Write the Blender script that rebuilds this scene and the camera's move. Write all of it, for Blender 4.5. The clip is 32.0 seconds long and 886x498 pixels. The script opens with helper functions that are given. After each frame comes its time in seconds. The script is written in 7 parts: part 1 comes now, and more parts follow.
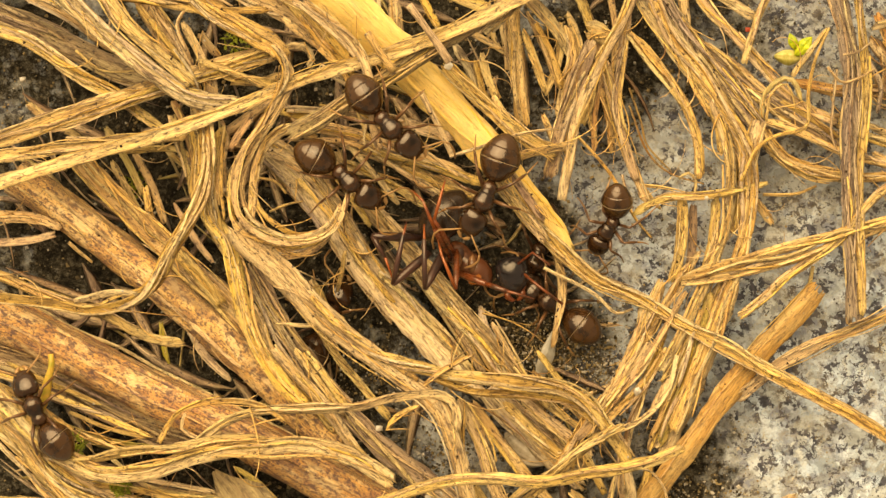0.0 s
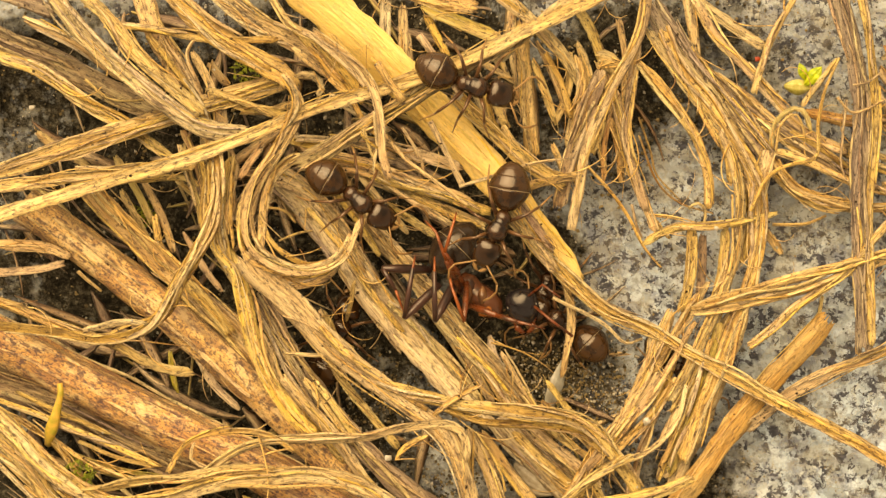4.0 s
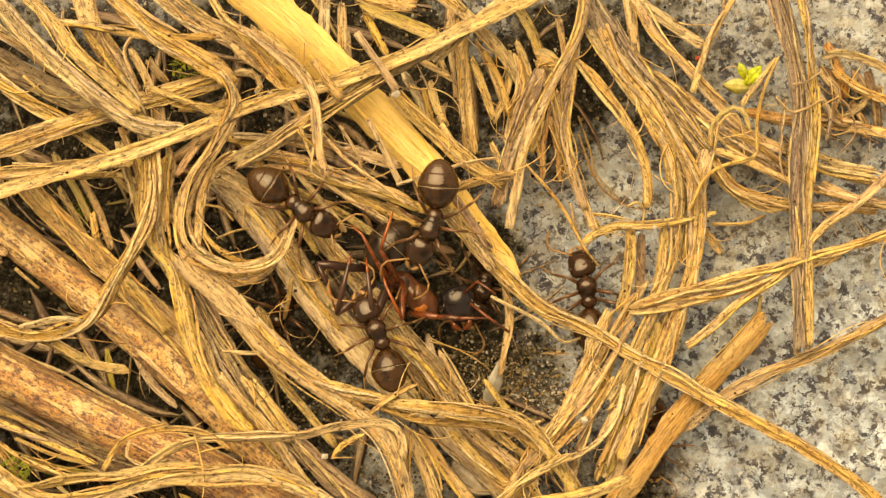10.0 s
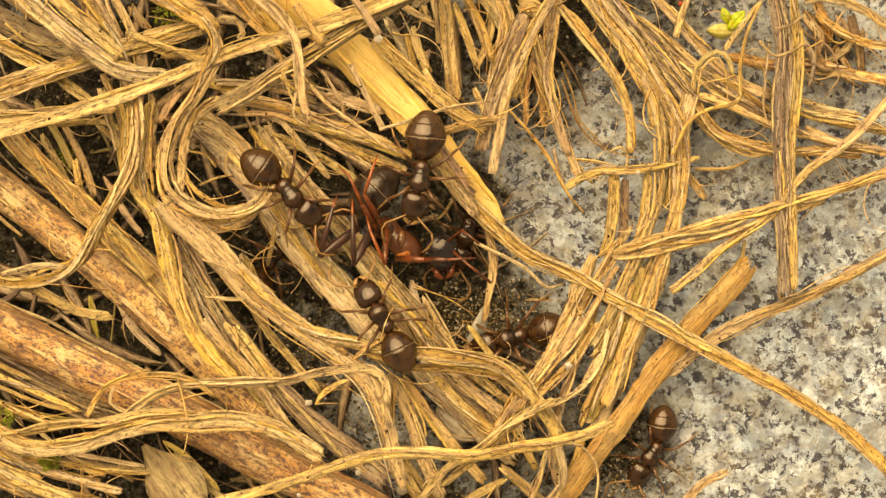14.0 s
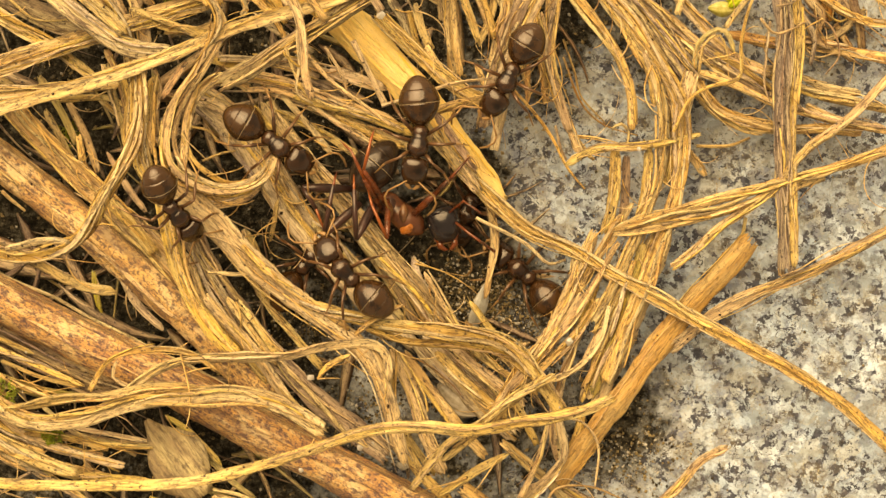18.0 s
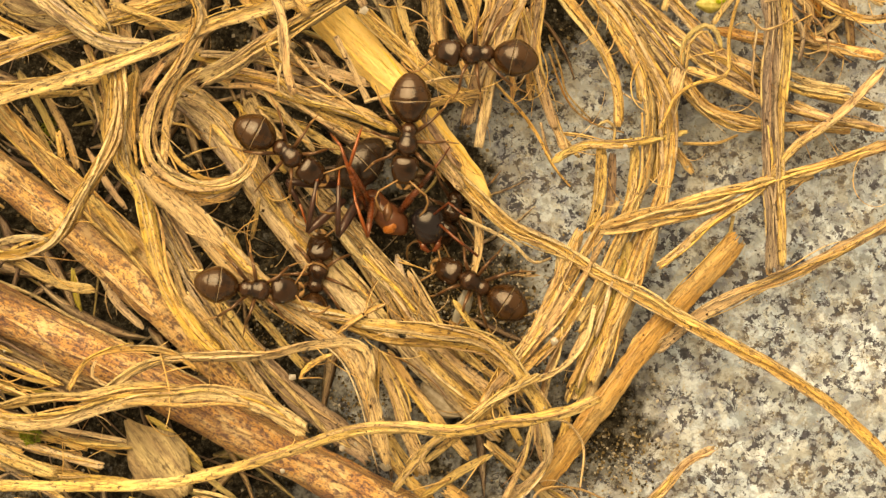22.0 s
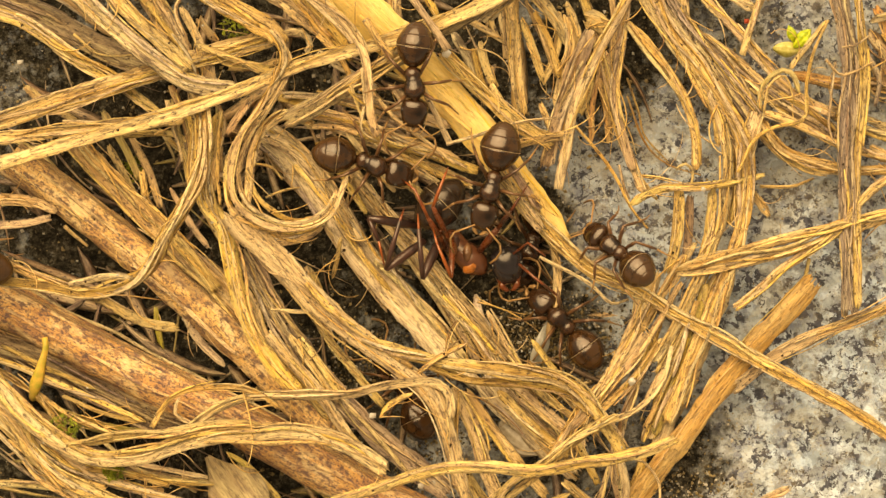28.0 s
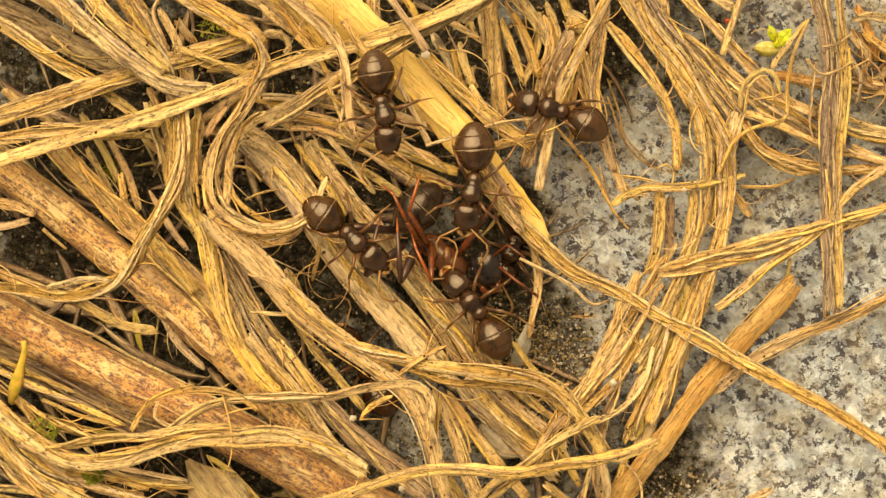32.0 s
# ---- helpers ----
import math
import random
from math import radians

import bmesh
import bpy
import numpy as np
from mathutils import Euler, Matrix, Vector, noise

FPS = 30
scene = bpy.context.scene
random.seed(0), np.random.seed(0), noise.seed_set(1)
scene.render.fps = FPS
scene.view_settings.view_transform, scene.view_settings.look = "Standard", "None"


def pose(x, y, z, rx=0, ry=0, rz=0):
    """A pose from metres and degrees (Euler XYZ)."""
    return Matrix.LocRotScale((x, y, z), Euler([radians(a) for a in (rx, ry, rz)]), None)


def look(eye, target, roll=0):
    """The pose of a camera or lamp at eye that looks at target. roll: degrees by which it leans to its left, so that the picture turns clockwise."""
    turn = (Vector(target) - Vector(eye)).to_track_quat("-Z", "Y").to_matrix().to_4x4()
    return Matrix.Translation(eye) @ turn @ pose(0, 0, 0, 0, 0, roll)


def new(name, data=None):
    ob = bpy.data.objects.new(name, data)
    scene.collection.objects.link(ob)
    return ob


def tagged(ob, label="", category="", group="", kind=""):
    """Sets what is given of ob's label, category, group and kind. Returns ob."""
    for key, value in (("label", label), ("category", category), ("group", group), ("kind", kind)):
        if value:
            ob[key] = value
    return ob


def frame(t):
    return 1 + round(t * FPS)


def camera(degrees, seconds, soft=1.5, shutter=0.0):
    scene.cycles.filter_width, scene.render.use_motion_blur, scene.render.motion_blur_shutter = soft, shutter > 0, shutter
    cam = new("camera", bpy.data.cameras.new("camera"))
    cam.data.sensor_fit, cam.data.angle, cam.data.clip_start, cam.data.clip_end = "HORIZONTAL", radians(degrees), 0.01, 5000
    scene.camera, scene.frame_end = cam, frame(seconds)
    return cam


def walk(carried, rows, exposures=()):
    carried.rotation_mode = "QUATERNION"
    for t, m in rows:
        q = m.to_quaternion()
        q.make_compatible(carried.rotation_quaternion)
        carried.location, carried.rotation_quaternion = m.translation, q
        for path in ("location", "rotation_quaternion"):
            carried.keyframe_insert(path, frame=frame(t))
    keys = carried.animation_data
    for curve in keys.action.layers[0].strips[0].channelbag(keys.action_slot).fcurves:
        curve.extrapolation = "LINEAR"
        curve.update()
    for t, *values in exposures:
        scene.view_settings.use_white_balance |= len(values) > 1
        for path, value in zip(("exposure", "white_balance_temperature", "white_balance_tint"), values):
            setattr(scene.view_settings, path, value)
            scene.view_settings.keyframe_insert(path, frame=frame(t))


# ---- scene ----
# A patch of dry grass litter on granite, seen from a hand's width above; lengths below are in millimetres.
MM = 0.001

PATH = [
    (0.0, -1.442, 0.330, 110.379, -0.012, 0.005, -0.277),
    (0.5, -1.965, 0.987, 110.343, -0.010, 0.002, -0.295),
    (1.0, -1.741, 0.946, 110.473, -0.001, -0.012, -0.314),
    (1.5, -1.856, 1.065, 110.323, 0.003, 0.010, -0.307),
    (2.0, -1.257, 0.622, 110.104, -0.003, 0.002, -0.251),
    (2.5, -0.753, 0.450, 109.754, -0.004, 0.010, -0.218),
    (3.0, -0.816, 0.074, 109.595, -0.008, 0.003, -0.281),
    (3.5, -1.474, 0.594, 109.680, 0.003, -0.016, -0.245),
    (4.0, -1.768, 1.342, 110.330, -0.002, 0.003, -0.186),
    (4.5, -1.916, 2.074, 110.862, 0.004, 0.003, -0.135),
    (6.5, -1.314, 1.955, 110.206, 0.000, 0.004, -0.108),
    (7.0, -1.032, 1.995, 110.078, 0.003, -0.021, -0.064),
    (7.5, -1.170, 1.586, 109.895, -0.000, -0.009, -0.065),
    (8.0, -0.847, 1.228, 109.746, 0.006, -0.012, -0.097),
    (8.5, -0.929, 1.337, 109.873, 0.007, 0.017, -0.054),
    (9.0, -0.658, 1.456, 110.255, -0.002, -0.012, -0.018),
    (9.5, 0.246, 1.498, 110.294, 0.006, -0.015, 0.038),
    (10.0, 0.369, 1.267, 110.108, 0.005, -0.007, 0.026),
    (10.5, 0.346, 0.934, 109.768, -0.003, -0.014, -0.040),
    (11.0, -0.276, 1.235, 109.558, 0.000, -0.006, -0.016),
    (11.5, 0.662, 0.663, 109.367, 0.001, -0.018, 0.003),
    (12.0, -0.246, 0.574, 109.809, -0.005, -0.012, -0.085),
    (12.5, 0.104, 1.136, 110.381, -0.003, -0.011, -0.064),
    (13.0, 0.374, 0.934, 110.439, -0.009, -0.013, -0.068),
    (13.5, 1.421, -0.132, 110.242, -0.006, 0.002, -0.070),
    (14.0, 0.953, -0.568, 109.979, -0.020, -0.001, -0.195),
    (14.5, 0.548, -0.182, 110.369, -0.016, -0.004, -0.189),
    (15.0, 0.689, -0.363, 110.525, -0.014, -0.013, -0.189),
    (15.5, 0.385, -0.855, 110.602, -0.011, -0.020, -0.243),
    (17.5, 0.384, -1.147, 110.566, -0.001, -0.009, -0.060),
    (18.0, 0.860, -1.422, 110.416, -0.009, -0.016, -0.057),
    (18.5, 0.716, -1.573, 110.348, 0.009, -0.018, 0.034),
    (19.0, 1.456, -1.734, 110.147, 0.002, -0.014, 0.020),
    (19.5, 1.961, -1.495, 110.157, -0.004, -0.013, 0.089),
    (20.0, 2.002, -1.374, 109.967, 0.003, 0.000, 0.064),
    (20.5, 1.991, -1.955, 109.594, 0.011, 0.010, 0.119),
    (21.0, 1.901, -1.711, 108.919, -0.002, -0.009, 0.032),
    (21.5, 2.168, -2.273, 108.688, 0.006, 0.002, 0.055),
    (22.0, 1.485, -1.484, 109.105, -0.008, 0.017, 0.043),
    (22.5, 0.767, -0.933, 109.782, -0.010, 0.003, 0.064),
    (23.0, 0.342, -0.476, 109.872, 0.011, 0.010, 0.141),
    (23.5, 1.371, -1.250, 109.571, 0.009, -0.000, 0.142),
    (24.0, 1.478, -1.496, 109.491, -0.001, 0.021, 0.076),
    (24.5, 1.513, -1.119, 109.510, -0.003, 0.012, 0.114),
    (25.0, 0.495, -0.259, 110.157, -0.005, 0.016, 0.105),
    (25.5, 0.338, 0.396, 110.669, 0.003, 0.010, 0.145),
    (27.5, -0.381, -0.630, 109.875, -0.000, 0.010, 0.305),
    (28.0, -1.302, -0.102, 110.261, -0.004, 0.002, 0.407),
    (28.5, -1.198, -0.426, 110.311, 0.020, -0.010, 0.379),
    (29.0, -0.557, -0.566, 109.989, 0.005, 0.038, 0.353),
    (29.5, 0.040, -0.526, 109.485, 0.002, 0.034, 0.328),
    (30.0, -0.282, -0.386, 109.707, -0.010, 0.020, 0.231),
    (30.5, -1.315, 0.243, 110.340, 0.018, -0.001, 0.253),
    (31.0, -0.915, 0.301, 110.092, 0.006, -0.001, 0.209),
    (31.5, -0.303, -0.347, 109.694, 0.015, 0.021, 0.219),
    (32.0, -0.606, -0.083, 109.849, 0.018, 0.004, 0.198),
]
cam = camera(16.2, 32.0, soft=1.4)
walk(cam, [(t, pose(x * MM, y * MM, z * MM, rx, ry, rz)) for t, x, y, z, rx, ry, rz in PATH],
     exposures=[(0, 0.73, 9800, 12), (32, 0.73, 9800, 12)])

# ---- light: bright overcast sky, soft sun high towards +y ----
SUN_ELEVATION, SUN_AZIMUTH = radians(58), radians(-25)
world = bpy.data.worlds.new("sky")
scene.world = world
world.use_nodes = True
wn = world.node_tree
sky = wn.nodes.new("ShaderNodeTexSky")
sky.sky_type, sky.sun_disc = "NISHITA", False
sky.sun_elevation, sky.sun_rotation = SUN_ELEVATION, SUN_AZIMUTH
sky.dust_density, sky.air_density = 3.0, 1.0
haze = wn.nodes.new("ShaderNodeHueSaturation")
haze.inputs["Saturation"].default_value = 0.12
wn.links.new(sky.outputs["Color"], haze.inputs["Color"])
wn.links.new(haze.outputs["Color"], wn.nodes["Background"].inputs["Color"])
wn.nodes["Background"].inputs["Strength"].default_value = 0.07
sun = new("sun", bpy.data.lights.new("sun", "SUN"))
sun.data.energy, sun.data.angle, sun.data.color = 3.15, radians(70), (1.0, 0.93, 0.80)
sun.matrix_basis = look((math.sin(SUN_AZIMUTH) * math.cos(SUN_ELEVATION), math.cos(SUN_AZIMUTH) * math.cos(SUN_ELEVATION),
                         math.sin(SUN_ELEVATION)), (0, 0, 0))


# ---- materials ----
class Nodes:
    """A small helper to wire a node material."""

    def __init__(self, name):
        self.mat = bpy.data.materials.new(name)
        self.mat.use_nodes = True
        self.tree = self.mat.node_tree
        self.bsdf = self.tree.nodes["Principled BSDF"]

    def add(self, kind, ins=None, **props):
        node = self.tree.nodes.new("ShaderNode" + kind)
        for key, value in props.items():
            setattr(node, key, value)
        for key, value in (ins or {}).items():
            self.put(node.inputs[key], value)
        return node

    def put(self, socket, value):
        if hasattr(value, "links"):
            self.tree.links.new(value, socket)
        else:
            socket.default_value = value

    def noise(self, vec, scale, detail=3.0, rough=0.55, dist=0.0):
        return self.add("TexNoise", {"Vector": vec, "Scale": scale, "Detail": detail, "Roughness": rough, "Distortion": dist}).outputs["Fac"]

    def ramp(self, fac, stops):
        node = self.add("ValToRGB", {"Fac": fac})
        el = node.color_ramp.elements
        while len(el) < len(stops):
            el.new(0.5)
        for e, (p, c) in zip(el, stops):
            e.position, e.color = p, (*c, 1) if len(c) == 3 else c
        return node.outputs["Color"]

    def step(self, fac, a, b):
        return self.add("MapRange", {"Value": fac, "From Min": a, "From Max": b}).outputs["Result"]

    def mix(self, fac, a, b, blend="MIX"):
        node = self.add("Mix", data_type="RGBA", blend_type=blend)
        self.put(node.inputs[0], fac)
        self.put(node.inputs[6], a if hasattr(a, "links") else (*a, 1))
        self.put(node.inputs[7], b if hasattr(b, "links") else (*b, 1))
        return node.outputs[2]

    def math(self, op, a, b=0.0):
        node = self.add("Math", operation=op)
        self.put(node.inputs[0], a)
        self.put(node.inputs[1], b)
        return node.outputs[0]

    def scaled(self, vec, x, y, z=1.0, shift=None):
        node = self.add("Mapping", {"Vector": vec, "Scale": (x, y, z)})
        if shift is not None:
            self.put(node.inputs["Location"], shift)
        return node.outputs["Vector"]

    def bump(self, height, strength, dist):
        node = self.add("Bump", {"Height": height, "Strength": strength, "Distance": dist})
        self.put(self.bsdf.inputs["Normal"], node.outputs["Normal"])


def straw_material(name, light, mid, dark, specks=0.5, weather=0.4, rough=0.6, moss=0.0, grain=0.27, pallor=0.62):
    """Dry fibrous grass: short streaks along the blade, bleached and brown zones, dark dashes and specks; the map is in millimetres."""
    n = Nodes(name)
    uv = n.add("UVMap", uv_map="UVMap").outputs["UV"]
    rnd = n.add("ObjectInfo").outputs["Random"]
    shift = n.add("CombineXYZ", {"X": n.math("MULTIPLY", rnd, 91.0), "Y": n.math("MULTIPLY", rnd, 57.0)}).outputs[0]

    def grainy(x, y, detail=3.0, rough_=0.6):
        return n.noise(n.scaled(uv, x, y, 1, shift), 1.0, detail, rough_)
    fine, broad = grainy(30, 1.7), grainy(10, 0.6, 4.0, 0.62)
    patch, blot = grainy(1.3, 0.45, 4.0, 0.65), grainy(3.6, 1.6)
    streak = n.math("ADD", n.math("MULTIPLY", fine, 0.45), n.math("MULTIPLY", broad, 0.55))
    col = n.ramp(streak, [(0.31, dark), (0.40, mid), (0.53, light)])
    bleach = n.step(grainy(2.4, 0.35), 0.46, 0.64)
    col = n.mix(n.math("MULTIPLY", bleach, pallor), col, (0.90, 0.665, 0.30))
    wash = n.step(grainy(2.8, 0.22, 4.0, 0.65), 0.49, 0.63)
    col = n.mix(n.math("MULTIPLY", wash, min(0.7, grain * 1.7)), col, tuple(c * k for c, k in zip(mid, (0.62, 0.52, 0.46))))
    col = n.mix(min(0.7, grain * 1.4), col, n.ramp(fine, [(0.36, (0.26, 0.21, 0.18)), (0.48, (1, 1, 1))]), "MULTIPLY")
    tint = n.mix(n.math("MULTIPLY", n.step(patch, 0.45, 0.75), weather), col, (0.25, 0.165, 0.080))
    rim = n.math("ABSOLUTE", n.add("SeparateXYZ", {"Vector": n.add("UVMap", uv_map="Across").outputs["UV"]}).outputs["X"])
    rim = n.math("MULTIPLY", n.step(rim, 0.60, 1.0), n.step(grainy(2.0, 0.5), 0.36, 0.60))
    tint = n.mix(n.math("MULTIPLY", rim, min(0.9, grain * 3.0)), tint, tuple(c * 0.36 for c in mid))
    if moss:
        tint = n.mix(n.math("MULTIPLY", n.step(patch, 0.62, 0.42), moss), tint, (0.40, 0.33, 0.045))
    spot = n.math("MULTIPLY", n.step(grainy(11, 5.5, 5.0, 0.72), 0.545, 0.60), n.step(blot, 0.42, 0.54))
    dash = n.math("MULTIPLY", n.step(grainy(20, 2.8, 4.0, 0.72), 0.545, 0.605), n.step(grainy(1.7, 0.7, 4.0), 0.42, 0.57))
    crack = n.math("MULTIPLY", n.step(grainy(17, 1.2), 0.57, 0.61), n.step(grainy(2.2, 0.8), 0.43, 0.55))
    tint = n.mix(n.math("MULTIPLY", crack, min(0.85, grain * 2.6)), tint, (0.085, 0.042, 0.020))
    tint = n.mix(n.math("MULTIPLY", dash, 0.2 + 0.6 * specks), tint, (0.110, 0.054, 0.028))
    tint = n.mix(n.math("MULTIPLY", spot, specks), tint, (0.055, 0.030, 0.020))
    stain = n.math("MULTIPLY", n.step(grainy(3.6, 1.2, 5.0, 0.74), 0.53, 0.62), min(0.9, 0.3 + weather))
    tint = n.mix(n.math("MULTIPLY", stain, min(1.0, grain * 3.7)), tint, (0.120, 0.064, 0.027))
    hue = n.add("HueSaturation", {"Color": tint, "Hue": n.add("MapRange", {"Value": n.math("FRACT", n.math("MULTIPLY", rnd, 13.7)), "To Min": 0.4925, "To Max": 0.5095}).outputs[0],
                                  "Saturation": n.add("MapRange", {"Value": rnd, "To Min": 0.85, "To Max": 1.10}).outputs[0],
                                  "Value": n.add("MapRange", {"Value": n.math("FRACT", n.math("MULTIPLY", rnd, 7.31)), "To Min": 0.78, "To Max": 1.16}).outputs[0]})
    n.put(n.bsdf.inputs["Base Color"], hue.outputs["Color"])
    n.put(n.bsdf.inputs["Roughness"], n.add("MapRange", {"Value": broad, "To Min": rough - 0.20, "To Max": rough + 0.14}).outputs[0])
    n.bsdf.inputs["Specular IOR Level"].default_value = 0.5
    n.bump(n.math("SUBTRACT", streak, n.math("MULTIPLY", n.math("ADD", spot, crack), 0.12)), 1.0, 0.00010)
    return n.mat


def bark_material(name, light, mid, dark):
    """The skin of a thick dead stem: pale worn patches, brown blotches and black specks along the grain."""
    n = Nodes(name)
    uv = n.add("UVMap").outputs["UV"]
    worn = n.noise(n.scaled(uv, 1.5, 0.55), 1.0, 6.0, 0.7)
    blot = n.noise(n.scaled(uv, 3.2, 1.5), 1.0, 5.0, 0.7)
    dots = n.noise(n.scaled(uv, 8, 4.0), 1.0, 4.0, 0.65)
    grain = n.noise(n.scaled(uv, 24, 1.5), 1.0, 3.0, 0.6)
    col = n.ramp(worn, [(0.33, mid), (0.46, light), (0.60, (0.82, 0.57, 0.26))])
    col = n.mix(n.math("MULTIPLY", n.step(blot, 0.50, 0.57), 0.75), col, mid)
    col = n.mix(0.45, col, n.ramp(grain, [(0.35, (0.45, 0.38, 0.32)), (0.55, (1, 1, 1))]), "MULTIPLY")
    spot = n.math("MULTIPLY", n.step(dots, 0.48, 0.55), n.step(blot, 0.43, 0.52))
    col = n.mix(n.math("MULTIPLY", spot, 0.84), col, dark)
    zone = n.noise(n.scaled(uv, 1.1, 0.35), 1.0, 4.0, 0.6)
    col = n.mix(n.math("MULTIPLY", n.step(zone, 0.50, 0.62), 0.6), col, tuple(c * k for c, k in zip(mid, (0.42, 0.46, 0.62))))
    peck = n.math("MULTIPLY", n.step(n.noise(n.scaled(uv, 15, 9), 1.0, 3.0, 0.6), 0.555, 0.59), n.step(worn, 0.64, 0.46))
    col = n.mix(n.math("MULTIPLY", peck, 0.8), col, dark)
    n.put(n.bsdf.inputs["Base Color"], col)
    n.put(n.bsdf.inputs["Roughness"], n.add("MapRange", {"Value": worn, "To Min": 0.45, "To Max": 0.8}).outputs[0])
    n.bump(n.math("ADD", n.math("MULTIPLY", grain, 0.4), worn), 0.9, 0.00015)
    return n.mat


TONES = {
    "tan": straw_material("dry_grass_tan", (0.810, 0.515, 0.165), (0.580, 0.326, 0.088), (0.170, 0.077, 0.022), 0.9, 0.30),
    "gold": straw_material("dry_grass_gold", (0.80, 0.515, 0.18), (0.57, 0.320, 0.085), (0.16, 0.075, 0.022), 0.85, 0.28),
    "grey": straw_material("dry_grass_grey", (0.780, 0.555, 0.275), (0.510, 0.330, 0.140), (0.120, 0.066, 0.030), 0.85, 0.5),
    "brown": straw_material("dry_grass_brown", (0.400, 0.225, 0.070), (0.260, 0.120, 0.036), (0.070, 0.030, 0.013), 0.95, 0.4),
    "red": straw_material("dry_grass_russet", (0.720, 0.345, 0.099), (0.460, 0.190, 0.052), (0.120, 0.045, 0.022), 1.0, 0.35),
    "mottle": straw_material("rotting_grass", (0.660, 0.435, 0.189), (0.360, 0.208, 0.086), (0.070, 0.038, 0.019), 1.0, 0.55),
    "rot": straw_material("rotten_grass", (0.360, 0.225, 0.105), (0.200, 0.115, 0.052), (0.045, 0.027, 0.016), 1.0, 0.6),
    "dusk": straw_material("weathered_grass", (0.520, 0.355, 0.200), (0.290, 0.180, 0.110), (0.060, 0.036, 0.028), 1.0, 0.4, 0.6, 0.0, 0.40),
    "pale": straw_material("bleached_grass", (0.800, 0.590, 0.340), (0.600, 0.405, 0.210), (0.280, 0.154, 0.069), 0.5, 0.3),
    "fresh": straw_material("smooth_straw", (0.840, 0.508, 0.172), (0.700, 0.390, 0.120), (0.380, 0.181, 0.052), 0.5, 0.15, 0.5, 0.0, 0.2),
    "yellow": straw_material("yellow_reed", (0.940, 0.600, 0.150), (0.900, 0.540, 0.110), (0.780, 0.430, 0.075), 0.2, 0.12, 0.36, 0.0, 0.06, 0.2),
    "green": straw_material("mossy_grass", (0.660, 0.427, 0.103), (0.420, 0.263, 0.052), (0.120, 0.072, 0.017), 0.6, 0.2, 0.6, 0.6),
    "bark": bark_material("brown_bark", (0.740, 0.420, 0.125), (0.450, 0.215, 0.070), (0.095, 0.050, 0.036)),
    "rust": bark_material("russet_bark", (0.680, 0.345, 0.095), (0.420, 0.185, 0.068), (0.095, 0.048, 0.040)),
}


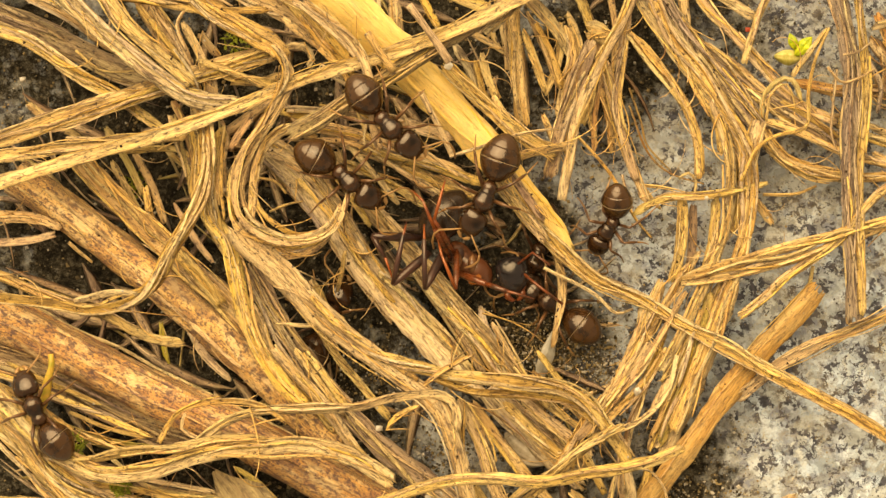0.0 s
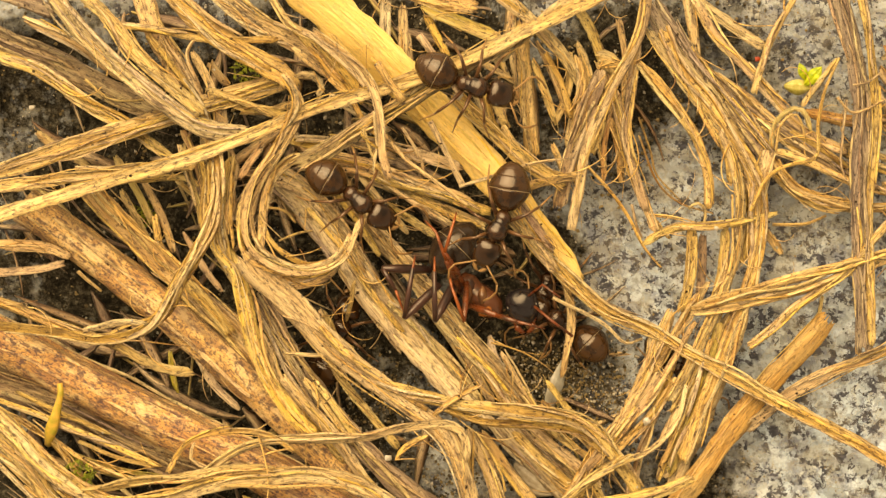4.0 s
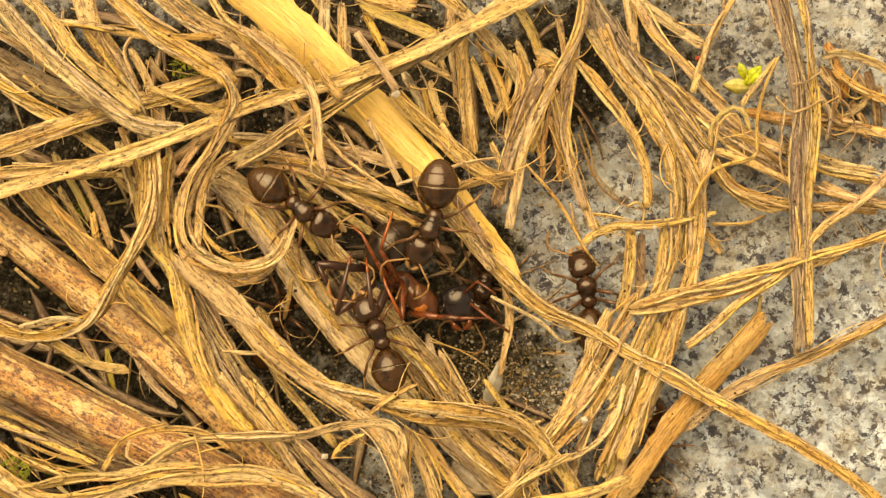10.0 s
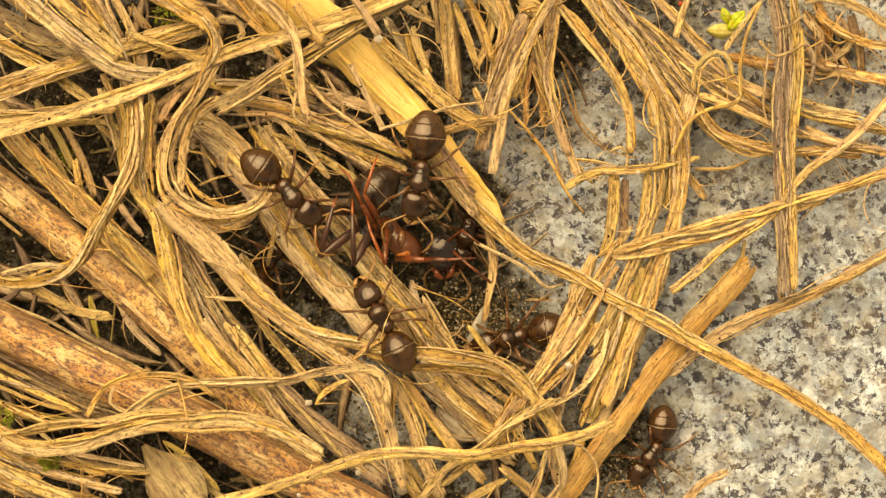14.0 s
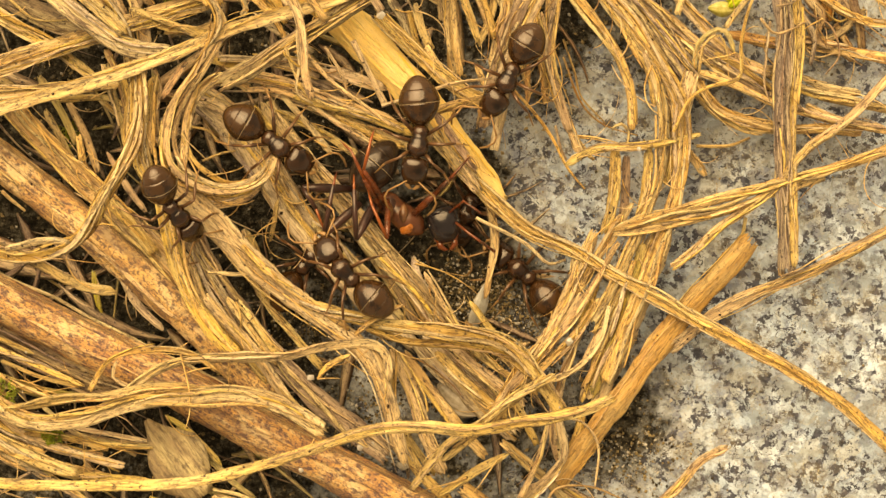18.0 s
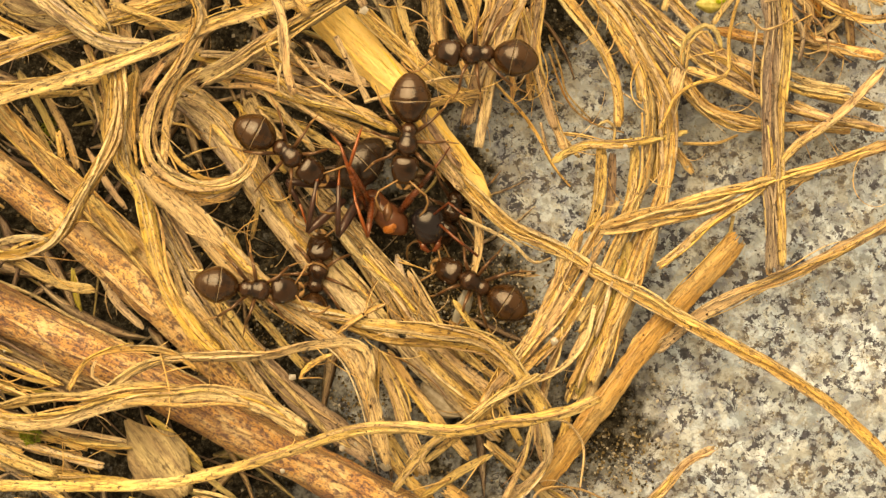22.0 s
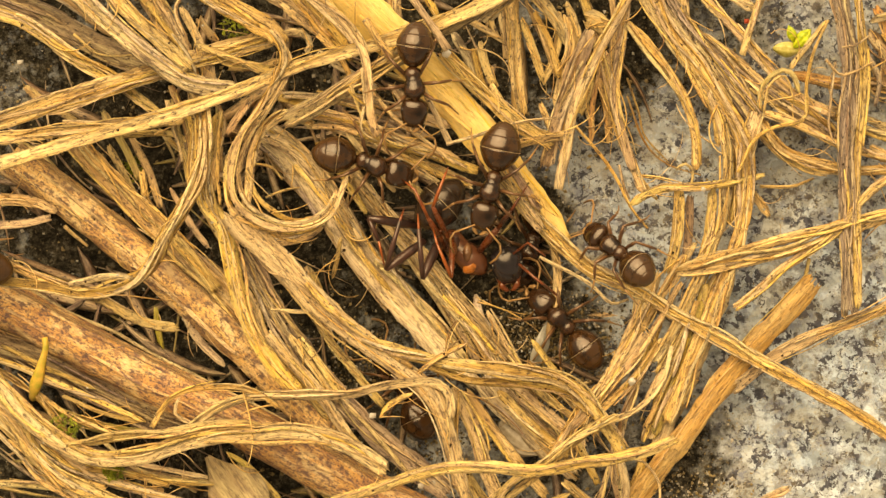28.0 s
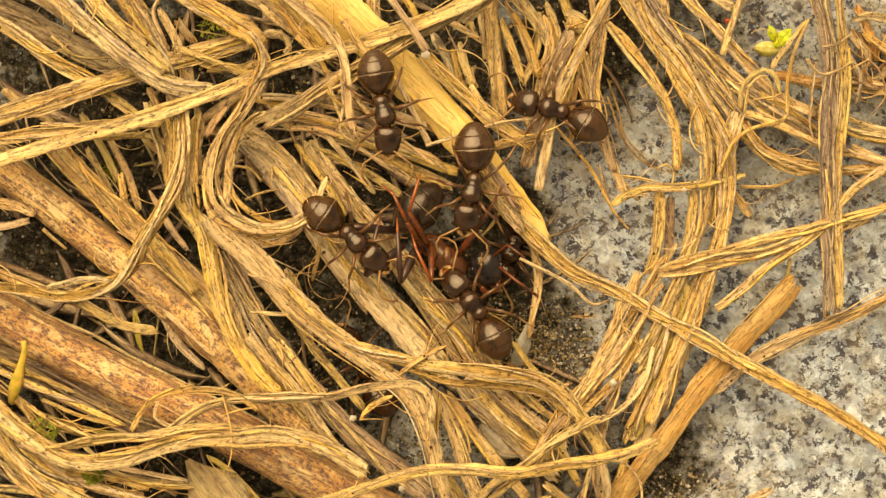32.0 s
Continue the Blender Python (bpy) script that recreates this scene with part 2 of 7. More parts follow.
def granite_material():
    """Pale feldspar and grey quartz grains with clusters of dark mica, yellowed seams, and soil where the dirt lies."""
    n = Nodes("granite")
    mm = n.scaled(n.add("TexCoord").outputs["Object"], 1000, 1000, 1000)

    def bent_by(scale, amount, detail=5.0):
        warp = n.add("TexNoise", {"Vector": mm, "Scale": scale, "Detail": detail, "Roughness": 0.65}).outputs["Color"]
        return n.add("VectorMath", {0: mm, 1: n.add("VectorMath", {0: warp, "Scale": amount}, operation="SCALE").outputs[0]}, operation="ADD").outputs[0]
    bent, curly = bent_by(1.5, 1.1), bent_by(2.4, 0.75, 3.0)
    big = n.add("SeparateColor", {"Color": n.add("TexVoronoi", {"Vector": bent, "Scale": 1.35, "Smoothness": 0.4}, feature="SMOOTH_F1").outputs["Color"]}).outputs
    small = n.add("SeparateColor", {"Color": n.add("TexVoronoi", {"Vector": bent, "Scale": 2.9, "Smoothness": 0.4}, feature="SMOOTH_F1").outputs["Color"]}).outputs
    stone = n.ramp(big[0], [(0.18, (0.36, 0.38, 0.38)), (0.36, (0.445, 0.515, 0.545)), (0.50, (0.53, 0.525, 0.455)), (0.64, (0.435, 0.51, 0.55)), (0.82, (0.60, 0.65, 0.65))])
    stone = n.mix(0.75, stone, n.ramp(small[0], [(0.24, (0.52, 0.51, 0.47)), (0.48, (0.92, 0.91, 0.88)), (0.74, (1.08, 1.08, 1.05))]), "MULTIPLY")
    cloud = n.noise(mm, 2.6, 5.0, 0.65)
    stone = n.mix(0.5, stone, n.ramp(cloud, [(0.36, (0.56, 0.53, 0.46)), (0.52, (1, 1, 1))]), "MULTIPLY")
    # yellowed seams between the grains
    seam = n.add("TexVoronoi", {"Vector": curly, "Scale": 1.9}, feature="DISTANCE_TO_EDGE").outputs["Distance"]
    seam = n.math("MULTIPLY", n.step(seam, 0.085, 0.015), n.step(n.noise(mm, 1.3, 4.0, 0.6), 0.46, 0.60))
    stone = n.mix(n.math("MULTIPLY", seam, 0.5), stone, (0.26, 0.195, 0.095))
    dirt = n.add("Attribute", attribute_name="dirt").outputs["Fac"]
    stone = n.mix(n.math("MULTIPLY", n.step(dirt, 0.05, 0.38), 0.42), stone, (0.30, 0.245, 0.155))
    # dark mica in ragged clusters, blue-grey where it lies under the surface
    cluster = n.noise(mm, 0.9, 3.0, 0.6)
    deep = n.math("MULTIPLY", n.step(n.noise(bent, 2.9, 4.0, 0.6), 0.53, 0.61), n.step(cluster, 0.32, 0.48))
    stone = n.mix(n.math("MULTIPLY", deep, 0.7), stone, (0.16, 0.175, 0.21))
    flake = n.noise(curly, 3.2, 3.0, 0.55, 0.3)
    mica = n.math("MULTIPLY", n.step(flake, 0.532, 0.565), n.step(cluster, 0.38, 0.48))
    stone = n.mix(n.math("MULTIPLY", mica, 0.97), stone, n.mix(n.step(n.noise(mm, 5.0, 2.0, 0.5), 0.42, 0.58), (0.014, 0.013, 0.018), (0.055, 0.050, 0.058)))
    fleck = n.math("MULTIPLY", n.step(n.noise(curly, 5.0, 3.0, 0.6), 0.57, 0.61), n.step(n.noise(mm, 0.9, 4.0, 0.6), 0.42, 0.56))
    stone = n.mix(n.math("MULTIPLY", fleck, 0.85), stone, (0.060, 0.048, 0.042))
    patchy = n.step(n.noise(mm, 0.8, 5.0, 0.66), 0.48, 0.66)
    grit = n.noise(mm, 7.0, 4.0, 0.7)
    stone = n.mix(n.math("MULTIPLY", patchy, 0.25), stone, (0.34, 0.26, 0.13))
    stone = n.mix(n.math("MULTIPLY", n.math("MULTIPLY", n.step(grit, 0.52, 0.58), patchy), 0.75), stone, (0.115, 0.080, 0.040))
    stone = n.mix(n.math("MULTIPLY", n.math("MULTIPLY", n.step(grit, 0.42, 0.37), patchy), 0.6), stone, (0.60, 0.48, 0.24))
    soil_n = n.noise(mm, 3.4, 6.0, 0.8)
    soil = n.ramp(soil_n, [(0.40, (0.011, 0.009, 0.006)), (0.52, (0.038, 0.031, 0.020)), (0.67, (0.16, 0.135, 0.09))])
    edge = n.math("ADD", dirt, n.math("MULTIPLY", n.math("SUBTRACT", n.noise(mm, 1.3, 5.0, 0.7), 0.5), 1.3))
    bare = n.step(edge, 0.72, 0.40)
    n.put(n.bsdf.inputs["Base Color"], n.mix(bare, soil, stone))
    n.put(n.bsdf.inputs["Specular IOR Level"], n.math("MULTIPLY", bare, 0.5))
    n.put(n.bsdf.inputs["Roughness"], n.add("MapRange", {"Value": cloud, "To Min": 0.35, "To Max": 0.8}).outputs[0])
    n.bump(n.math("ADD", n.math("MULTIPLY", soil_n, 0.7), n.math("MULTIPLY", cloud, 0.5)), 0.7, 0.00016)
    return n.mat


def shell_material(name, base, deep, rough=0.28, hair=0.25):
    """Chitin: dark brown, softly glossy, with fine grain."""
    n = Nodes(name)
    mm = n.scaled(n.add("TexCoord").outputs["Object"], 1000, 1000, 1000)
    grain = n.noise(mm, 16.0, 3.0, 0.6)
    tone = n.noise(mm, 1.6, 3.0, 0.6)
    n.put(n.bsdf.inputs["Base Color"], n.mix(n.step(tone, 0.36, 0.52), deep, base))
    n.put(n.bsdf.inputs["Roughness"], n.add("MapRange", {"Value": grain, "To Min": rough - 0.02, "To Max": rough + 0.05}).outputs[0])
    n.bsdf.inputs["Specular IOR Level"].default_value = 0.78
    n.bsdf.inputs["Specular Tint"].default_value = (1.0, 0.84, 0.64, 1)
    n.bsdf.inputs["Sheen Weight"].default_value = hair
    n.bsdf.inputs["Sheen Roughness"].default_value = 0.4
    n.bsdf.inputs["Sheen Tint"].default_value = (0.85, 0.76, 0.6, 1)
    n.bump(grain, 0.16, 0.000008)
    return n.mat


def plain_material(name, a, b, scale, rough, spec=0.4):
    n = Nodes(name)
    mm = n.scaled(n.add("TexCoord").outputs["Object"], 1000, 1000, 1000)
    fac = n.noise(mm, scale, 5.0, 0.65)
    n.put(n.bsdf.inputs["Base Color"], n.mix(n.step(fac, 0.35, 0.65), a, b))
    n.bsdf.inputs["Roughness"].default_value = rough
    n.bsdf.inputs["Specular IOR Level"].default_value = spec
    n.bump(fac, 0.6, 0.00006)
    return n.mat


GRANITE = granite_material()
GASTER = shell_material("ant_gaster", (0.050, 0.020, 0.006), (0.013, 0.005, 0.002), 0.15, 0.0)
TERGITE = shell_material("ant_tergite", (0.056, 0.024, 0.008), (0.016, 0.007, 0.003), 0.15, 0.0)
ORANGE = shell_material("wood_ant_orange", (0.44, 0.130, 0.022), (0.055, 0.020, 0.010), 0.26, 0.0)
SHELL = shell_material("ant_shell", (0.032, 0.013, 0.005), (0.007, 0.003, 0.001), 0.13, 0.0)
TRUNK = shell_material("ant_trunk", (0.046, 0.018, 0.007), (0.010, 0.004, 0.002), 0.20, 0.0)
LIMB = shell_material("ant_limb", (0.125, 0.054, 0.020), (0.040, 0.016, 0.008), 0.30, 0.0)
FOOT = shell_material("ant_foot", (0.32, 0.165, 0.055), (0.16, 0.075, 0.025), 0.4, 0.0)
SEAM = plain_material("ant_seam", (0.34, 0.25, 0.13), (0.26, 0.18, 0.09), 9.0, 0.5)
EYE = shell_material("ant_eye", (0.008, 0.007, 0.007), (0.006, 0.005, 0.005), 0.12, 0.0)
TARSUS = shell_material("wood_ant_foot", (0.29, 0.066, 0.014), (0.095, 0.022, 0.009), 0.28, 0.0)
RUFOUS = shell_material("wood_ant_red", (0.165, 0.038, 0.011), (0.045, 0.018, 0.009), 0.26, 0.0)
COXA = shell_material("wood_ant_plate", (0.20, 0.085, 0.032), (0.065, 0.026, 0.013), 0.22, 0.0)
THORAX = shell_material("wood_ant_thorax", (0.115, 0.036, 0.014), (0.030, 0.012, 0.008), 0.24, 0.0)
BLUE = shell_material("wood_ant_head", (0.020, 0.015, 0.015), (0.008, 0.006, 0.006), 0.18, 0.0)
BLACK = shell_material("wood_ant_black", (0.030, 0.017, 0.010), (0.009, 0.005, 0.003), 0.18, 0.02)
DUSK = shell_material("wood_ant_leg", (0.060, 0.024, 0.016), (0.022, 0.011, 0.009), 0.28, 0.0)
LEAF = straw_material("dead_leaf", (0.46, 0.30, 0.14), (0.31, 0.19, 0.085), (0.14, 0.085, 0.04), 0.5, 0.7, 0.5, 0.0, 0.22)
FLAKE = plain_material("papery_flake", (0.46, 0.37, 0.24), (0.27, 0.20, 0.11), 3.0, 0.5)
HUSK = plain_material("seed_husk", (0.44, 0.40, 0.30), (0.30, 0.26, 0.18), 3.0, 0.4)
LEAFLET = plain_material("fresh_leaflet", (0.60, 0.60, 0.04), (0.22, 0.30, 0.012), 5.0, 0.45)
BUD = plain_material("yellow_bud", (0.62, 0.52, 0.17), (0.40, 0.33, 0.05), 5.0, 0.5)
SPRIG = plain_material("yellow_sprig", (0.70, 0.38, 0.07), (0.34, 0.28, 0.03), 2.6, 0.5)
MOSS = plain_material("moss", (0.34, 0.36, 0.03), (0.12, 0.13, 0.015), 3.0, 0.8)
MITE = plain_material("red_mite", (0.60, 0.08, 0.02), (0.45, 0.05, 0.015), 4.0, 0.4)
GRAIN = plain_material("sand_grain", (0.14, 0.10, 0.050), (0.020, 0.015, 0.009), 1.4, 0.75, 0.1)
CRUMB = plain_material("dark_crumb", (0.070, 0.040, 0.020), (0.025, 0.015, 0.010), 1.4, 0.8, 0.1)
SAND = plain_material("yellow_sand", (0.34, 0.235, 0.10), (0.17, 0.115, 0.05), 1.4, 0.7, 0.1)
QUARTZ = plain_material("quartz_grain", (0.52, 0.45, 0.33), (0.36, 0.29, 0.19), 2.0, 0.35)


# ---- mesh helpers (millimetres in, metres out) ----
def mesh_of(name, verts, faces, mats, uvs=None, smooth=True, ids=None, across=None):
    me = bpy.data.meshes.new(name)
    me.from_pydata([(x * MM, y * MM, z * MM) for x, y, z in verts], [], faces)
    for m in mats if isinstance(mats, (list, tuple)) else [mats]:
        me.materials.append(m)
    if uvs is not None:
        layer = me.uv_layers.new(name="UVMap")
        idx = np.empty(len(me.loops), dtype=np.int32)
        me.loops.foreach_get("vertex_index", idx)
        layer.data.foreach_set("uv", np.asarray(uvs, dtype=np.float32)[idx].ravel())
        if across is not None:
            margin = me.uv_layers.new(name="Across")
            margin.data.foreach_set("uv", np.asarray(across, dtype=np.float32)[idx].ravel())
    if smooth:
        me.polygons.foreach_set("use_smooth", [True] * len(me.polygons))
    if ids is not None:
        me.polygons.foreach_set("material_index", ids)
    me.update()
    return me


def part(name, me, parent, label=""):
    ob = new(name, me)
    ob.parent = parent
    return tagged(ob, label)


def spline(pts, step):
    """Even points on a smooth curve through pts."""
    p = [Vector(q) for q in pts]
    p = [p[0] * 2 - p[1]] + p + [p[-1] * 2 - p[-2]]
    fine = []
    for i in range(1, len(p) - 2):
        a, b, c, d = p[i - 1:i + 3]
        for k in range(12):
            t = k / 12
            fine.append(0.5 * (2 * b + (c - a) * t + (2 * a - 5 * b + 4 * c - d) * t * t + (3 * b - a - 3 * c + d) * t ** 3))
    fine.append(p[-2])
    run = [0.0]
    for a, b in zip(fine, fine[1:]):
        run.append(run[-1] + (b - a).length)
    count = max(4, int(run[-1] / step) + 1)
    out, j = [], 0
    for i in range(count):
        s = run[-1] * i / (count - 1)
        while j < len(run) - 2 and run[j + 1] < s:
            j += 1
        f = (s - run[j]) / max(run[j + 1] - run[j], 1e-9)
        out.append(fine[j].lerp(fine[j + 1], min(1.0, f)))
    return out, run[-1]


def sheet_strip(name, pts, width, rng, mat, arch=0.16, ridges=0.05, thick=0.09, profile=None, ragged=0.25, wave=0.10, step=0.28, split=0.0):
    """A grass blade: a ribbed, arched strip with thickness, frayed ends and uneven edges."""
    path, length = spline(pts, step)
    n = len(path)
    cols = max(5, min(23, int(width / 0.045)))
    if cols % 2 == 0:
        cols += 1
    rib = [rng.uniform(-1.0, 1.0) * ridges for k in range(cols)]
    seed = rng.uniform(0, 500)
    lean0 = rng.uniform(-0.5, 0.5)
    tip0, tip1 = rng.uniform(0.3, 0.95), rng.uniform(0.3, 0.95)
    taper0, taper1 = (min(rng.uniform(0.5, 3.0), 0.25 * length / width) for _ in (0, 1))
    fray = [(rng.uniform(0, ragged) * width * 1.6, rng.uniform(0, ragged) * width * 1.6) for _ in range(cols)]
    slits, gap = {}, 0.0
    for k in range(1, cols - 1):
        gap += width / (cols - 1)
        if gap > 0.13 and rng.random() < 0.35:
            slits[k], gap = rng.uniform(0, 99), 0.0
    verts, uvs, faces, across = [], [], [], []
    tang = [(path[min(i + 1, n - 1)] - path[max(i - 1, 0)]).normalized() for i in range(n)]
    for i, p in enumerate(path):
        t = tang[i]
        side = Vector((-t.y, t.x, 0))
        side = side.normalized() if side.length > 1e-6 else Vector((1, 0, 0))
        up = side.cross(t) * -1
        if up.z < 0:
            up = -up
        s = length * i / (n - 1)
        u = i / (n - 1)
        w = width * (1.02 + 0.16 * noise.noise((s * 0.35, seed, 0)) + 0.08 * noise.noise((s * 1.1, seed, 6)))
        if profile:
            w = width * profile(u)
        else:
            w *= min(1.0, tip0 + s / (taper0 * width + 0.05)) * min(1.0, tip1 + (length - s) / (taper1 * width + 0.05))
        lean = lean0 + 0.5 * noise.noise((s * 0.22, seed, 3.1))
        lift = wave * noise.noise((s * 0.4, seed, 7.7))
        for k in range(cols):
            q = k / (cols - 1) * 2 - 1
            edge = 1 + (0.22 * noise.noise((s * 1.7, seed + k, 1.3)) if k in (0, cols - 1) else 0)
            z = arch * width * (1 - q * q) + rib[k] * (1 + 0.6 * noise.noise((s * 0.5, seed + k * 3, 0))) + lean * q * w * 0.5 + lift
            if k in slits and split:
                z -= split * max(0.0, min(1.0, 0.15 + 2.2 * noise.noise((s * 0.55, slits[k], 2.2))))
            slip = 0.0
            if i == 0:
                slip = fray[k][0]
            elif i == n - 1:
                slip = -fray[k][1]
            pt = p + side * (q * w * 0.5 * edge) + up * z + t * slip
            verts.append(pt[:])
            uvs.append((q * w * 0.5 + seed, s))
            across.append((q, s))
    top = len(verts)
    for i in range(n):
        for k in range(cols):
            q = k / (cols - 1) * 2 - 1
            x, y, z = verts[i * cols + k]
            verts.append((x, y, z - thick * (1.0 - 0.75 * q * q)))
            uvs.append(uvs[i * cols + k])
            across.append(across[i * cols + k])
    for i in range(n - 1):
        for k in range(cols - 1):
            a = i * cols + k
            faces.append((a, a + cols, a + cols + 1, a + 1))
            faces.append((top + a, top + a + 1, top + a + cols + 1, top + a + cols))
        for k in (0, cols - 1):
            a = i * cols + k
            q = (a, top + a, top + a + cols, a + cols)
            faces.append(q if k == 0 else q[::-1])
    for i in (0, n - 1):
        for k in range(cols - 1):
            a = i * cols + k
            q = (a, a + 1, top + a + 1, top + a)
            faces.append(q if i == 0 else q[::-1])
    return mesh_of(name, verts, faces, mat, uvs, across=across)


def tube(name, pts, radii, mat, sides=8, rough=0.0, seed=0.0, step=None, flat=1.0):
    """A round stalk or limb along pts with the given radii (one, or one for each point)."""
    path, length = spline(pts, step) if step else ([Vector(p) for p in pts], 1.0)
    n = len(path)
    if not isinstance(radii, (list, tuple)):
        radii = [radii] * n
    verts, uvs, faces = [], [], []
    side = None
    for i, p in enumerate(path):
        t = (path[min(i + 1, n - 1)] - path[max(i - 1, 0)]).normalized()
        if side is None:
            side = t.orthogonal().normalized()
        side = (side - t * side.dot(t)).normalized()
        up = t.cross(side)
        u = i / (n - 1) * (len(radii) - 1)
        j = min(int(u), len(radii) - 2)
        r = radii[j] + (radii[j + 1] - radii[j]) * (u - j)
        for k in range(sides):
            a = 2 * math.pi * k / sides
            g = 1 + rough * noise.noise((math.cos(a) * 1.3 + seed, math.sin(a) * 1.3, i * 0.25)) + rough * 0.6 * noise.noise((k * 1.7 + seed, i * 0.06, 4))
            q = p + (side * math.cos(a) + up * math.sin(a) * flat) * (r * g)
            verts.append(q[:])
            uvs.append((a * r + seed, length * i / (n - 1)))
    for i in range(n - 1):
        for k in range(sides):
            a, b = i * sides + k, i * sides + (k + 1) % sides
            faces.append((a, b, b + sides, a + sides))
    faces.append(tuple(range(sides))[::-1])
    faces.append(tuple((n - 1) * sides + k for k in range(sides)))
    return mesh_of(name, verts, faces, mat, uvs)


def loft(name, sections, mat, sides=16, ids=None):
    """A closed body through cross-sections (x, y, z, half width, half height)."""
    verts, faces = [], []
    for x, y, z, ry, rz in sections:
        for k in range(sides):
            a = 2 * math.pi * k / sides
            verts.append((x, y + ry * math.cos(a), z + rz * math.sin(a)))
    n = len(sections)
    for i in range(n - 1):
        for k in range(sides):
            a, b = i * sides + k, i * sides + (k + 1) % sides
            faces.append((a, b, b + sides, a + sides))
    faces.append(tuple(range(sides))[::-1])
    faces.append(tuple((n - 1) * sides + k for k in range(sides)))
    return mesh_of(name, verts, faces, mat)


def egg(x0, x1, ry, rz, z=0.0, y=0.0, n=12, blunt0=0.5, blunt1=0.5, a=0.0, b=1.0):
    """Sections of an egg from x0 to x1, between the fractions a and b of its length."""
    rows = []
    for i in range(n + 1):
        u = a + (b - a) * i / n
        r = max(0.02, min(1, (2 * u) ** blunt0 if u < 0.5 else 1)) * max(0.02, min(1, (2 * (1 - u)) ** blunt1 if u > 0.5 else 1))
        e = math.sqrt(max(0.0004, 1 - (2 * u - 1) ** 2))
        e = 0.5 * e + 0.5 * min(e, r)
        rows.append((x0 + (x1 - x0) * u, y, z, ry * e, rz * e))
    return rows


# ---- the granite ground ----
# Soil patches; (1.5, 1.0) is debris plus the reed's shade put into the colour.
DIRT_AND_SHADE = [(-10.0, 1.0, 10.5, 0.86), (-13.0, 6.5, 4.0, 0.6), (-4.0, 6.0, 7.0, 0.95), (-9.0, -7.0, 8.0, 0.86), (0.5, -1.8, 3.2, 0.9), (2.6, -2.6, 2.2, 0.7),
        (3.0, -7.5, 4.5, 0.62), (7.5, 8.0, 4.0, 0.6), (4.0, 4.5, 2.6, 0.5), (7.0, -7.5, 2.4, 0.7), (0.0, -5.0, 3.0, 0.5), (*(-16.14, -8.40, 0.00)[:2], 3.5, 1.0), (*(-15.85, 7.21, 0.00)[:2], 3.0, 0.75), (*(6.57, 7.57, 0.00)[:2], 2.2, 0.5), (4.2, 7.4, 3.0, 0.9), (1.5, 1.0, 1.9, 1.0), (12.5, 7.0, 6.0, 0.34), (14.6, 6.4, 1.6, 0.6), (6.0, 2.0, 5.0, 0.2)]


def dirt_at(x, y):
    keep = 0.0
    for cx, cy, r, s in DIRT_AND_SHADE:
        d = math.hypot(x - cx, y - cy) / r
        keep = max(keep, s * max(0.0, min(1.0, 1.5 - d)))
    return keep


def hollow(x, y):
    """How deep the soil lies in the hollows of the stone."""
    return 1.4 * max(0.0, min(1.0, (dirt_at(x, y) - 0.45) / 0.35)) * max(0.0, min(1.0, (2.0 - x) / 3.0))


def ground():
    xs = [-20000, -4000, -800, -160, -60, -34] + list(np.linspace(-24, 24, 193)) + [34, 60, 160, 800, 4000, 20000]
    ys = [-20000, -4000, -800, -160, -60, -26] + list(np.linspace(-17, 17, 137)) + [26, 60, 160, 800, 4000, 20000]
    verts, dirt = [], []
    for y in ys:
        for x in xs:
            z = 0.10 * noise.noise((x * 0.25, y * 0.25, 0)) + 0.06 * noise.noise((x * 1.1, y * 1.1, 5))
            d = dirt_at(x, y)
            z += d * (0.10 + 0.12 * noise.noise((x * 0.9, y * 0.9, 9)) + 0.08 * noise.noise((x * 2.7, y * 2.7, 2)))
            verts.append((x, y, z - hollow(x, y)))
            dirt.append(d)
    nx = len(xs)
    faces = [(j * nx + i, j * nx + i + 1, (j + 1) * nx + i + 1, (j + 1) * nx + i) for j in range(len(ys) - 1) for i in range(nx - 1)]
    me = mesh_of("ground", verts, faces, GRANITE)
    layer = me.attributes.new("dirt", "FLOAT", "POINT")
    layer.data.foreach_set("value", dirt)
    tagged(new("ground", me), "grey speckled granite slab with brown soil in its hollows", "ground", kind="structure")


ground()


SANDY = [(2.75, -4.06, 0.00)[:2], (1.84, -3.27, 0.00)[:2], (1.04, -2.88, 0.00)[:2], (3.65, -4.46, 0.00)[:2], (3.24, -3.06, 0.00)[:2], (-2.03, -7.90, 0.00)[:2], (-4.16, -4.11, 0.00)[:2], (7.38, -8.84, 0.00)[:2]]


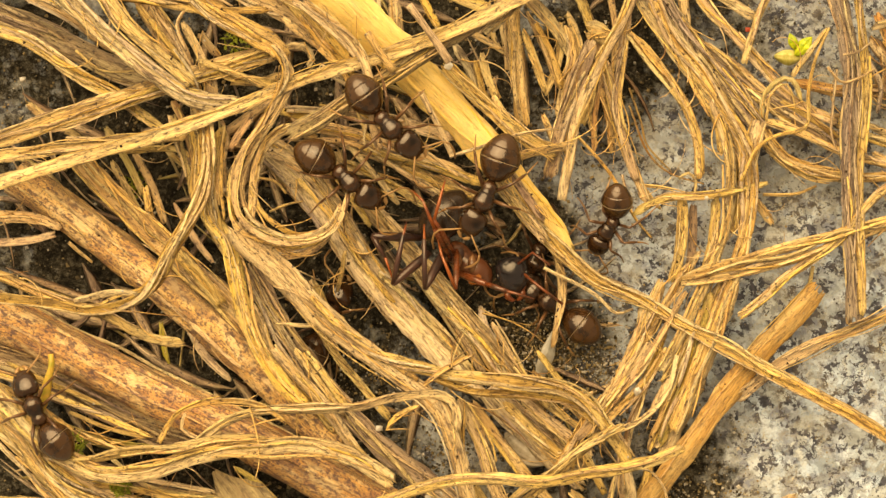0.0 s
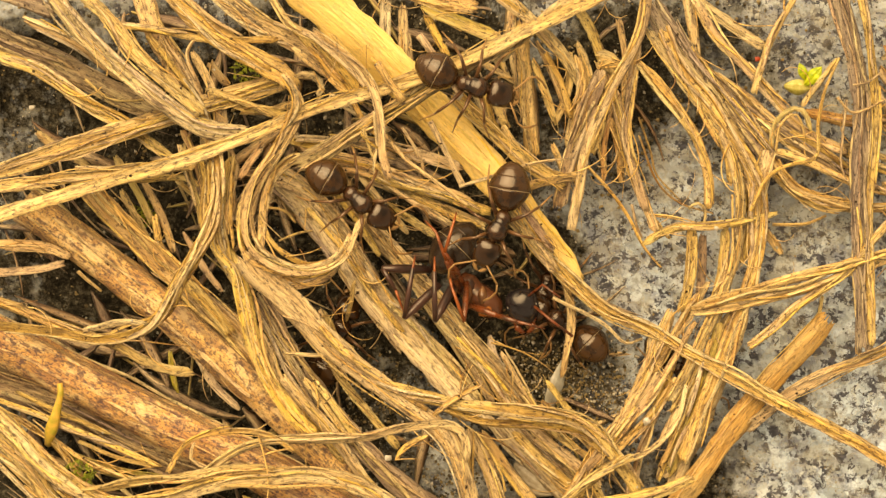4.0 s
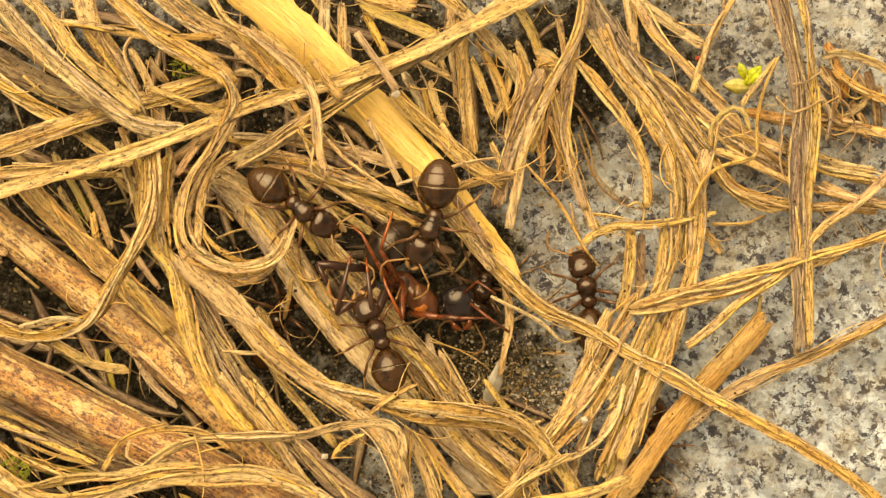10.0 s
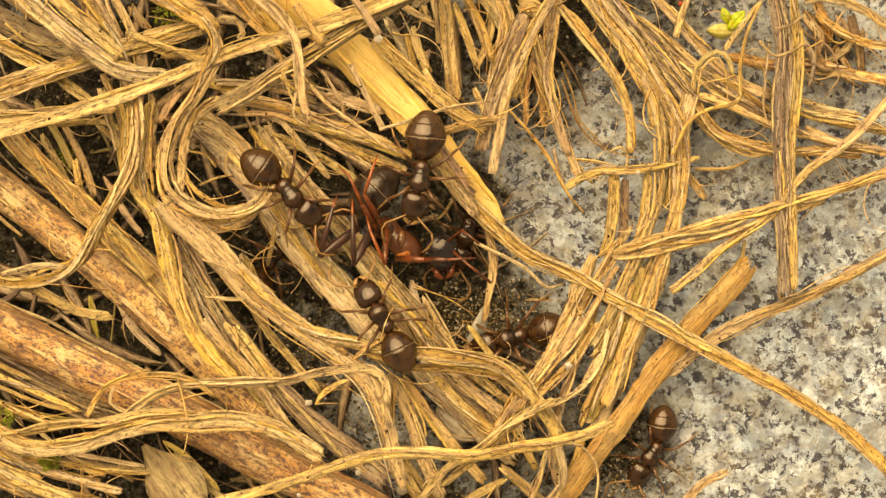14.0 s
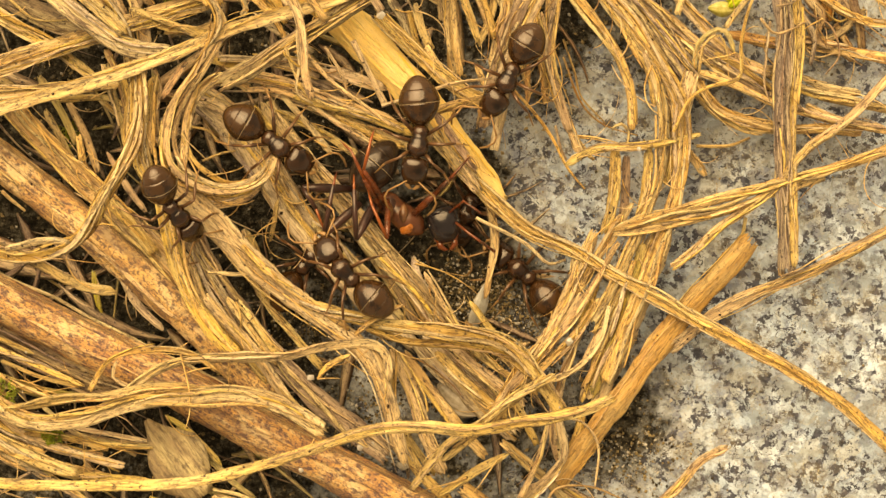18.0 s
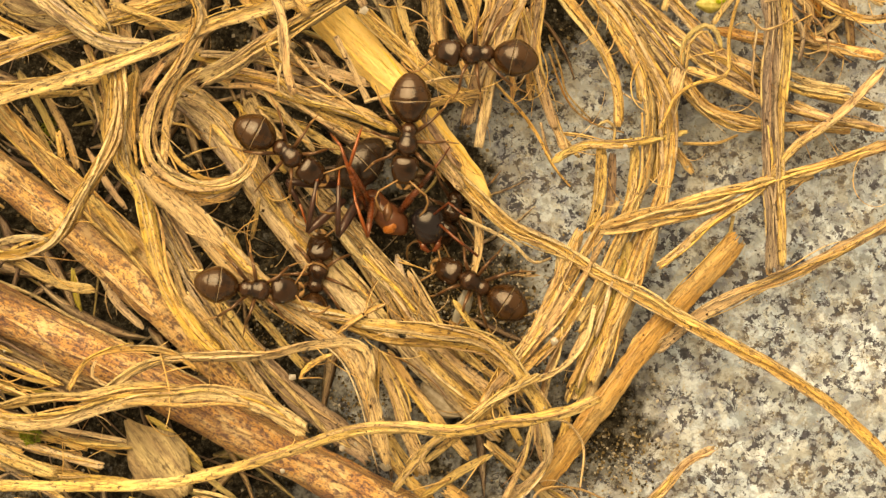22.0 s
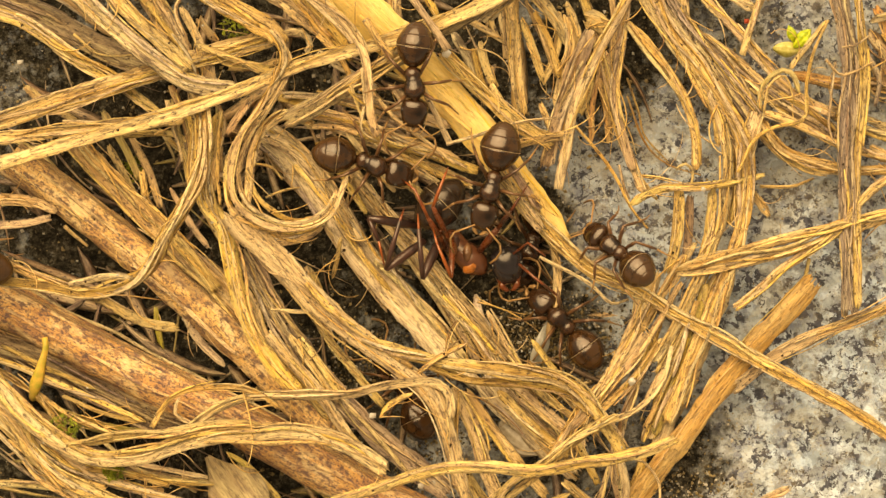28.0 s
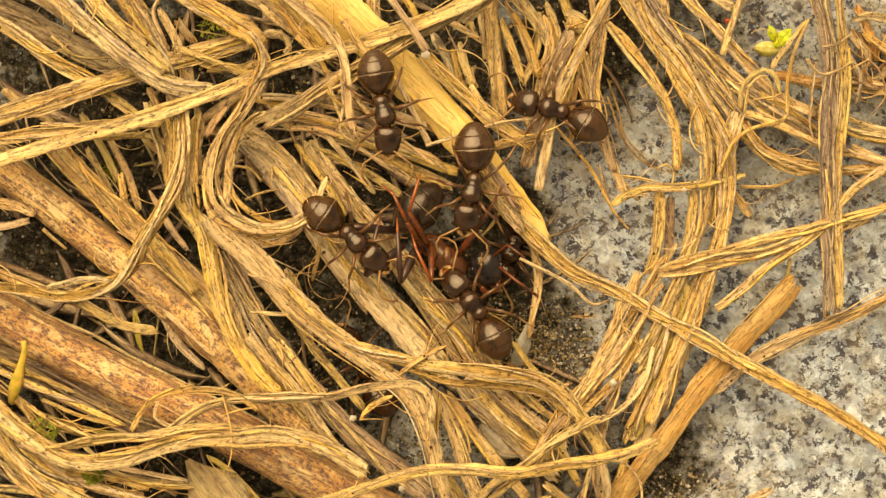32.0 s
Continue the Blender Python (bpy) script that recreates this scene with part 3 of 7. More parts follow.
def soil_grains():
    """Loose soil crumbs and sand grains in the hollows between the straw."""
    rng = random.Random(5)
    verts, faces, ids = [], [], []
    made = 0
    while made < 13000:
        x, y = rng.uniform(-19, 19), rng.uniform(-13, 13)
        if rng.random() > dirt_at(x, y) * 0.9 + 0.10:
            continue
        r = rng.choice((0.025, 0.03, 0.035, 0.045, 0.055, 0.07, 0.09) if dirt_at(x, y) > 0.4 else (0.025, 0.03, 0.04, 0.055)) * rng.uniform(0.7, 1.2)
        base = len(verts)
        z = (rng.uniform(0.02, 0.22) if dirt_at(x, y) > 0.4 else rng.uniform(0.03, 0.09)) - hollow(x, y)
        turn = Euler((rng.uniform(0, 6), rng.uniform(0, 6), rng.uniform(0, 6))).to_matrix()
        for p in ((1, 0, 0), (-1, 0, 0), (0, 1, 0), (0, -1, 0), (0, 0, 1), (0, 0, -1)):
            q = turn @ (Vector(p) * r * rng.uniform(0.6, 1.2))
            verts.append((x + q.x, y + q.y, z + q.z))
        tone = rng.choice((0, 0, 0, 0, 0, 0, 2, 2, 2, 1))
        for a in (0, 1):
            for b in (2, 3):
                for c in (4, 5):
                    tri = (base + a, base + b, base + c)
                    faces.append(tri if (a + b + c) % 2 == 0 else tri[::-1])
                    ids.append(tone)
        made += 1
    for _ in range(4200):
        cx, cy = rng.choice(SANDY)
        x, y = cx + rng.gauss(0, 1.0), cy + rng.gauss(0, 0.8)
        r = rng.choice((0.025, 0.03, 0.035, 0.045, 0.06, 0.075)) * rng.uniform(0.8, 1.2)
        base, z, tone = len(verts), rng.uniform(0.1, 0.3) - hollow(x, y), rng.choice((0, 0, 1, 2, 2))
        turn = Euler((rng.uniform(0, 6), rng.uniform(0, 6), rng.uniform(0, 6))).to_matrix()
        for p in ((1, 0, 0), (-1, 0, 0), (0, 1, 0), (0, -1, 0), (0, 0, 1), (0, 0, -1)):
            q = turn @ (Vector(p) * r * rng.uniform(0.6, 1.2))
            verts.append((x + q.x, y + q.y, z + q.z))
        for a in (0, 1):
            for b in (2, 3):
                for c in (4, 5):
                    tri = (base + a, base + b, base + c)
                    faces.append(tri if (a + b + c) % 2 == 0 else tri[::-1])
                    ids.append(tone)
    me = mesh_of("soil_crumbs", verts, faces, [GRAIN, QUARTZ, SAND], smooth=False, ids=ids)
    tagged(new("soil_crumbs", me), "loose brown soil crumbs and pale sand grains on the stone", "soil", kind="stuff")


soil_grains()

# ---- the straw ----
WORDS = {
    "tan": "dry tan grass blade with dark specks", "gold": "dry golden grass blade with fine ribs", "grey": "weathered greyish fibrous grass blade",
    "brown": "dark brown withered grass blade", "red": "reddish brown withered grass blade", "mottle": "rotting mottled grass blade with dark stains",
    "rot": "rotten dark brown grass blade covered in dust", "dusk": "weathered grey-brown grass blade with dark cracks",
    "pale": "bleached papery grass fragment", "fresh": "smooth broken straw piece with a split end", "yellow": "broad smooth yellow reed blade lying diagonally",
    "green": "yellowish grass blade with a mossy tinge", "bark": "", "rust": "",
}
straw_rng = random.Random(11)


def beside(path, offset, lift, a, b, seed, sway):
    """A stretch of a curve, moved sideways and up, that sways about it."""
    n = len(path)
    lo, hi = int(a * (n - 1)), max(int(b * (n - 1)), int(a * (n - 1)) + 3)
    out = []
    for i in range(lo, min(hi, n - 1) + 1, 2):
        t = (path[min(i + 1, n - 1)] - path[max(i - 1, 0)]).normalized()
        side = Vector((-t.y, t.x, 0))
        out.append(tuple(path[i] + side * (offset + sway * noise.noise((i * 0.13, seed, 1))) + Vector((0, 0, lift + 0.05 * noise.noise((i * 0.2, seed, 8))))))
    return out


def straw(form, tone, width, pts):
    """One dry stalk or blade of the litter, with the fibres that split off it."""
    rng, mat = straw_rng, TONES[tone]
    spot = Vector(pts[0])
    local = [tuple(Vector(p) - spot) for p in pts]
    strips = 0
    if form == "stem":
        me = tube("plant_stem", local, width / 2, mat, 22, 0.10, rng.uniform(0, 90), 0.25)
        name, label, kind, strips = "plant_stem", "thick round brown plant stem with dark blotches", "stem", 4
    elif form == "thin":
        me = tube("grass_fibre", local, [width / 2, width / 2, width / 3], mat, 6, 0.25, rng.uniform(0, 90), 0.2, 0.7)
        name, label, kind = "grass_tendril", "thin curled golden grass tendril", "tendril"
    elif form == "twig":
        me = tube("straw_twig", local, [width / 2, width / 2.2, width / 1.8], mat, 9, 0.2, rng.uniform(0, 90), 0.2)
        name, label, kind = "straw_twig", "short broken straw piece lying across the reed", "straw"
    elif form == "leaf":
        me = sheet_strip("dead_leaf", local, width, rng, LEAF, 0.10, 0.03, 0.05, lambda u: min(1.0, 0.10 + (u / 0.48) ** 1.25) * (1.0 if u < 0.7 else 1 - (u - 0.7) * 2.2), 0.02, 0.2)
        name, label, kind = "dead_leaf", "pale brown papery dead leaf with a pointed tip", "leaf"
    elif form == "leafy":
        me = sheet_strip("dry_straw", local, width, rng, mat, 0.10, 0.03, 0.06, lambda u: 0.18 + 0.82 * math.sin(math.pi * u) ** 0.8, 0.1)
        name, label, kind, strips = "dry_straw", "curled tan grass leaf with a broad middle", "straw", 2
    elif form == "reed":
        me = sheet_strip("reed", local, width, rng, mat, 0.13, 0.008, 0.16, lambda u: (1.0 - 0.36 * max(0, u - 0.45) / 0.55) * min(1, 0.3 + (1 - u) * 9), 0.35, 0.03)
        name, label, kind, strips = "dry_reed", WORDS[tone], "reed", 3
    elif form == "taper":
        me = sheet_strip("dry_straw", local, width, rng, mat, 0.14, 0.022, 0.10, lambda u: (1.0 - 0.55 * u) * min(1.0, 0.4 + 8 * (1 - u)), 0.2, split=0.12)
        name, label, kind, strips = "dry_straw", "tan grass blade that narrows to a bent tip", "straw", 4
    elif form == "long":
        me = sheet_strip("dry_straw", local, width, rng, mat, 0.07, 0.012, 0.10, split=0.05)
        name, label, kind, strips = "dry_straw", "long tan straw lying on top of the litter", "straw", 2
    else:
        me = sheet_strip("dry_straw", local, width, rng, mat, rng.uniform(-0.10, 0.17), 0.010 + 0.012 * min(1.0, width), 0.10, split=0.08)
        name, label, kind = "dry_straw", WORDS[tone], "straw"
        if tone == "fresh":
            me = sheet_strip("dry_straw", local, width, rng, mat, 0.10, 0.006, 0.12, split=0.02)
        strips = 2 if width < 0.2 or tone == "fresh" else 5 if width < 0.36 else 9 if width < 0.6 else 13
    ob = tagged(new(name, me), label, kind, "dry grass litter")
    ob.location = spot * MM
    path, length = spline(local, 0.28)
    if len(path) < 12:
        strips = min(strips, 1)
    for k in range(strips):
        u = rng.uniform(-1.06, 1.06)
        a = rng.uniform(-0.2, 0.6)
        b = a + rng.uniform(0.25, 0.7)
        lift = width * 0.5 * math.sqrt(max(0.0, 1 - min(1, u * u))) + 0.02 if form == "stem" else rng.uniform(0.03, 0.16) + 0.08 * width
        run = beside(path, u * width * 0.5, lift, max(0, a), min(1, b), rng.uniform(0, 99), rng.uniform(0.1, 0.35) * (1 if form != "stem" else 0.5))
        if len(run) < 4:
            continue
        wide = rng.choice((0.045, 0.06, 0.08, 0.11, 0.15)) * (1.6 if form == "stem" else 1)
        own = mat if rng.random() < 0.6 or form == "reed" or tone in ("dusk", "rot") else TONES[rng.choice(("tan", "gold", "grey", "tan"))]
        part("fibre", sheet_strip("fibre", run, wide, rng, own, 0.15, 0.02, 0.05, lambda q: 0.25 + 0.75 * math.sin(math.pi * min(1, max(0, 0.08 + q * 0.88))) ** 0.5, 0.3, 0.05), ob)
    return ob


straw('long', 'tan', 0.49, [(-17.60, 2.34, 4.00), (-16.45, 2.70, 3.97), (-13.57, 3.59, 3.94), (-10.68, 4.42, 3.90), (-8.18, 5.33, 3.87), (-6.06, 6.19, 3.84), (-3.10, 7.05, 3.81), (-0.59, 7.99, 3.78), (1.34, 8.95, 3.65), (3.10, 9.78, 3.17), (4.79, 10.69, 2.72)])
straw('blade', 'tan', 0.63, [(-17.81, 3.85, 2.72), (-16.65, 4.20, 2.67), (-14.12, 5.06, 2.61), (-11.50, 5.90, 2.56), (-9.45, 6.58, 2.51), (-8.09, 6.95, 2.45), (-6.92, 7.23, 2.40)])
straw('blade', 'grey', 0.60, [(-15.45, 10.50, 3.20), (-14.27, 8.95, 3.23), (-13.68, 8.37, 3.25), (-12.31, 7.11, 3.28), (-11.14, 6.21, 3.31), (-9.96, 5.52, 3.33), (-8.41, 5.29, 3.36)])
straw('blade', 'gold', 0.46, [(-14.46, 10.49, 3.36), (-13.28, 9.33, 3.40), (-12.40, 8.17, 3.44), (-11.32, 7.17, 3.48), (-9.95, 5.95, 3.52)])
straw('blade', 'tan', 0.74, [(-12.35, 10.60, 2.40), (-11.75, 8.93, 2.35), (-10.96, 7.56, 2.29), (-10.15, 6.22, 2.24)])
straw('blade', 'grey', 0.46, [(-10.15, 6.22, 2.24), (-9.81, 4.75, 2.29), (-9.83, 3.34, 2.35), (-9.88, 2.39, 2.40)])
straw('blade', 'rot', 0.81, [(-18.07, 9.09, 1.28), (-16.48, 8.40, 1.32), (-14.88, 7.68, 1.36), (-12.89, 6.70, 1.40), (-11.50, 6.26, 1.44)])
straw('blade', 'tan', 0.39, [(-17.94, 8.33, 2.08), (-16.76, 7.95, 2.06), (-15.78, 7.57, 2.03), (-14.80, 6.89, 2.01), (-13.81, 6.21, 1.99), (-12.63, 5.57, 1.97), (-11.84, 4.99, 1.94), (-11.15, 4.56, 1.92)])
straw('blade', 'gold', 0.42, [(-17.76, 3.45, 3.04), (-16.60, 3.58, 2.96), (-13.69, 3.95, 2.88), (-11.95, 4.13, 2.80), (-10.20, 4.30, 2.72)])
straw('blade', 'tan', 0.70, [(-11.52, 10.56, 2.88), (-9.74, 8.88, 3.04), (-8.16, 7.87, 3.20), (-7.22, 7.32, 3.36), (-6.86, 6.77, 3.52)])
straw('blade', 'tan', 0.22, [(-7.22, 7.39, 4.00), (-6.76, 6.66, 3.97), (-6.89, 5.85, 3.95), (-7.50, 4.79, 3.92), (-8.17, 3.82, 3.89), (-8.55, 2.76, 3.87), (-8.54, 1.89, 3.84), (-8.19, 1.17, 3.81), (-7.19, 0.60, 3.79), (-6.03, 0.61, 3.76), (-5.16, 1.04, 3.73), (-4.84, 1.72, 3.71), (-4.57, 2.44, 3.68)])
straw('blade', 'gold', 0.30, [(-8.13, 0.93, 3.52), (-7.99, 1.99, 3.44), (-7.91, 2.97, 3.36), (-7.63, 3.85, 3.28), (-7.05, 4.42, 3.20), (-6.47, 4.44, 3.12), (-5.77, 4.12, 3.04)])
straw('leafy', 'tan', 0.80, [(-8.88, 0.93, 3.04), (-8.00, 0.54, 3.08), (-7.03, 0.30, 3.12), (-5.96, 0.50, 3.16), (-5.18, 1.01, 3.20)])
straw('blade', 'red', 0.26, [(-8.78, 3.70, 3.36), (-8.43, 4.28, 3.44), (-7.89, 5.02, 3.52)])
straw('blade', 'gold', 0.35, [(-9.70, 5.07, 3.68), (-9.65, 3.43, 3.66), (-9.82, 2.17, 3.65), (-10.39, 1.10, 3.63), (-10.97, 0.13, 3.62), (-11.41, -0.84, 3.60), (-12.12, -1.43, 3.58), (-13.38, -1.73, 3.57), (-14.93, -1.50, 3.55), (-16.49, -1.32, 3.54), (-17.65, -1.14, 3.52)])
straw('blade', 'gold', 0.35, [(-17.66, -0.21, 3.52), (-16.50, -0.59, 3.47), (-15.34, -1.12, 3.43), (-14.18, -1.54, 3.38), (-13.02, -1.92, 3.34), (-12.20, -2.42, 3.29), (-11.27, -2.78, 3.25), (-10.30, -2.91, 3.20)])
straw('blade', 'gold', 0.22, [(-14.14, -1.44, 3.68), (-12.79, -1.14, 3.68), (-11.86, -1.21, 3.68)])
straw('blade', 'tan', 0.39, [(-9.05, 4.62, 3.04), (-9.24, 3.36, 2.96), (-9.39, 2.19, 2.88), (-9.23, 1.02, 2.80), (-8.77, 0.25, 2.72)])
straw('blade', 'tan', 0.56, [(-9.58, 4.44, 2.72), (-9.48, 2.58, 2.76), (-9.51, 1.61, 2.80), (-8.84, 0.54, 2.84), (-8.55, -0.92, 2.88), (-8.19, -2.19, 2.92), (-7.69, -3.35, 2.96), (-7.00, -4.32, 3.00), (-6.21, -5.19, 3.04)])
straw('taper', 'tan', 1.04, [(-8.67, 1.31, 3.36), (-7.99, 0.44, 3.34), (-6.81, -0.71, 3.32), (-5.64, -1.97, 3.31), (-4.47, -2.93, 3.29), (-2.91, -4.08, 3.27), (-1.70, -5.05, 3.25), (-1.05, -6.50, 3.24), (-0.71, -7.86, 3.22), (-0.35, -9.02, 3.20)])
straw('blade', 'mottle', 0.77, [(-8.26, -0.14, 2.08), (-7.36, -1.90, 2.03), (-6.37, -3.37, 1.97), (-5.09, -5.03, 1.92), (-3.90, -6.31, 1.87), (-2.51, -7.48, 1.81), (-0.93, -8.75, 1.76)])
straw('blade', 'tan', 0.39, [(-7.41, -3.06, 2.72), (-6.24, -4.33, 2.64), (-5.35, -5.40, 2.56), (-4.57, -6.57, 2.48), (-4.07, -7.16, 2.40)])
straw('stem', 'bark', 1.32, [(-16.44, 2.97, 1.28), (-14.85, 1.83, 1.28), (-12.86, 0.32, 1.28), (-11.07, -1.15, 1.28), (-9.28, -2.72, 1.28), (-7.69, -4.09, 1.28), (-6.29, -5.51, 1.28), (-5.10, -6.65, 1.28)])
straw('stem', 'rust', 1.60, [(-17.97, -1.49, 1.44), (-16.18, -2.33, 1.44), (-14.40, -3.30, 1.44), (-12.42, -4.28, 1.44), (-10.24, -5.35, 1.44), (-8.06, -6.42, 1.44), (-5.68, -7.67, 1.44), (-3.30, -8.90, 1.44), (-1.31, -9.97, 1.44), (1.06, -11.14, 1.43)])
straw('blade', 'tan', 0.77, [(-14.59, 4.24, 1.92), (-13.81, 3.17, 1.84), (-12.82, 2.09, 1.76), (-11.44, 0.67, 1.68), (-10.06, -0.55, 1.60), (-8.87, -1.72, 1.52), (-7.98, -2.61, 1.44)])
straw('blade', 'gold', 0.42, [(-10.80, 0.33, 2.24), (-9.82, -0.74, 2.08), (-9.16, -1.64, 1.92)])
straw('blade', 'rot', 1.02, [(-17.98, -3.08, 1.28), (-15.81, -3.85, 1.24), (-13.82, -4.83, 1.20), (-11.84, -5.81, 1.16), (-9.86, -6.65, 1.12)])
straw('blade', 'gold', 0.16, [(-17.39, -3.76, 2.56), (-15.05, -4.65, 2.45), (-13.30, -5.43, 2.35), (-11.54, -6.20, 2.24)])
straw('blade', 'gold', 0.20, [(-17.41, -4.02, 2.40), (-15.45, -5.25, 2.35), (-14.47, -6.42, 2.29), (-13.69, -7.14, 2.24)])
straw('blade', 'green', 0.18, [(-15.53, -5.41, 1.76), (-14.15, -5.99, 1.76), (-12.76, -6.38, 1.76), (-11.58, -6.57, 1.76)])
straw('blade', 'green', 0.16, [(-14.96, -5.71, 1.60), (-13.76, -6.39, 1.68), (-12.37, -6.67, 1.76)])
straw('blade', 'gold', 0.53, [(-17.68, -4.58, 3.20), (-16.13, -6.03, 3.07), (-15.36, -7.20, 2.94), (-14.40, -8.08, 2.82), (-13.23, -8.73, 2.69), (-11.68, -9.26, 2.56)])
straw('blade', 'gold', 0.60, [(-17.63, -3.89, 3.52), (-16.46, -4.94, 3.55), (-15.28, -6.19, 3.58), (-14.11, -6.96, 3.62), (-12.94, -7.39, 3.65), (-11.39, -7.24, 3.68), (-9.65, -6.69, 3.71), (-7.72, -6.44, 3.74), (-5.98, -6.43, 3.78), (-4.43, -6.88, 3.81), (-3.07, -7.79, 3.84)])
straw('blade', 'gold', 0.26, [(-14.20, -6.95, 3.68), (-12.55, -6.67, 3.72), (-10.62, -6.44, 3.76), (-9.07, -6.14, 3.80), (-7.52, -6.12, 3.84)])
straw('blade', 'gold', 0.39, [(-17.70, -5.07, 3.04), (-16.55, -5.95, 2.88), (-15.59, -7.12, 2.72), (-14.82, -8.05, 2.56), (-13.66, -8.64, 2.40), (-10.73, -9.41, 2.24)])
straw('blade', 'gold', 0.28, [(-15.57, -6.53, 2.88), (-13.82, -7.75, 2.72), (-12.27, -8.38, 2.56), (-10.13, -8.96, 2.40)])
straw('blade', 'tan', 0.24, [(-14.62, -8.20, 2.56), (-13.29, -8.66, 2.52), (-12.12, -9.25, 2.48), (-10.75, -9.34, 2.44), (-9.19, -9.47, 2.40)])
straw('blade', 'tan', 0.24, [(-17.85, -8.27, 1.92), (-16.67, -8.36, 1.92), (-14.90, -8.49, 1.92), (-13.71, -8.83, 1.92)])
straw('blade', 'gold', 0.24, [(-13.87, -8.81, 2.24), (-11.91, -9.98, 2.19), (-10.73, -10.56, 2.13), (-9.55, -11.15, 2.08)])
straw('blade', 'gold', 0.28, [(-13.33, -10.19, 2.08), (-11.72, -10.38, 2.08), (-10.14, -10.95, 2.08), (-8.77, -11.34, 2.08)])
straw('blade', 'green', 0.28, [(-9.37, -10.07, 2.08), (-8.18, -10.65, 2.08), (-6.80, -11.13, 2.08), (-5.62, -11.41, 2.08)])
straw('blade', 'gold', 0.28, [(-7.21, -10.06, 1.92), (-6.03, -10.35, 1.92), (-4.85, -10.93, 1.92), (-4.06, -11.52, 1.92)])
straw('long', 'tan', 0.37, [(-15.35, -9.20, 5.76), (-12.93, -9.36, 5.74), (-9.14, -9.37, 5.71), (-7.24, -9.21, 5.69), (-5.35, -8.74, 5.66), (-3.45, -8.16, 5.64), (-2.31, -7.74, 5.61), (-1.14, -7.48, 5.59), (0.34, -7.43, 5.56), (1.88, -7.58, 5.18), (3.23, -7.38, 4.65), (4.60, -7.20, 4.12), (5.83, -6.93, 3.65), (6.80, -6.52, 3.57)])
straw('leaf', 'pale', 2.08, [(-9.46, -7.34, 2.08), (-8.89, -8.10, 2.03), (-8.16, -9.08, 1.97), (-7.45, -10.07, 1.92)])
straw('blade', 'green', 0.22, [(-8.43, -7.64, 1.60), (-7.44, -8.62, 1.55), (-6.45, -9.60, 1.49), (-5.66, -10.20, 1.44)])
straw('blade', 'green', 0.18, [(-8.81, -7.22, 1.92), (-7.83, -7.92, 1.76), (-6.84, -9.01, 1.60)])
straw('blade', 'gold', 0.18, [(-11.22, -6.30, 4.00), (-10.61, -5.29, 3.95), (-9.84, -4.98, 3.89), (-8.69, -4.86, 3.84), (-7.92, -4.97, 3.79), (-7.30, -5.28, 3.73), (-6.84, -5.66, 3.68)])
straw('blade', 'gold', 0.32, [(-9.96, -6.35, 3.52), (-9.00, -5.61, 3.52), (-7.74, -5.21, 3.52), (-6.00, -5.16, 3.52), (-4.45, -5.09, 3.52), (-3.09, -4.77, 3.52), (-1.74, -4.69, 3.52), (-1.10, -5.03, 3.52), (-0.95, -6.00, 3.52)])
straw('blade', 'gold', 0.16, [(-10.31, -5.24, 3.36), (-10.48, -5.82, 3.36), (-9.68, -6.30, 3.36)])
straw('blade', 'gold', 0.18, [(-3.44, -5.95, 3.04), (-3.06, -5.43, 3.20), (-2.28, -5.07, 3.36)])
straw('blade', 'tan', 0.42, [(-4.07, -3.21, 3.52), (-2.91, -3.59, 3.50), (-0.97, -4.06, 3.47), (0.97, -4.26, 3.45), (2.74, -4.58, 3.01), (3.73, -5.29, 2.76), (4.49, -6.40, 2.57), (5.03, -7.19, 2.42)])
straw('blade', 'tan', 0.26, [(-1.74, -4.13, 3.36), (-0.38, -4.61, 3.24), (1.57, -4.78, 2.99), (2.95, -5.10, 2.59), (4.15, -6.03, 2.25)])
straw('blade', 'gold', 0.18, [(-2.16, -4.39, 3.84), (-1.36, -3.77, 3.68), (-0.47, -3.34, 3.52)])
straw('blade', 'gold', 0.46, [(-0.96, -4.79, 2.40), (-0.16, -6.45, 2.35), (0.24, -7.82, 2.29), (0.94, -9.29, 2.24)])
straw('blade', 'gold', 0.35, [(-0.96, -4.98, 2.40), (-0.91, -6.75, 2.36), (-0.54, -8.12, 2.32), (0.15, -9.29, 2.28), (1.20, -10.27, 2.21)])
straw('blade', 'tan', 0.35, [(-0.52, -4.99, 2.08), (0.63, -6.56, 2.03), (1.62, -7.84, 1.89), (2.42, -8.73, 1.73)])
straw('blade', 'pale', 0.99, [(0.03, -4.33, 1.44), (1.33, -5.81, 1.35), (2.53, -6.99, 1.19), (3.63, -7.99, 1.05)])
straw('blade', 'gold', 0.35, [(0.61, -4.98, 2.24), (2.00, -6.40, 1.93), (3.20, -7.36, 1.63)])
straw('blade', 'gold', 0.42, [(1.01, -4.79, 2.08), (2.40, -5.88, 1.73), (3.80, -6.97, 1.42)])
straw('blade', 'gold', 0.28, [(4.78, -5.78, 3.19), (3.47, -6.41, 3.52), (2.30, -7.33, 3.81), (1.14, -8.00, 4.08), (0.38, -8.87, 4.06), (-0.23, -9.69, 4.00)])
straw('blade', 'gold', 0.24, [(4.39, -5.78, 3.18), (3.12, -6.85, 3.45), (1.96, -7.85, 3.68), (0.80, -8.73, 3.84)])
straw('blade', 'gold', 0.28, [(3.18, -8.52, 2.31), (1.97, -9.19, 2.38), (0.74, -9.98, 2.40)])
straw('blade', 'tan', 0.53, [(1.44, -9.71, 1.86), (2.44, -10.42, 1.58), (3.64, -11.33, 1.31)])
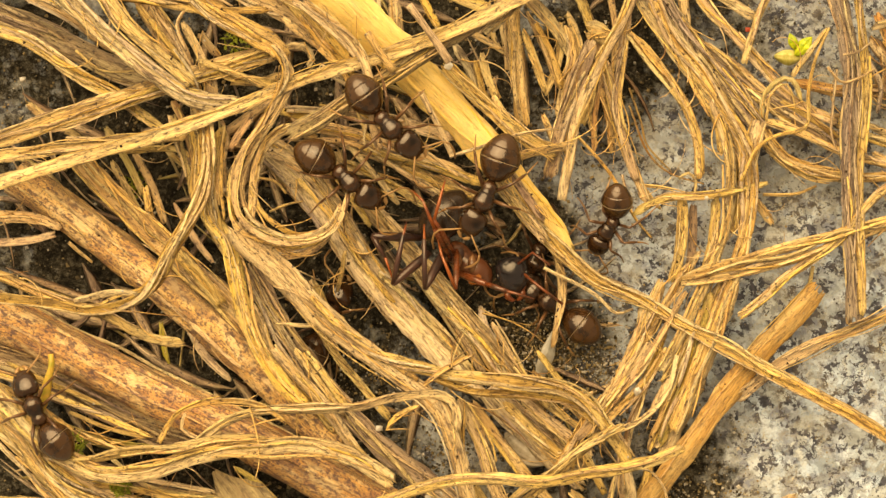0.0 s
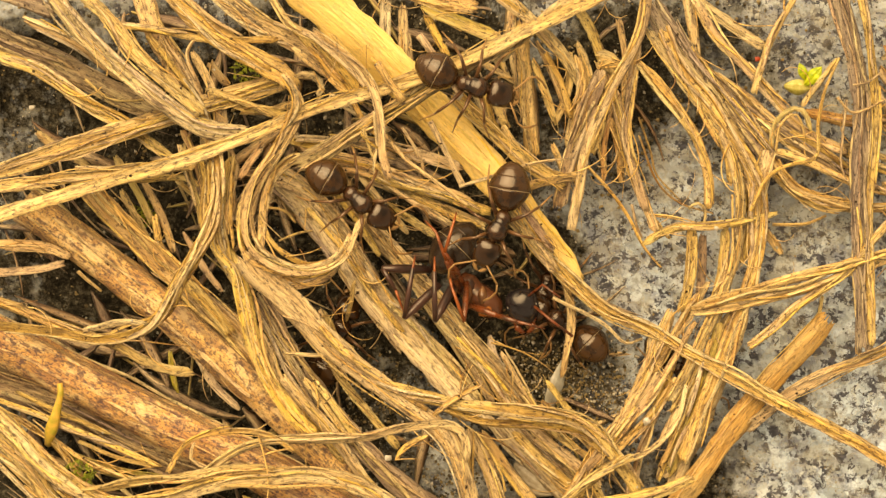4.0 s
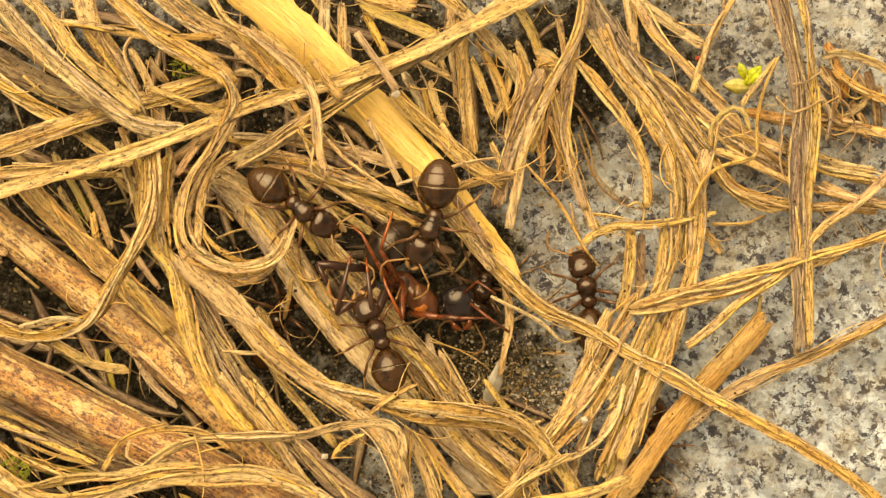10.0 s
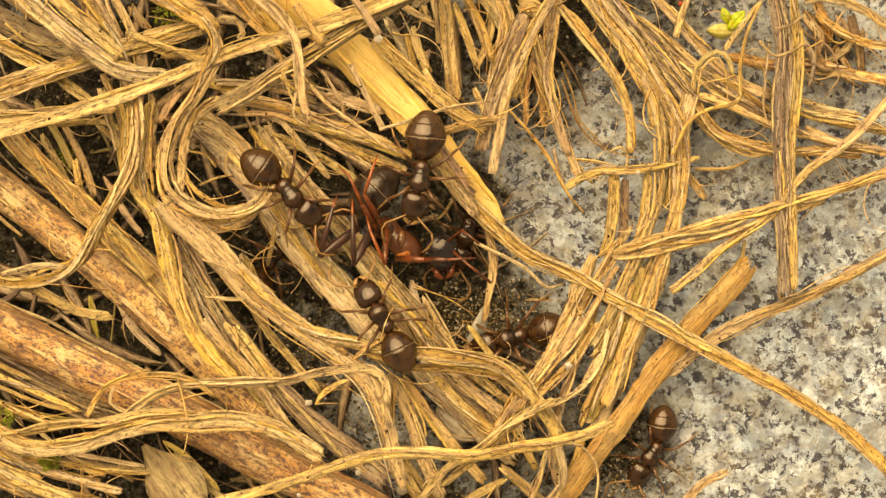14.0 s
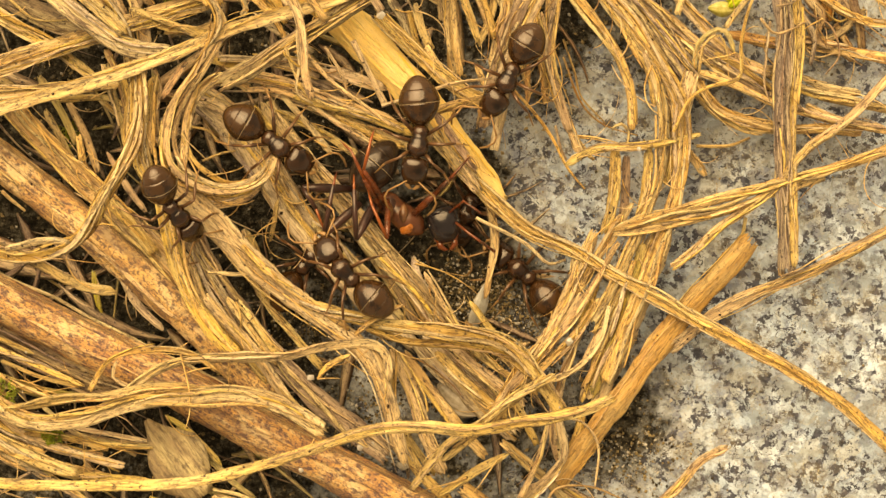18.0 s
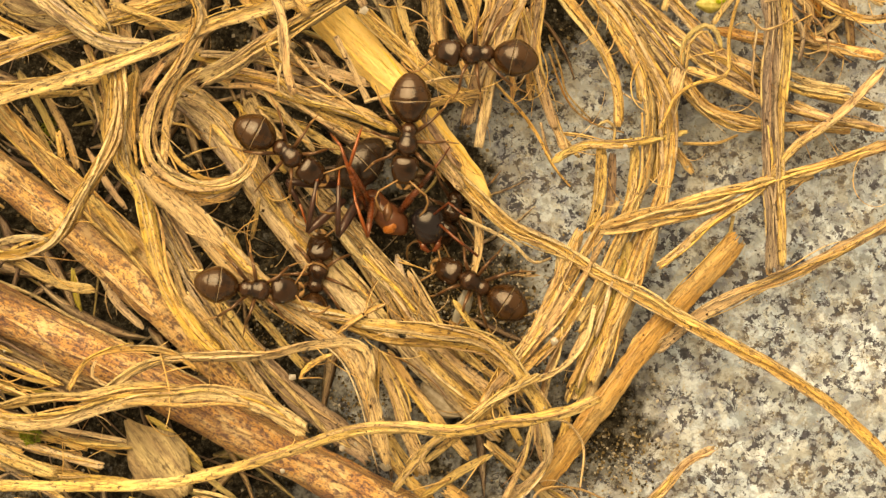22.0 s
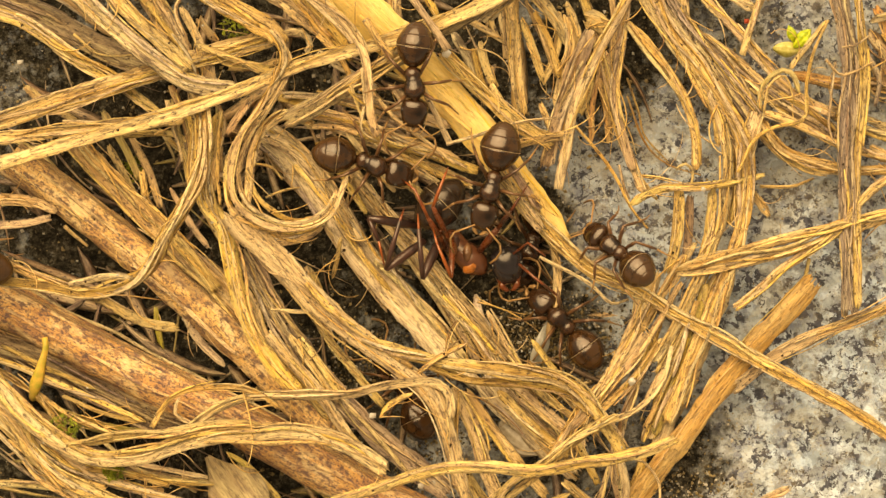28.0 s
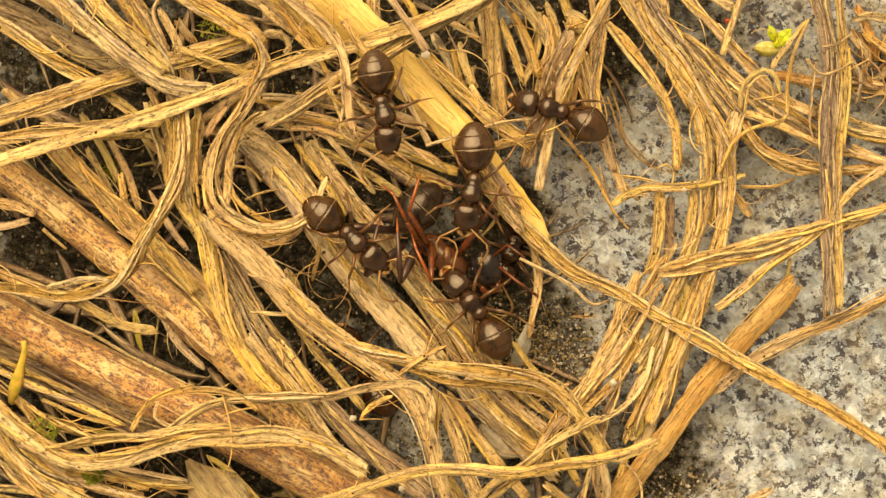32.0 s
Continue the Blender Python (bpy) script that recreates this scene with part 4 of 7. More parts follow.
straw('blade', 'gold', 0.20, [(4.54, -7.49, 2.42), (4.12, -8.94, 2.38), (3.39, -10.40, 2.40)])
straw('blade', 'tan', 0.32, [(4.91, -7.35, 2.10), (5.12, -8.53, 2.00), (4.73, -9.20, 2.02), (3.95, -9.95, 2.10), (3.28, -10.42, 2.15)])
straw('blade', 'tan', 0.35, [(2.90, -8.11, 2.08), (4.36, -9.39, 1.72), (5.45, -10.51, 1.44), (6.21, -11.32, 1.26)])
straw('thin', 'gold', 0.10, [(5.33, -7.34, 2.24), (5.84, -7.55, 1.99), (6.31, -8.38, 1.82), (6.18, -9.81, 1.68)])
straw('thin', 'gold', 0.12, [(4.38, -10.74, 2.21), (4.77, -9.83, 2.05), (5.97, -9.73, 1.75), (7.16, -10.18, 1.68)])
straw('blade', 'gold', 0.39, [(4.81, -9.73, 1.42), (6.01, -10.33, 1.19), (7.61, -10.92, 1.12), (9.00, -11.12, 1.05)])
straw('blade', 'pale', 0.99, [(-7.89, 3.89, 1.44), (-7.10, 3.50, 1.44), (-6.14, 2.60, 1.44), (-5.15, 1.23, 1.44), (-4.15, -0.31, 1.44), (-2.75, -1.92, 1.44), (-1.36, -3.49, 1.44), (0.03, -5.02, 1.44)])
straw('blade', 'grey', 0.42, [(-7.52, 3.80, 1.76), (-6.33, 3.12, 1.76), (-5.14, 1.65, 1.76), (-4.14, 0.09, 1.76)])
straw('blade', 'grey', 0.56, [(-5.36, 3.83, 1.44), (-4.17, 2.06, 1.41), (-2.97, 0.59, 1.39), (-1.78, -0.69, 1.36), (-0.38, -2.36, 1.33), (0.82, -3.87, 1.31), (2.02, -5.41, 1.19)])
straw('blade', 'tan', 0.35, [(-4.17, 1.63, 1.12), (-3.17, 0.65, 1.12), (-2.17, -0.69, 1.12), (-0.97, -2.51, 1.12), (0.03, -4.14, 1.12)])
straw('blade', 'grey', 0.28, [(-2.17, -0.88, 1.92), (-1.17, -2.06, 1.87), (0.02, -3.23, 1.81), (1.01, -4.60, 1.76)])
straw('reed', 'yellow', 1.48, [(-7.78, 11.70, 1.60), (-6.31, 10.20, 1.70), (-4.32, 8.43, 1.80), (-2.33, 6.35, 1.90), (-0.75, 4.75, 2.00), (0.40, 3.42, 2.10), (1.55, 1.83, 2.11), (2.64, 0.57, 2.04), (3.17, -0.06, 2.04)])
straw('blade', 'tan', 0.46, [(0.65, 2.66, 2.56), (2.13, 0.72, 2.44), (3.72, -0.72, 2.23), (5.51, -1.54, 1.96), (7.48, -2.68, 1.93), (9.45, -3.75, 2.00), (11.58, -4.91, 2.06), (13.18, -5.78, 2.12), (15.11, -7.15, 2.18), (17.11, -9.10, 2.25), (18.29, -10.53, 2.31)])
straw('blade', 'tan', 0.53, [(-1.43, 6.74, 2.72), (-0.45, 5.77, 2.68), (0.54, 4.81, 2.64), (1.62, 4.00, 2.49), (2.61, 3.56, 2.27)])
straw('twig', 'pale', 0.26, [(-2.56, 8.61, 4.64), (-1.82, 7.59, 4.48), (-1.20, 6.68, 4.32)])
straw('twig', 'tan', 0.28, [(-4.01, 7.67, 4.48), (-3.59, 7.05, 4.32), (-3.12, 6.41, 4.16)])
straw('twig', 'tan', 0.22, [(-2.20, 5.72, 3.52), (-1.61, 4.56, 3.36), (-1.08, 3.49, 3.20)])
straw('blade', 'tan', 0.49, [(0.94, 9.35, 2.08), (1.08, 7.60, 1.91), (1.21, 6.03, 1.73), (1.39, 4.51, 1.56)])
straw('blade', 'tan', 0.26, [(1.35, 7.98, 2.03), (1.80, 6.82, 1.81), (2.16, 5.73, 1.62)])
straw('blade', 'brown', 0.49, [(3.79, 7.61, 2.07), (3.13, 5.83, 2.08), (2.61, 4.42, 2.06), (2.40, 3.43, 1.98), (2.22, 2.69, 1.90)])
straw('blade', 'gold', 0.35, [(5.38, 10.71, 2.57), (5.20, 9.34, 2.54), (4.81, 8.17, 2.55), (3.94, 6.59, 2.67), (3.26, 5.02, 2.74), (2.98, 3.65, 2.71), (2.66, 1.93, 2.69)])
straw('blade', 'tan', 0.32, [(5.08, 9.00, 1.95), (4.82, 7.03, 1.91), (4.62, 5.26, 1.86), (4.89, 4.05, 1.73), (5.34, 2.62, 1.57)])
straw('blade', 'red', 0.20, [(4.22, 6.50, 1.49), (3.91, 5.08, 1.41), (3.85, 3.61, 1.28)])
straw('blade', 'tan', 0.39, [(4.20, 6.84, 1.74), (4.53, 5.47, 1.63), (4.90, 3.90, 1.52), (5.39, 2.72, 1.39), (5.72, 1.84, 1.30)])
straw('blade', 'tan', 0.24, [(3.51, 6.66, 1.45), (3.62, 5.28, 1.38), (3.93, 4.10, 1.28)])
straw('blade', 'gold', 0.32, [(5.07, 7.83, 2.30), (6.13, 6.64, 2.05), (6.99, 5.31, 1.99), (7.46, 3.90, 1.94), (7.49, 2.65, 1.89)])
straw('blade', 'tan', 0.35, [(5.33, 9.00, 2.02), (6.83, 6.81, 1.89), (7.98, 5.48, 1.89), (8.48, 4.11, 1.89), (8.61, 2.73, 1.89), (8.44, 1.16, 1.89), (7.98, -0.22, 1.89), (7.21, -2.00, 1.89), (6.08, -4.07, 1.89)])
straw('blade', 'tan', 0.46, [(5.82, 9.00, 2.03), (6.62, 7.44, 1.98), (7.46, 6.42, 1.97), (8.21, 5.36, 1.96), (8.97, 4.11, 1.95), (9.29, 2.93, 1.94), (9.22, 1.56, 1.93), (8.84, -0.02, 1.92), (8.11, -1.99, 1.91), (7.22, -4.16, 1.90), (6.49, -6.17, 1.89)])
straw('blade', 'dusk', 0.70, [(5.44, 10.00, 1.78), (6.64, 8.25, 1.65), (7.94, 6.68, 1.63), (9.19, 5.15, 1.60), (9.95, 4.09, 1.58)])
straw('blade', 'dusk', 0.39, [(6.24, 9.24, 1.58), (7.44, 7.27, 1.54), (8.64, 5.71, 1.51), (9.45, 4.43, 1.47)])
straw('blade', 'dusk', 0.53, [(7.36, 7.48, 1.37), (8.65, 6.47, 1.34), (10.05, 5.41, 1.31), (11.44, 4.47, 1.29), (12.64, 3.61, 1.26)])
straw('blade', 'tan', 0.32, [(6.94, 10.20, 1.47), (7.84, 8.70, 1.47), (8.83, 7.68, 1.47), (9.83, 6.51, 1.47), (11.02, 5.33, 1.47), (12.41, 4.65, 1.47)])
straw('blade', 'tan', 0.35, [(5.55, 10.57, 1.21), (7.54, 10.20, 1.10), (8.65, 10.49, 1.05)])
straw('blade', 'tan', 0.35, [(6.73, 10.65, 1.26), (6.96, 9.27, 1.21), (7.20, 7.77, 1.16)])
straw('blade', 'tan', 0.39, [(6.85, 10.17, 1.37), (8.32, 9.15, 1.31), (9.60, 8.30, 1.26)])
straw('blade', 'tan', 0.49, [(9.55, 4.80, 1.99), (9.14, 2.74, 1.93), (9.16, 1.16, 1.85), (8.86, -0.25, 1.78)])
straw('blade', 'tan', 0.32, [(9.70, 4.56, 1.68), (10.46, 3.50, 1.66), (11.61, 3.04, 1.64), (12.80, 2.77, 1.62), (14.38, 2.74, 1.60), (15.56, 2.59, 1.58)])
straw('blade', 'tan', 0.24, [(9.65, 4.02, 1.47), (10.68, 3.12, 1.44), (11.64, 2.73, 1.40), (12.67, 2.74, 1.37)])
straw('blade', 'gold', 0.26, [(9.77, 4.75, 1.78), (10.80, 4.43, 1.76), (12.18, 3.75, 1.74), (13.37, 3.36, 1.72), (14.95, 2.94, 1.70), (16.73, 2.60, 1.68)])
straw('blade', 'red', 0.42, [(10.81, 6.14, 1.16), (12.24, 5.83, 1.16), (13.63, 5.72, 1.16), (15.21, 5.45, 1.16), (16.80, 5.19, 1.16)])
straw('blade', 'tan', 0.32, [(10.84, 5.44, 1.26), (11.84, 4.95, 1.26), (13.23, 4.27, 1.26), (14.81, 3.78, 1.26), (16.80, 3.40, 1.26)])
straw('blade', 'dusk', 0.67, [(11.67, 11.17, 2.31), (12.39, 8.63, 2.28), (12.74, 6.68, 2.25), (12.78, 4.72, 2.22), (12.72, 2.76, 2.19), (12.82, 0.79, 2.16), (12.91, -0.77, 2.13), (12.83, -2.35, 2.10)])
straw('blade', 'tan', 0.28, [(12.62, 10.57, 2.52), (13.00, 8.62, 2.47), (13.23, 6.67, 2.42), (13.16, 4.71, 2.36), (13.02, 2.75, 2.31), (13.06, 0.40, 2.26), (13.11, -2.11, 2.21)])
straw('blade', 'gold', 0.26, [(12.58, 2.76, 2.10), (12.59, 0.79, 2.06), (12.73, -1.17, 2.03), (12.67, -2.45, 1.99)])
straw('thin', 'gold', 0.18, [(8.90, 2.61, 2.42), (9.45, 3.71, 2.43), (10.13, 4.18, 2.44), (10.87, 4.34, 2.46), (11.22, 4.62, 2.48), (11.25, 5.67, 2.49), (11.48, 6.81, 2.50), (11.98, 7.91, 2.52)])
straw('blade', 'green', 0.18, [(9.63, 4.77, 2.31), (9.74, 5.63, 2.34), (10.32, 6.14, 2.36), (10.75, 6.07, 2.39), (11.03, 5.32, 2.42)])
straw('blade', 'gold', 0.24, [(9.02, 6.70, 1.99), (9.38, 7.75, 1.94), (9.73, 8.72, 1.89), (10.74, 10.43, 1.84), (11.34, 11.22, 1.78)])
straw('blade', 'gold', 0.20, [(10.75, 6.26, 1.68), (11.36, 7.09, 1.79), (12.02, 7.95, 1.89)])
straw('thin', 'gold', 0.12, [(12.43, 6.96, 2.73), (12.92, 7.04, 2.68), (13.41, 7.40, 2.62)])
straw('thin', 'gold', 0.12, [(11.88, 6.54, 2.73), (12.34, 6.02, 2.70), (12.83, 6.10, 2.66), (13.52, 6.46, 2.62)])
straw('thin', 'gold', 0.12, [(12.30, 6.50, 1.89), (12.16, 5.12, 1.82), (12.14, 4.14, 1.75), (12.59, 3.16, 1.68)])
straw('blade', 'tan', 0.28, [(13.58, 7.92, 1.37), (14.18, 8.13, 1.33), (15.57, 7.74, 1.30), (16.77, 6.96, 1.26)])
straw('blade', 'brown', 0.24, [(13.76, 7.32, 1.58), (14.20, 6.73, 1.51), (13.98, 5.94, 1.44), (14.59, 5.56, 1.37)])
straw('blade', 'tan', 0.28, [(14.00, 7.54, 1.26), (15.20, 6.76, 1.19), (16.40, 6.47, 1.12), (17.60, 6.78, 1.05)])
straw('blade', 'gold', 0.26, [(5.11, 1.44, 2.41), (6.06, 1.98, 2.16), (6.85, 2.11, 2.12), (8.03, 2.18, 2.08), (9.21, 2.38, 2.04), (9.92, 2.58, 1.99)])
straw('thin', 'gold', 0.14, [(3.10, 4.36, 2.19), (4.10, 3.29, 1.82), (4.76, 2.36, 1.54), (5.25, 1.42, 1.30), (5.87, 0.67, 1.06)])
straw('thin', 'brown', 0.10, [(5.14, 5.33, 0.69), (5.75, 3.74, 0.61), (6.56, 2.95, 0.56), (7.76, 2.56, 0.53)])
straw('blade', 'tan', 0.39, [(6.92, 2.33, 1.89), (6.84, 0.36, 1.79), (6.51, -0.98, 1.68)])
straw('blade', 'brown', 0.28, [(7.32, 1.85, 1.58), (7.26, 0.37, 1.52), (7.15, -0.78, 1.47)])
straw('thin', 'tan', 0.14, [(6.75, 2.71, 2.31), (7.07, 2.91, 2.24), (7.35, 2.62, 2.17), (7.28, 2.03, 2.10)])
straw('blade', 'tan', 0.32, [(8.09, 2.14, 1.78), (7.99, 0.76, 1.75), (7.68, -0.62, 1.72), (7.07, -2.50, 1.68)])
straw('blade', 'gold', 0.28, [(8.75, 2.05, 1.47), (8.25, 0.57, 1.47), (7.71, -1.21, 1.47)])
straw('blade', 'tan', 0.28, [(9.28, 2.16, 1.26), (9.79, 1.57, 1.21), (10.13, 1.08, 1.16)])
straw('blade', 'gold', 0.35, [(6.82, -0.74, 2.21), (8.43, -0.34, 2.19), (10.00, 0.17, 2.17), (11.56, 0.57, 2.15), (13.13, 0.99, 2.13), (14.70, 1.44, 2.12), (17.06, 2.20, 2.10)])
straw('blade', 'gold', 0.24, [(6.77, -0.94, 2.10), (9.23, -0.53, 2.05), (10.80, -0.12, 1.99), (12.38, 0.48, 1.94), (14.25, 1.04, 1.89)])
straw('blade', 'tan', 0.32, [(8.82, -2.14, 1.89), (9.64, -1.51, 1.95), (10.51, -0.71, 2.01), (11.62, 0.04, 2.07), (12.59, 0.95, 2.13), (13.61, 2.08, 2.19), (14.87, 2.97, 2.25), (16.61, 4.74, 2.31)])
straw('thin', 'gold', 0.16, [(9.78, 2.16, 1.26), (10.88, 2.17, 1.16), (11.68, 2.46, 1.05)])
straw('blade', 'fresh', 0.81, [(11.74, -1.02, 1.58), (10.57, -2.37, 1.56), (9.40, -3.61, 1.54), (8.28, -5.00, 1.52), (7.19, -6.55, 1.51), (5.98, -8.13, 1.49), (4.70, -9.81, 1.67)])
straw('blade', 'tan', 0.39, [(8.73, -5.06, 1.37), (10.27, -3.88, 1.34), (12.24, -2.88, 1.32), (14.22, -2.02, 1.30), (17.18, -0.43, 1.28), (18.60, 0.45, 1.26)])
straw('thin', 'gold', 0.16, [(11.48, -0.35, 1.58), (11.36, -1.19, 1.31), (11.22, -1.98, 1.05)])
straw('blade', 'gold', 0.95, [(8.78, -0.22, 1.58), (8.01, -2.29, 1.52), (7.24, -4.08, 1.47), (6.60, -5.61, 1.42), (5.98, -6.96, 1.37)])
straw('blade', 'tan', 0.39, [(6.20, -0.78, 1.89), (5.52, -2.40, 1.91), (4.70, -4.08, 1.99), (3.66, -5.75, 2.09)])
straw('blade', 'gold', 0.26, [(6.98, -1.17, 1.99), (6.11, -2.79, 1.97), (4.97, -4.36, 2.15), (3.98, -5.50, 2.32), (3.16, -6.32, 2.45)])
straw('blade', 'green', 0.32, [(7.88, -1.21, 1.78), (7.34, -3.18, 1.75), (6.73, -4.96, 1.72), (6.11, -6.64, 1.68)])
straw('blade', 'tan', 0.28, [(5.52, -1.62, 1.76), (5.37, -3.19, 1.75), (4.55, -4.97, 1.85), (3.77, -6.15, 1.94)])
straw('blade', 'gold', 0.20, [(6.69, -3.37, 2.10), (6.31, -4.75, 2.06), (5.33, -5.73, 2.17), (4.38, -6.09, 2.33)])
straw('blade', 'brown', 0.24, [(5.84, -3.98, 1.60), (5.16, -5.56, 1.67), (4.87, -6.95, 1.68), (4.79, -8.33, 1.65)])
straw('blade', 'tan', 0.28, [(4.88, -6.96, 1.52), (4.99, -8.14, 1.45), (5.17, -9.34, 1.37)])
straw('blade', 'gold', 0.32, [(6.74, -10.64, 2.10), (8.08, -10.51, 2.05), (9.06, -9.73, 1.99), (9.85, -8.84, 1.94), (10.87, -8.31, 1.89)])
straw('blade', 'gold', 0.16, [(-4.83, 0.31, 2.56), (-4.99, -0.51, 2.08), (-5.16, -1.18, 1.60)])
straw('blade', 'gold', 0.18, [(-6.10, -0.71, 1.92), (-5.70, -2.09, 1.76), (-5.11, -3.27, 1.60)])
straw('thin', 'gold', 0.18, [(-7.20, -2.23, 3.20), (-6.03, -2.30, 3.20), (-4.87, -2.16, 3.20)])
straw('blade', 'gold', 0.26, [(2.45, 0.23, 2.01), (2.68, -1.05, 1.74), (2.50, -2.43, 1.53), (2.36, -3.23, 1.30)])
straw('thin', 'gold', 0.16, [(2.04, -0.36, 2.52), (3.73, -1.23, 2.12), (4.53, -1.94, 1.90), (5.17, -1.82, 1.71)])
straw('blade', 'gold', 0.20, [(0.20, -2.20, 2.08), (0.80, -3.22, 1.92), (1.60, -4.45, 1.69), (2.31, -5.30, 1.45)])
straw('blade', 'pale', 0.28, [(-0.15, -1.66, 1.28), (0.02, -2.46, 1.20), (0.38, -3.05, 1.12)])
straw('blade', 'tan', 0.35, [(-17.89, 1.60, 2.08), (-15.74, 1.46, 2.00), (-14.69, 1.07, 1.92)])
straw('blade', 'gold', 0.28, [(-17.89, 0.54, 2.08), (-15.93, 0.67, 2.00), (-14.92, 0.91, 1.92)])
straw('thin', 'tan', 0.16, [(-14.49, 0.60, 1.92), (-14.19, 0.31, 1.76), (-13.71, -0.10, 1.60)])
straw('blade', 'green', 0.28, [(-13.25, 4.66, 1.60), (-12.46, 3.38, 1.52), (-11.91, 2.20, 1.44)])
straw('blade', 'tan', 0.26, [(-12.32, 3.88, 1.44), (-11.64, 2.60, 1.44), (-11.17, 1.22, 1.44)])
straw('blade', 'tan', 0.24, [(-11.18, 3.88, 1.60), (-10.09, 2.91, 1.52), (-9.30, 1.83, 1.44)])
straw('blade', 'tan', 0.28, [(-11.84, 2.59, 1.76), (-11.69, 1.61, 1.60), (-11.47, 1.02, 1.44)])
straw('blade', 'brown', 0.26, [(-10.00, 1.73, 1.28), (-9.10, 0.25, 1.28), (-8.50, -0.93, 1.28)])
straw('blade', 'tan', 0.32, [(-7.12, 9.25, 2.56), (-5.84, 7.90, 2.45), (-4.96, 7.03, 2.35), (-4.53, 6.32, 2.24)])
straw('blade', 'gold', 0.26, [(-6.26, 8.81, 4.16), (-4.91, 7.79, 4.10), (-4.13, 6.79, 4.03), (-3.89, 5.68, 3.97), (-3.83, 4.53, 3.90), (-3.57, 3.68, 3.84)])
straw('blade', 'mottle', 0.53, [(-6.83, 4.17, 3.68), (-5.68, 4.72, 3.63), (-4.52, 5.50, 3.57), (-3.08, 6.33, 3.52), (-1.82, 7.16, 3.47), (-0.47, 7.98, 3.41), (0.50, 8.62, 3.36)])
straw('thin', 'gold', 0.16, [(-4.52, 5.50, 3.68), (-3.93, 4.06, 3.52), (-3.16, 3.54, 3.36), (-1.70, 3.21, 3.20)])
straw('thin', 'gold', 0.18, [(-3.84, 5.32, 3.52), (-2.97, 4.36, 3.41), (-1.80, 3.50, 3.31), (-0.92, 2.83, 3.20)])
straw('thin', 'gold', 0.14, [(-4.13, 6.07, 3.84), (-4.03, 4.92, 3.73), (-4.12, 3.95, 3.63), (-3.58, 3.57, 3.52)])
straw('blade', 'tan', 0.39, [(-6.51, 4.65, 2.40), (-4.55, 4.31, 2.32), (-2.98, 3.72, 2.24), (-1.41, 3.21, 2.16), (-0.42, 2.74, 2.08)])
straw('blade', 'grey', 0.28, [(-6.91, 5.20, 2.24), (-5.74, 5.14, 2.13), (-4.56, 4.90, 2.03), (-3.38, 4.52, 1.92)])
straw('blade', 'grey', 0.32, [(-5.74, 4.30, 1.92), (-3.97, 3.63, 1.87), (-2.19, 2.95, 1.81), (-0.22, 2.08, 1.76)])
straw('blade', 'tan', 0.35, [(-4.35, 3.90, 2.40), (-2.19, 3.32, 2.24), (-0.03, 2.57, 2.08)])
straw('blade', 'tan', 0.28, [(-4.96, 3.43, 1.60), (-3.38, 2.66, 1.60), (-1.99, 1.78, 1.60)])
straw('thin', 'gold', 0.16, [(-1.21, 3.47, 3.68), (0.14, 3.89, 3.57), (1.30, 4.27, 3.39), (2.58, 4.45, 2.99)])
straw('blade', 'tan', 0.30, [(0.34, 3.23, 3.20), (1.71, 3.63, 2.89), (2.99, 3.85, 2.48)])
straw('blade', 'pale', 0.46, [(-3.18, 4.79, 2.40), (-2.20, 4.51, 2.16), (-1.02, 4.14, 1.92)])
straw('blade', 'grey', 0.62, [(-10.04, 10.66, 1.92), (-8.46, 9.38, 1.87), (-6.88, 8.57, 1.81), (-5.77, 7.95, 1.76)])
straw('blade', 'tan', 0.26, [(-13.44, 9.17, 3.04), (-11.30, 8.87, 3.04), (-9.74, 8.57, 3.04), (-7.40, 8.59, 3.04)])
straw('blade', 'gold', 0.26, [(-8.01, 10.58, 2.88), (-7.02, 9.11, 2.92), (-6.24, 8.68, 2.96), (-4.67, 7.32, 3.00), (-4.23, 6.51, 3.04)])
straw('blade', 'rot', 0.49, [(-17.91, 10.37, 2.40), (-16.73, 10.14, 2.40), (-15.08, 9.52, 2.40)])
straw('blade', 'tan', 0.39, [(-16.31, 9.38, 2.56), (-14.37, 8.43, 2.40), (-12.81, 7.28, 2.24)])
straw('blade', 'tan', 0.49, [(-4.14, 10.72, 1.76), (-2.17, 10.03, 1.76), (-0.47, 9.76, 1.76)])
straw('blade', 'green', 0.46, [(-2.56, 9.81, 1.92), (-1.17, 9.24, 1.84), (0.33, 8.63, 1.76)])
straw('blade', 'grey', 0.46, [(-3.75, 10.16, 1.44), (-3.78, 8.59, 1.36), (-3.73, 7.41, 1.28)])
straw('blade', 'tan', 0.32, [(-3.15, 9.96, 1.60), (-3.14, 7.80, 1.44)])
straw('blade', 'tan', 0.28, [(-2.36, 9.57, 1.60), (-1.56, 8.01, 1.44)])
straw('blade', 'tan', 0.39, [(-0.68, 10.86, 2.56), (1.17, 9.41, 2.32), (2.49, 8.00, 1.91), (3.10, 6.84, 1.64)])
straw('blade', 'tan', 0.32, [(3.42, 10.69, 2.66), (1.36, 8.97, 2.96), (-0.07, 7.72, 2.88)])
straw('blade', 'tan', 0.35, [(2.67, 10.16, 1.98), (3.48, 8.81, 1.72), (3.79, 7.84, 1.55)])
straw('blade', 'tan', 0.46, [(2.08, 9.54, 2.22), (3.07, 9.89, 1.92), (4.66, 10.61, 1.56)])
straw('blade', 'gold', 0.32, [(2.89, 8.60, 1.81), (3.30, 7.44, 1.61), (3.21, 6.06, 1.49)])
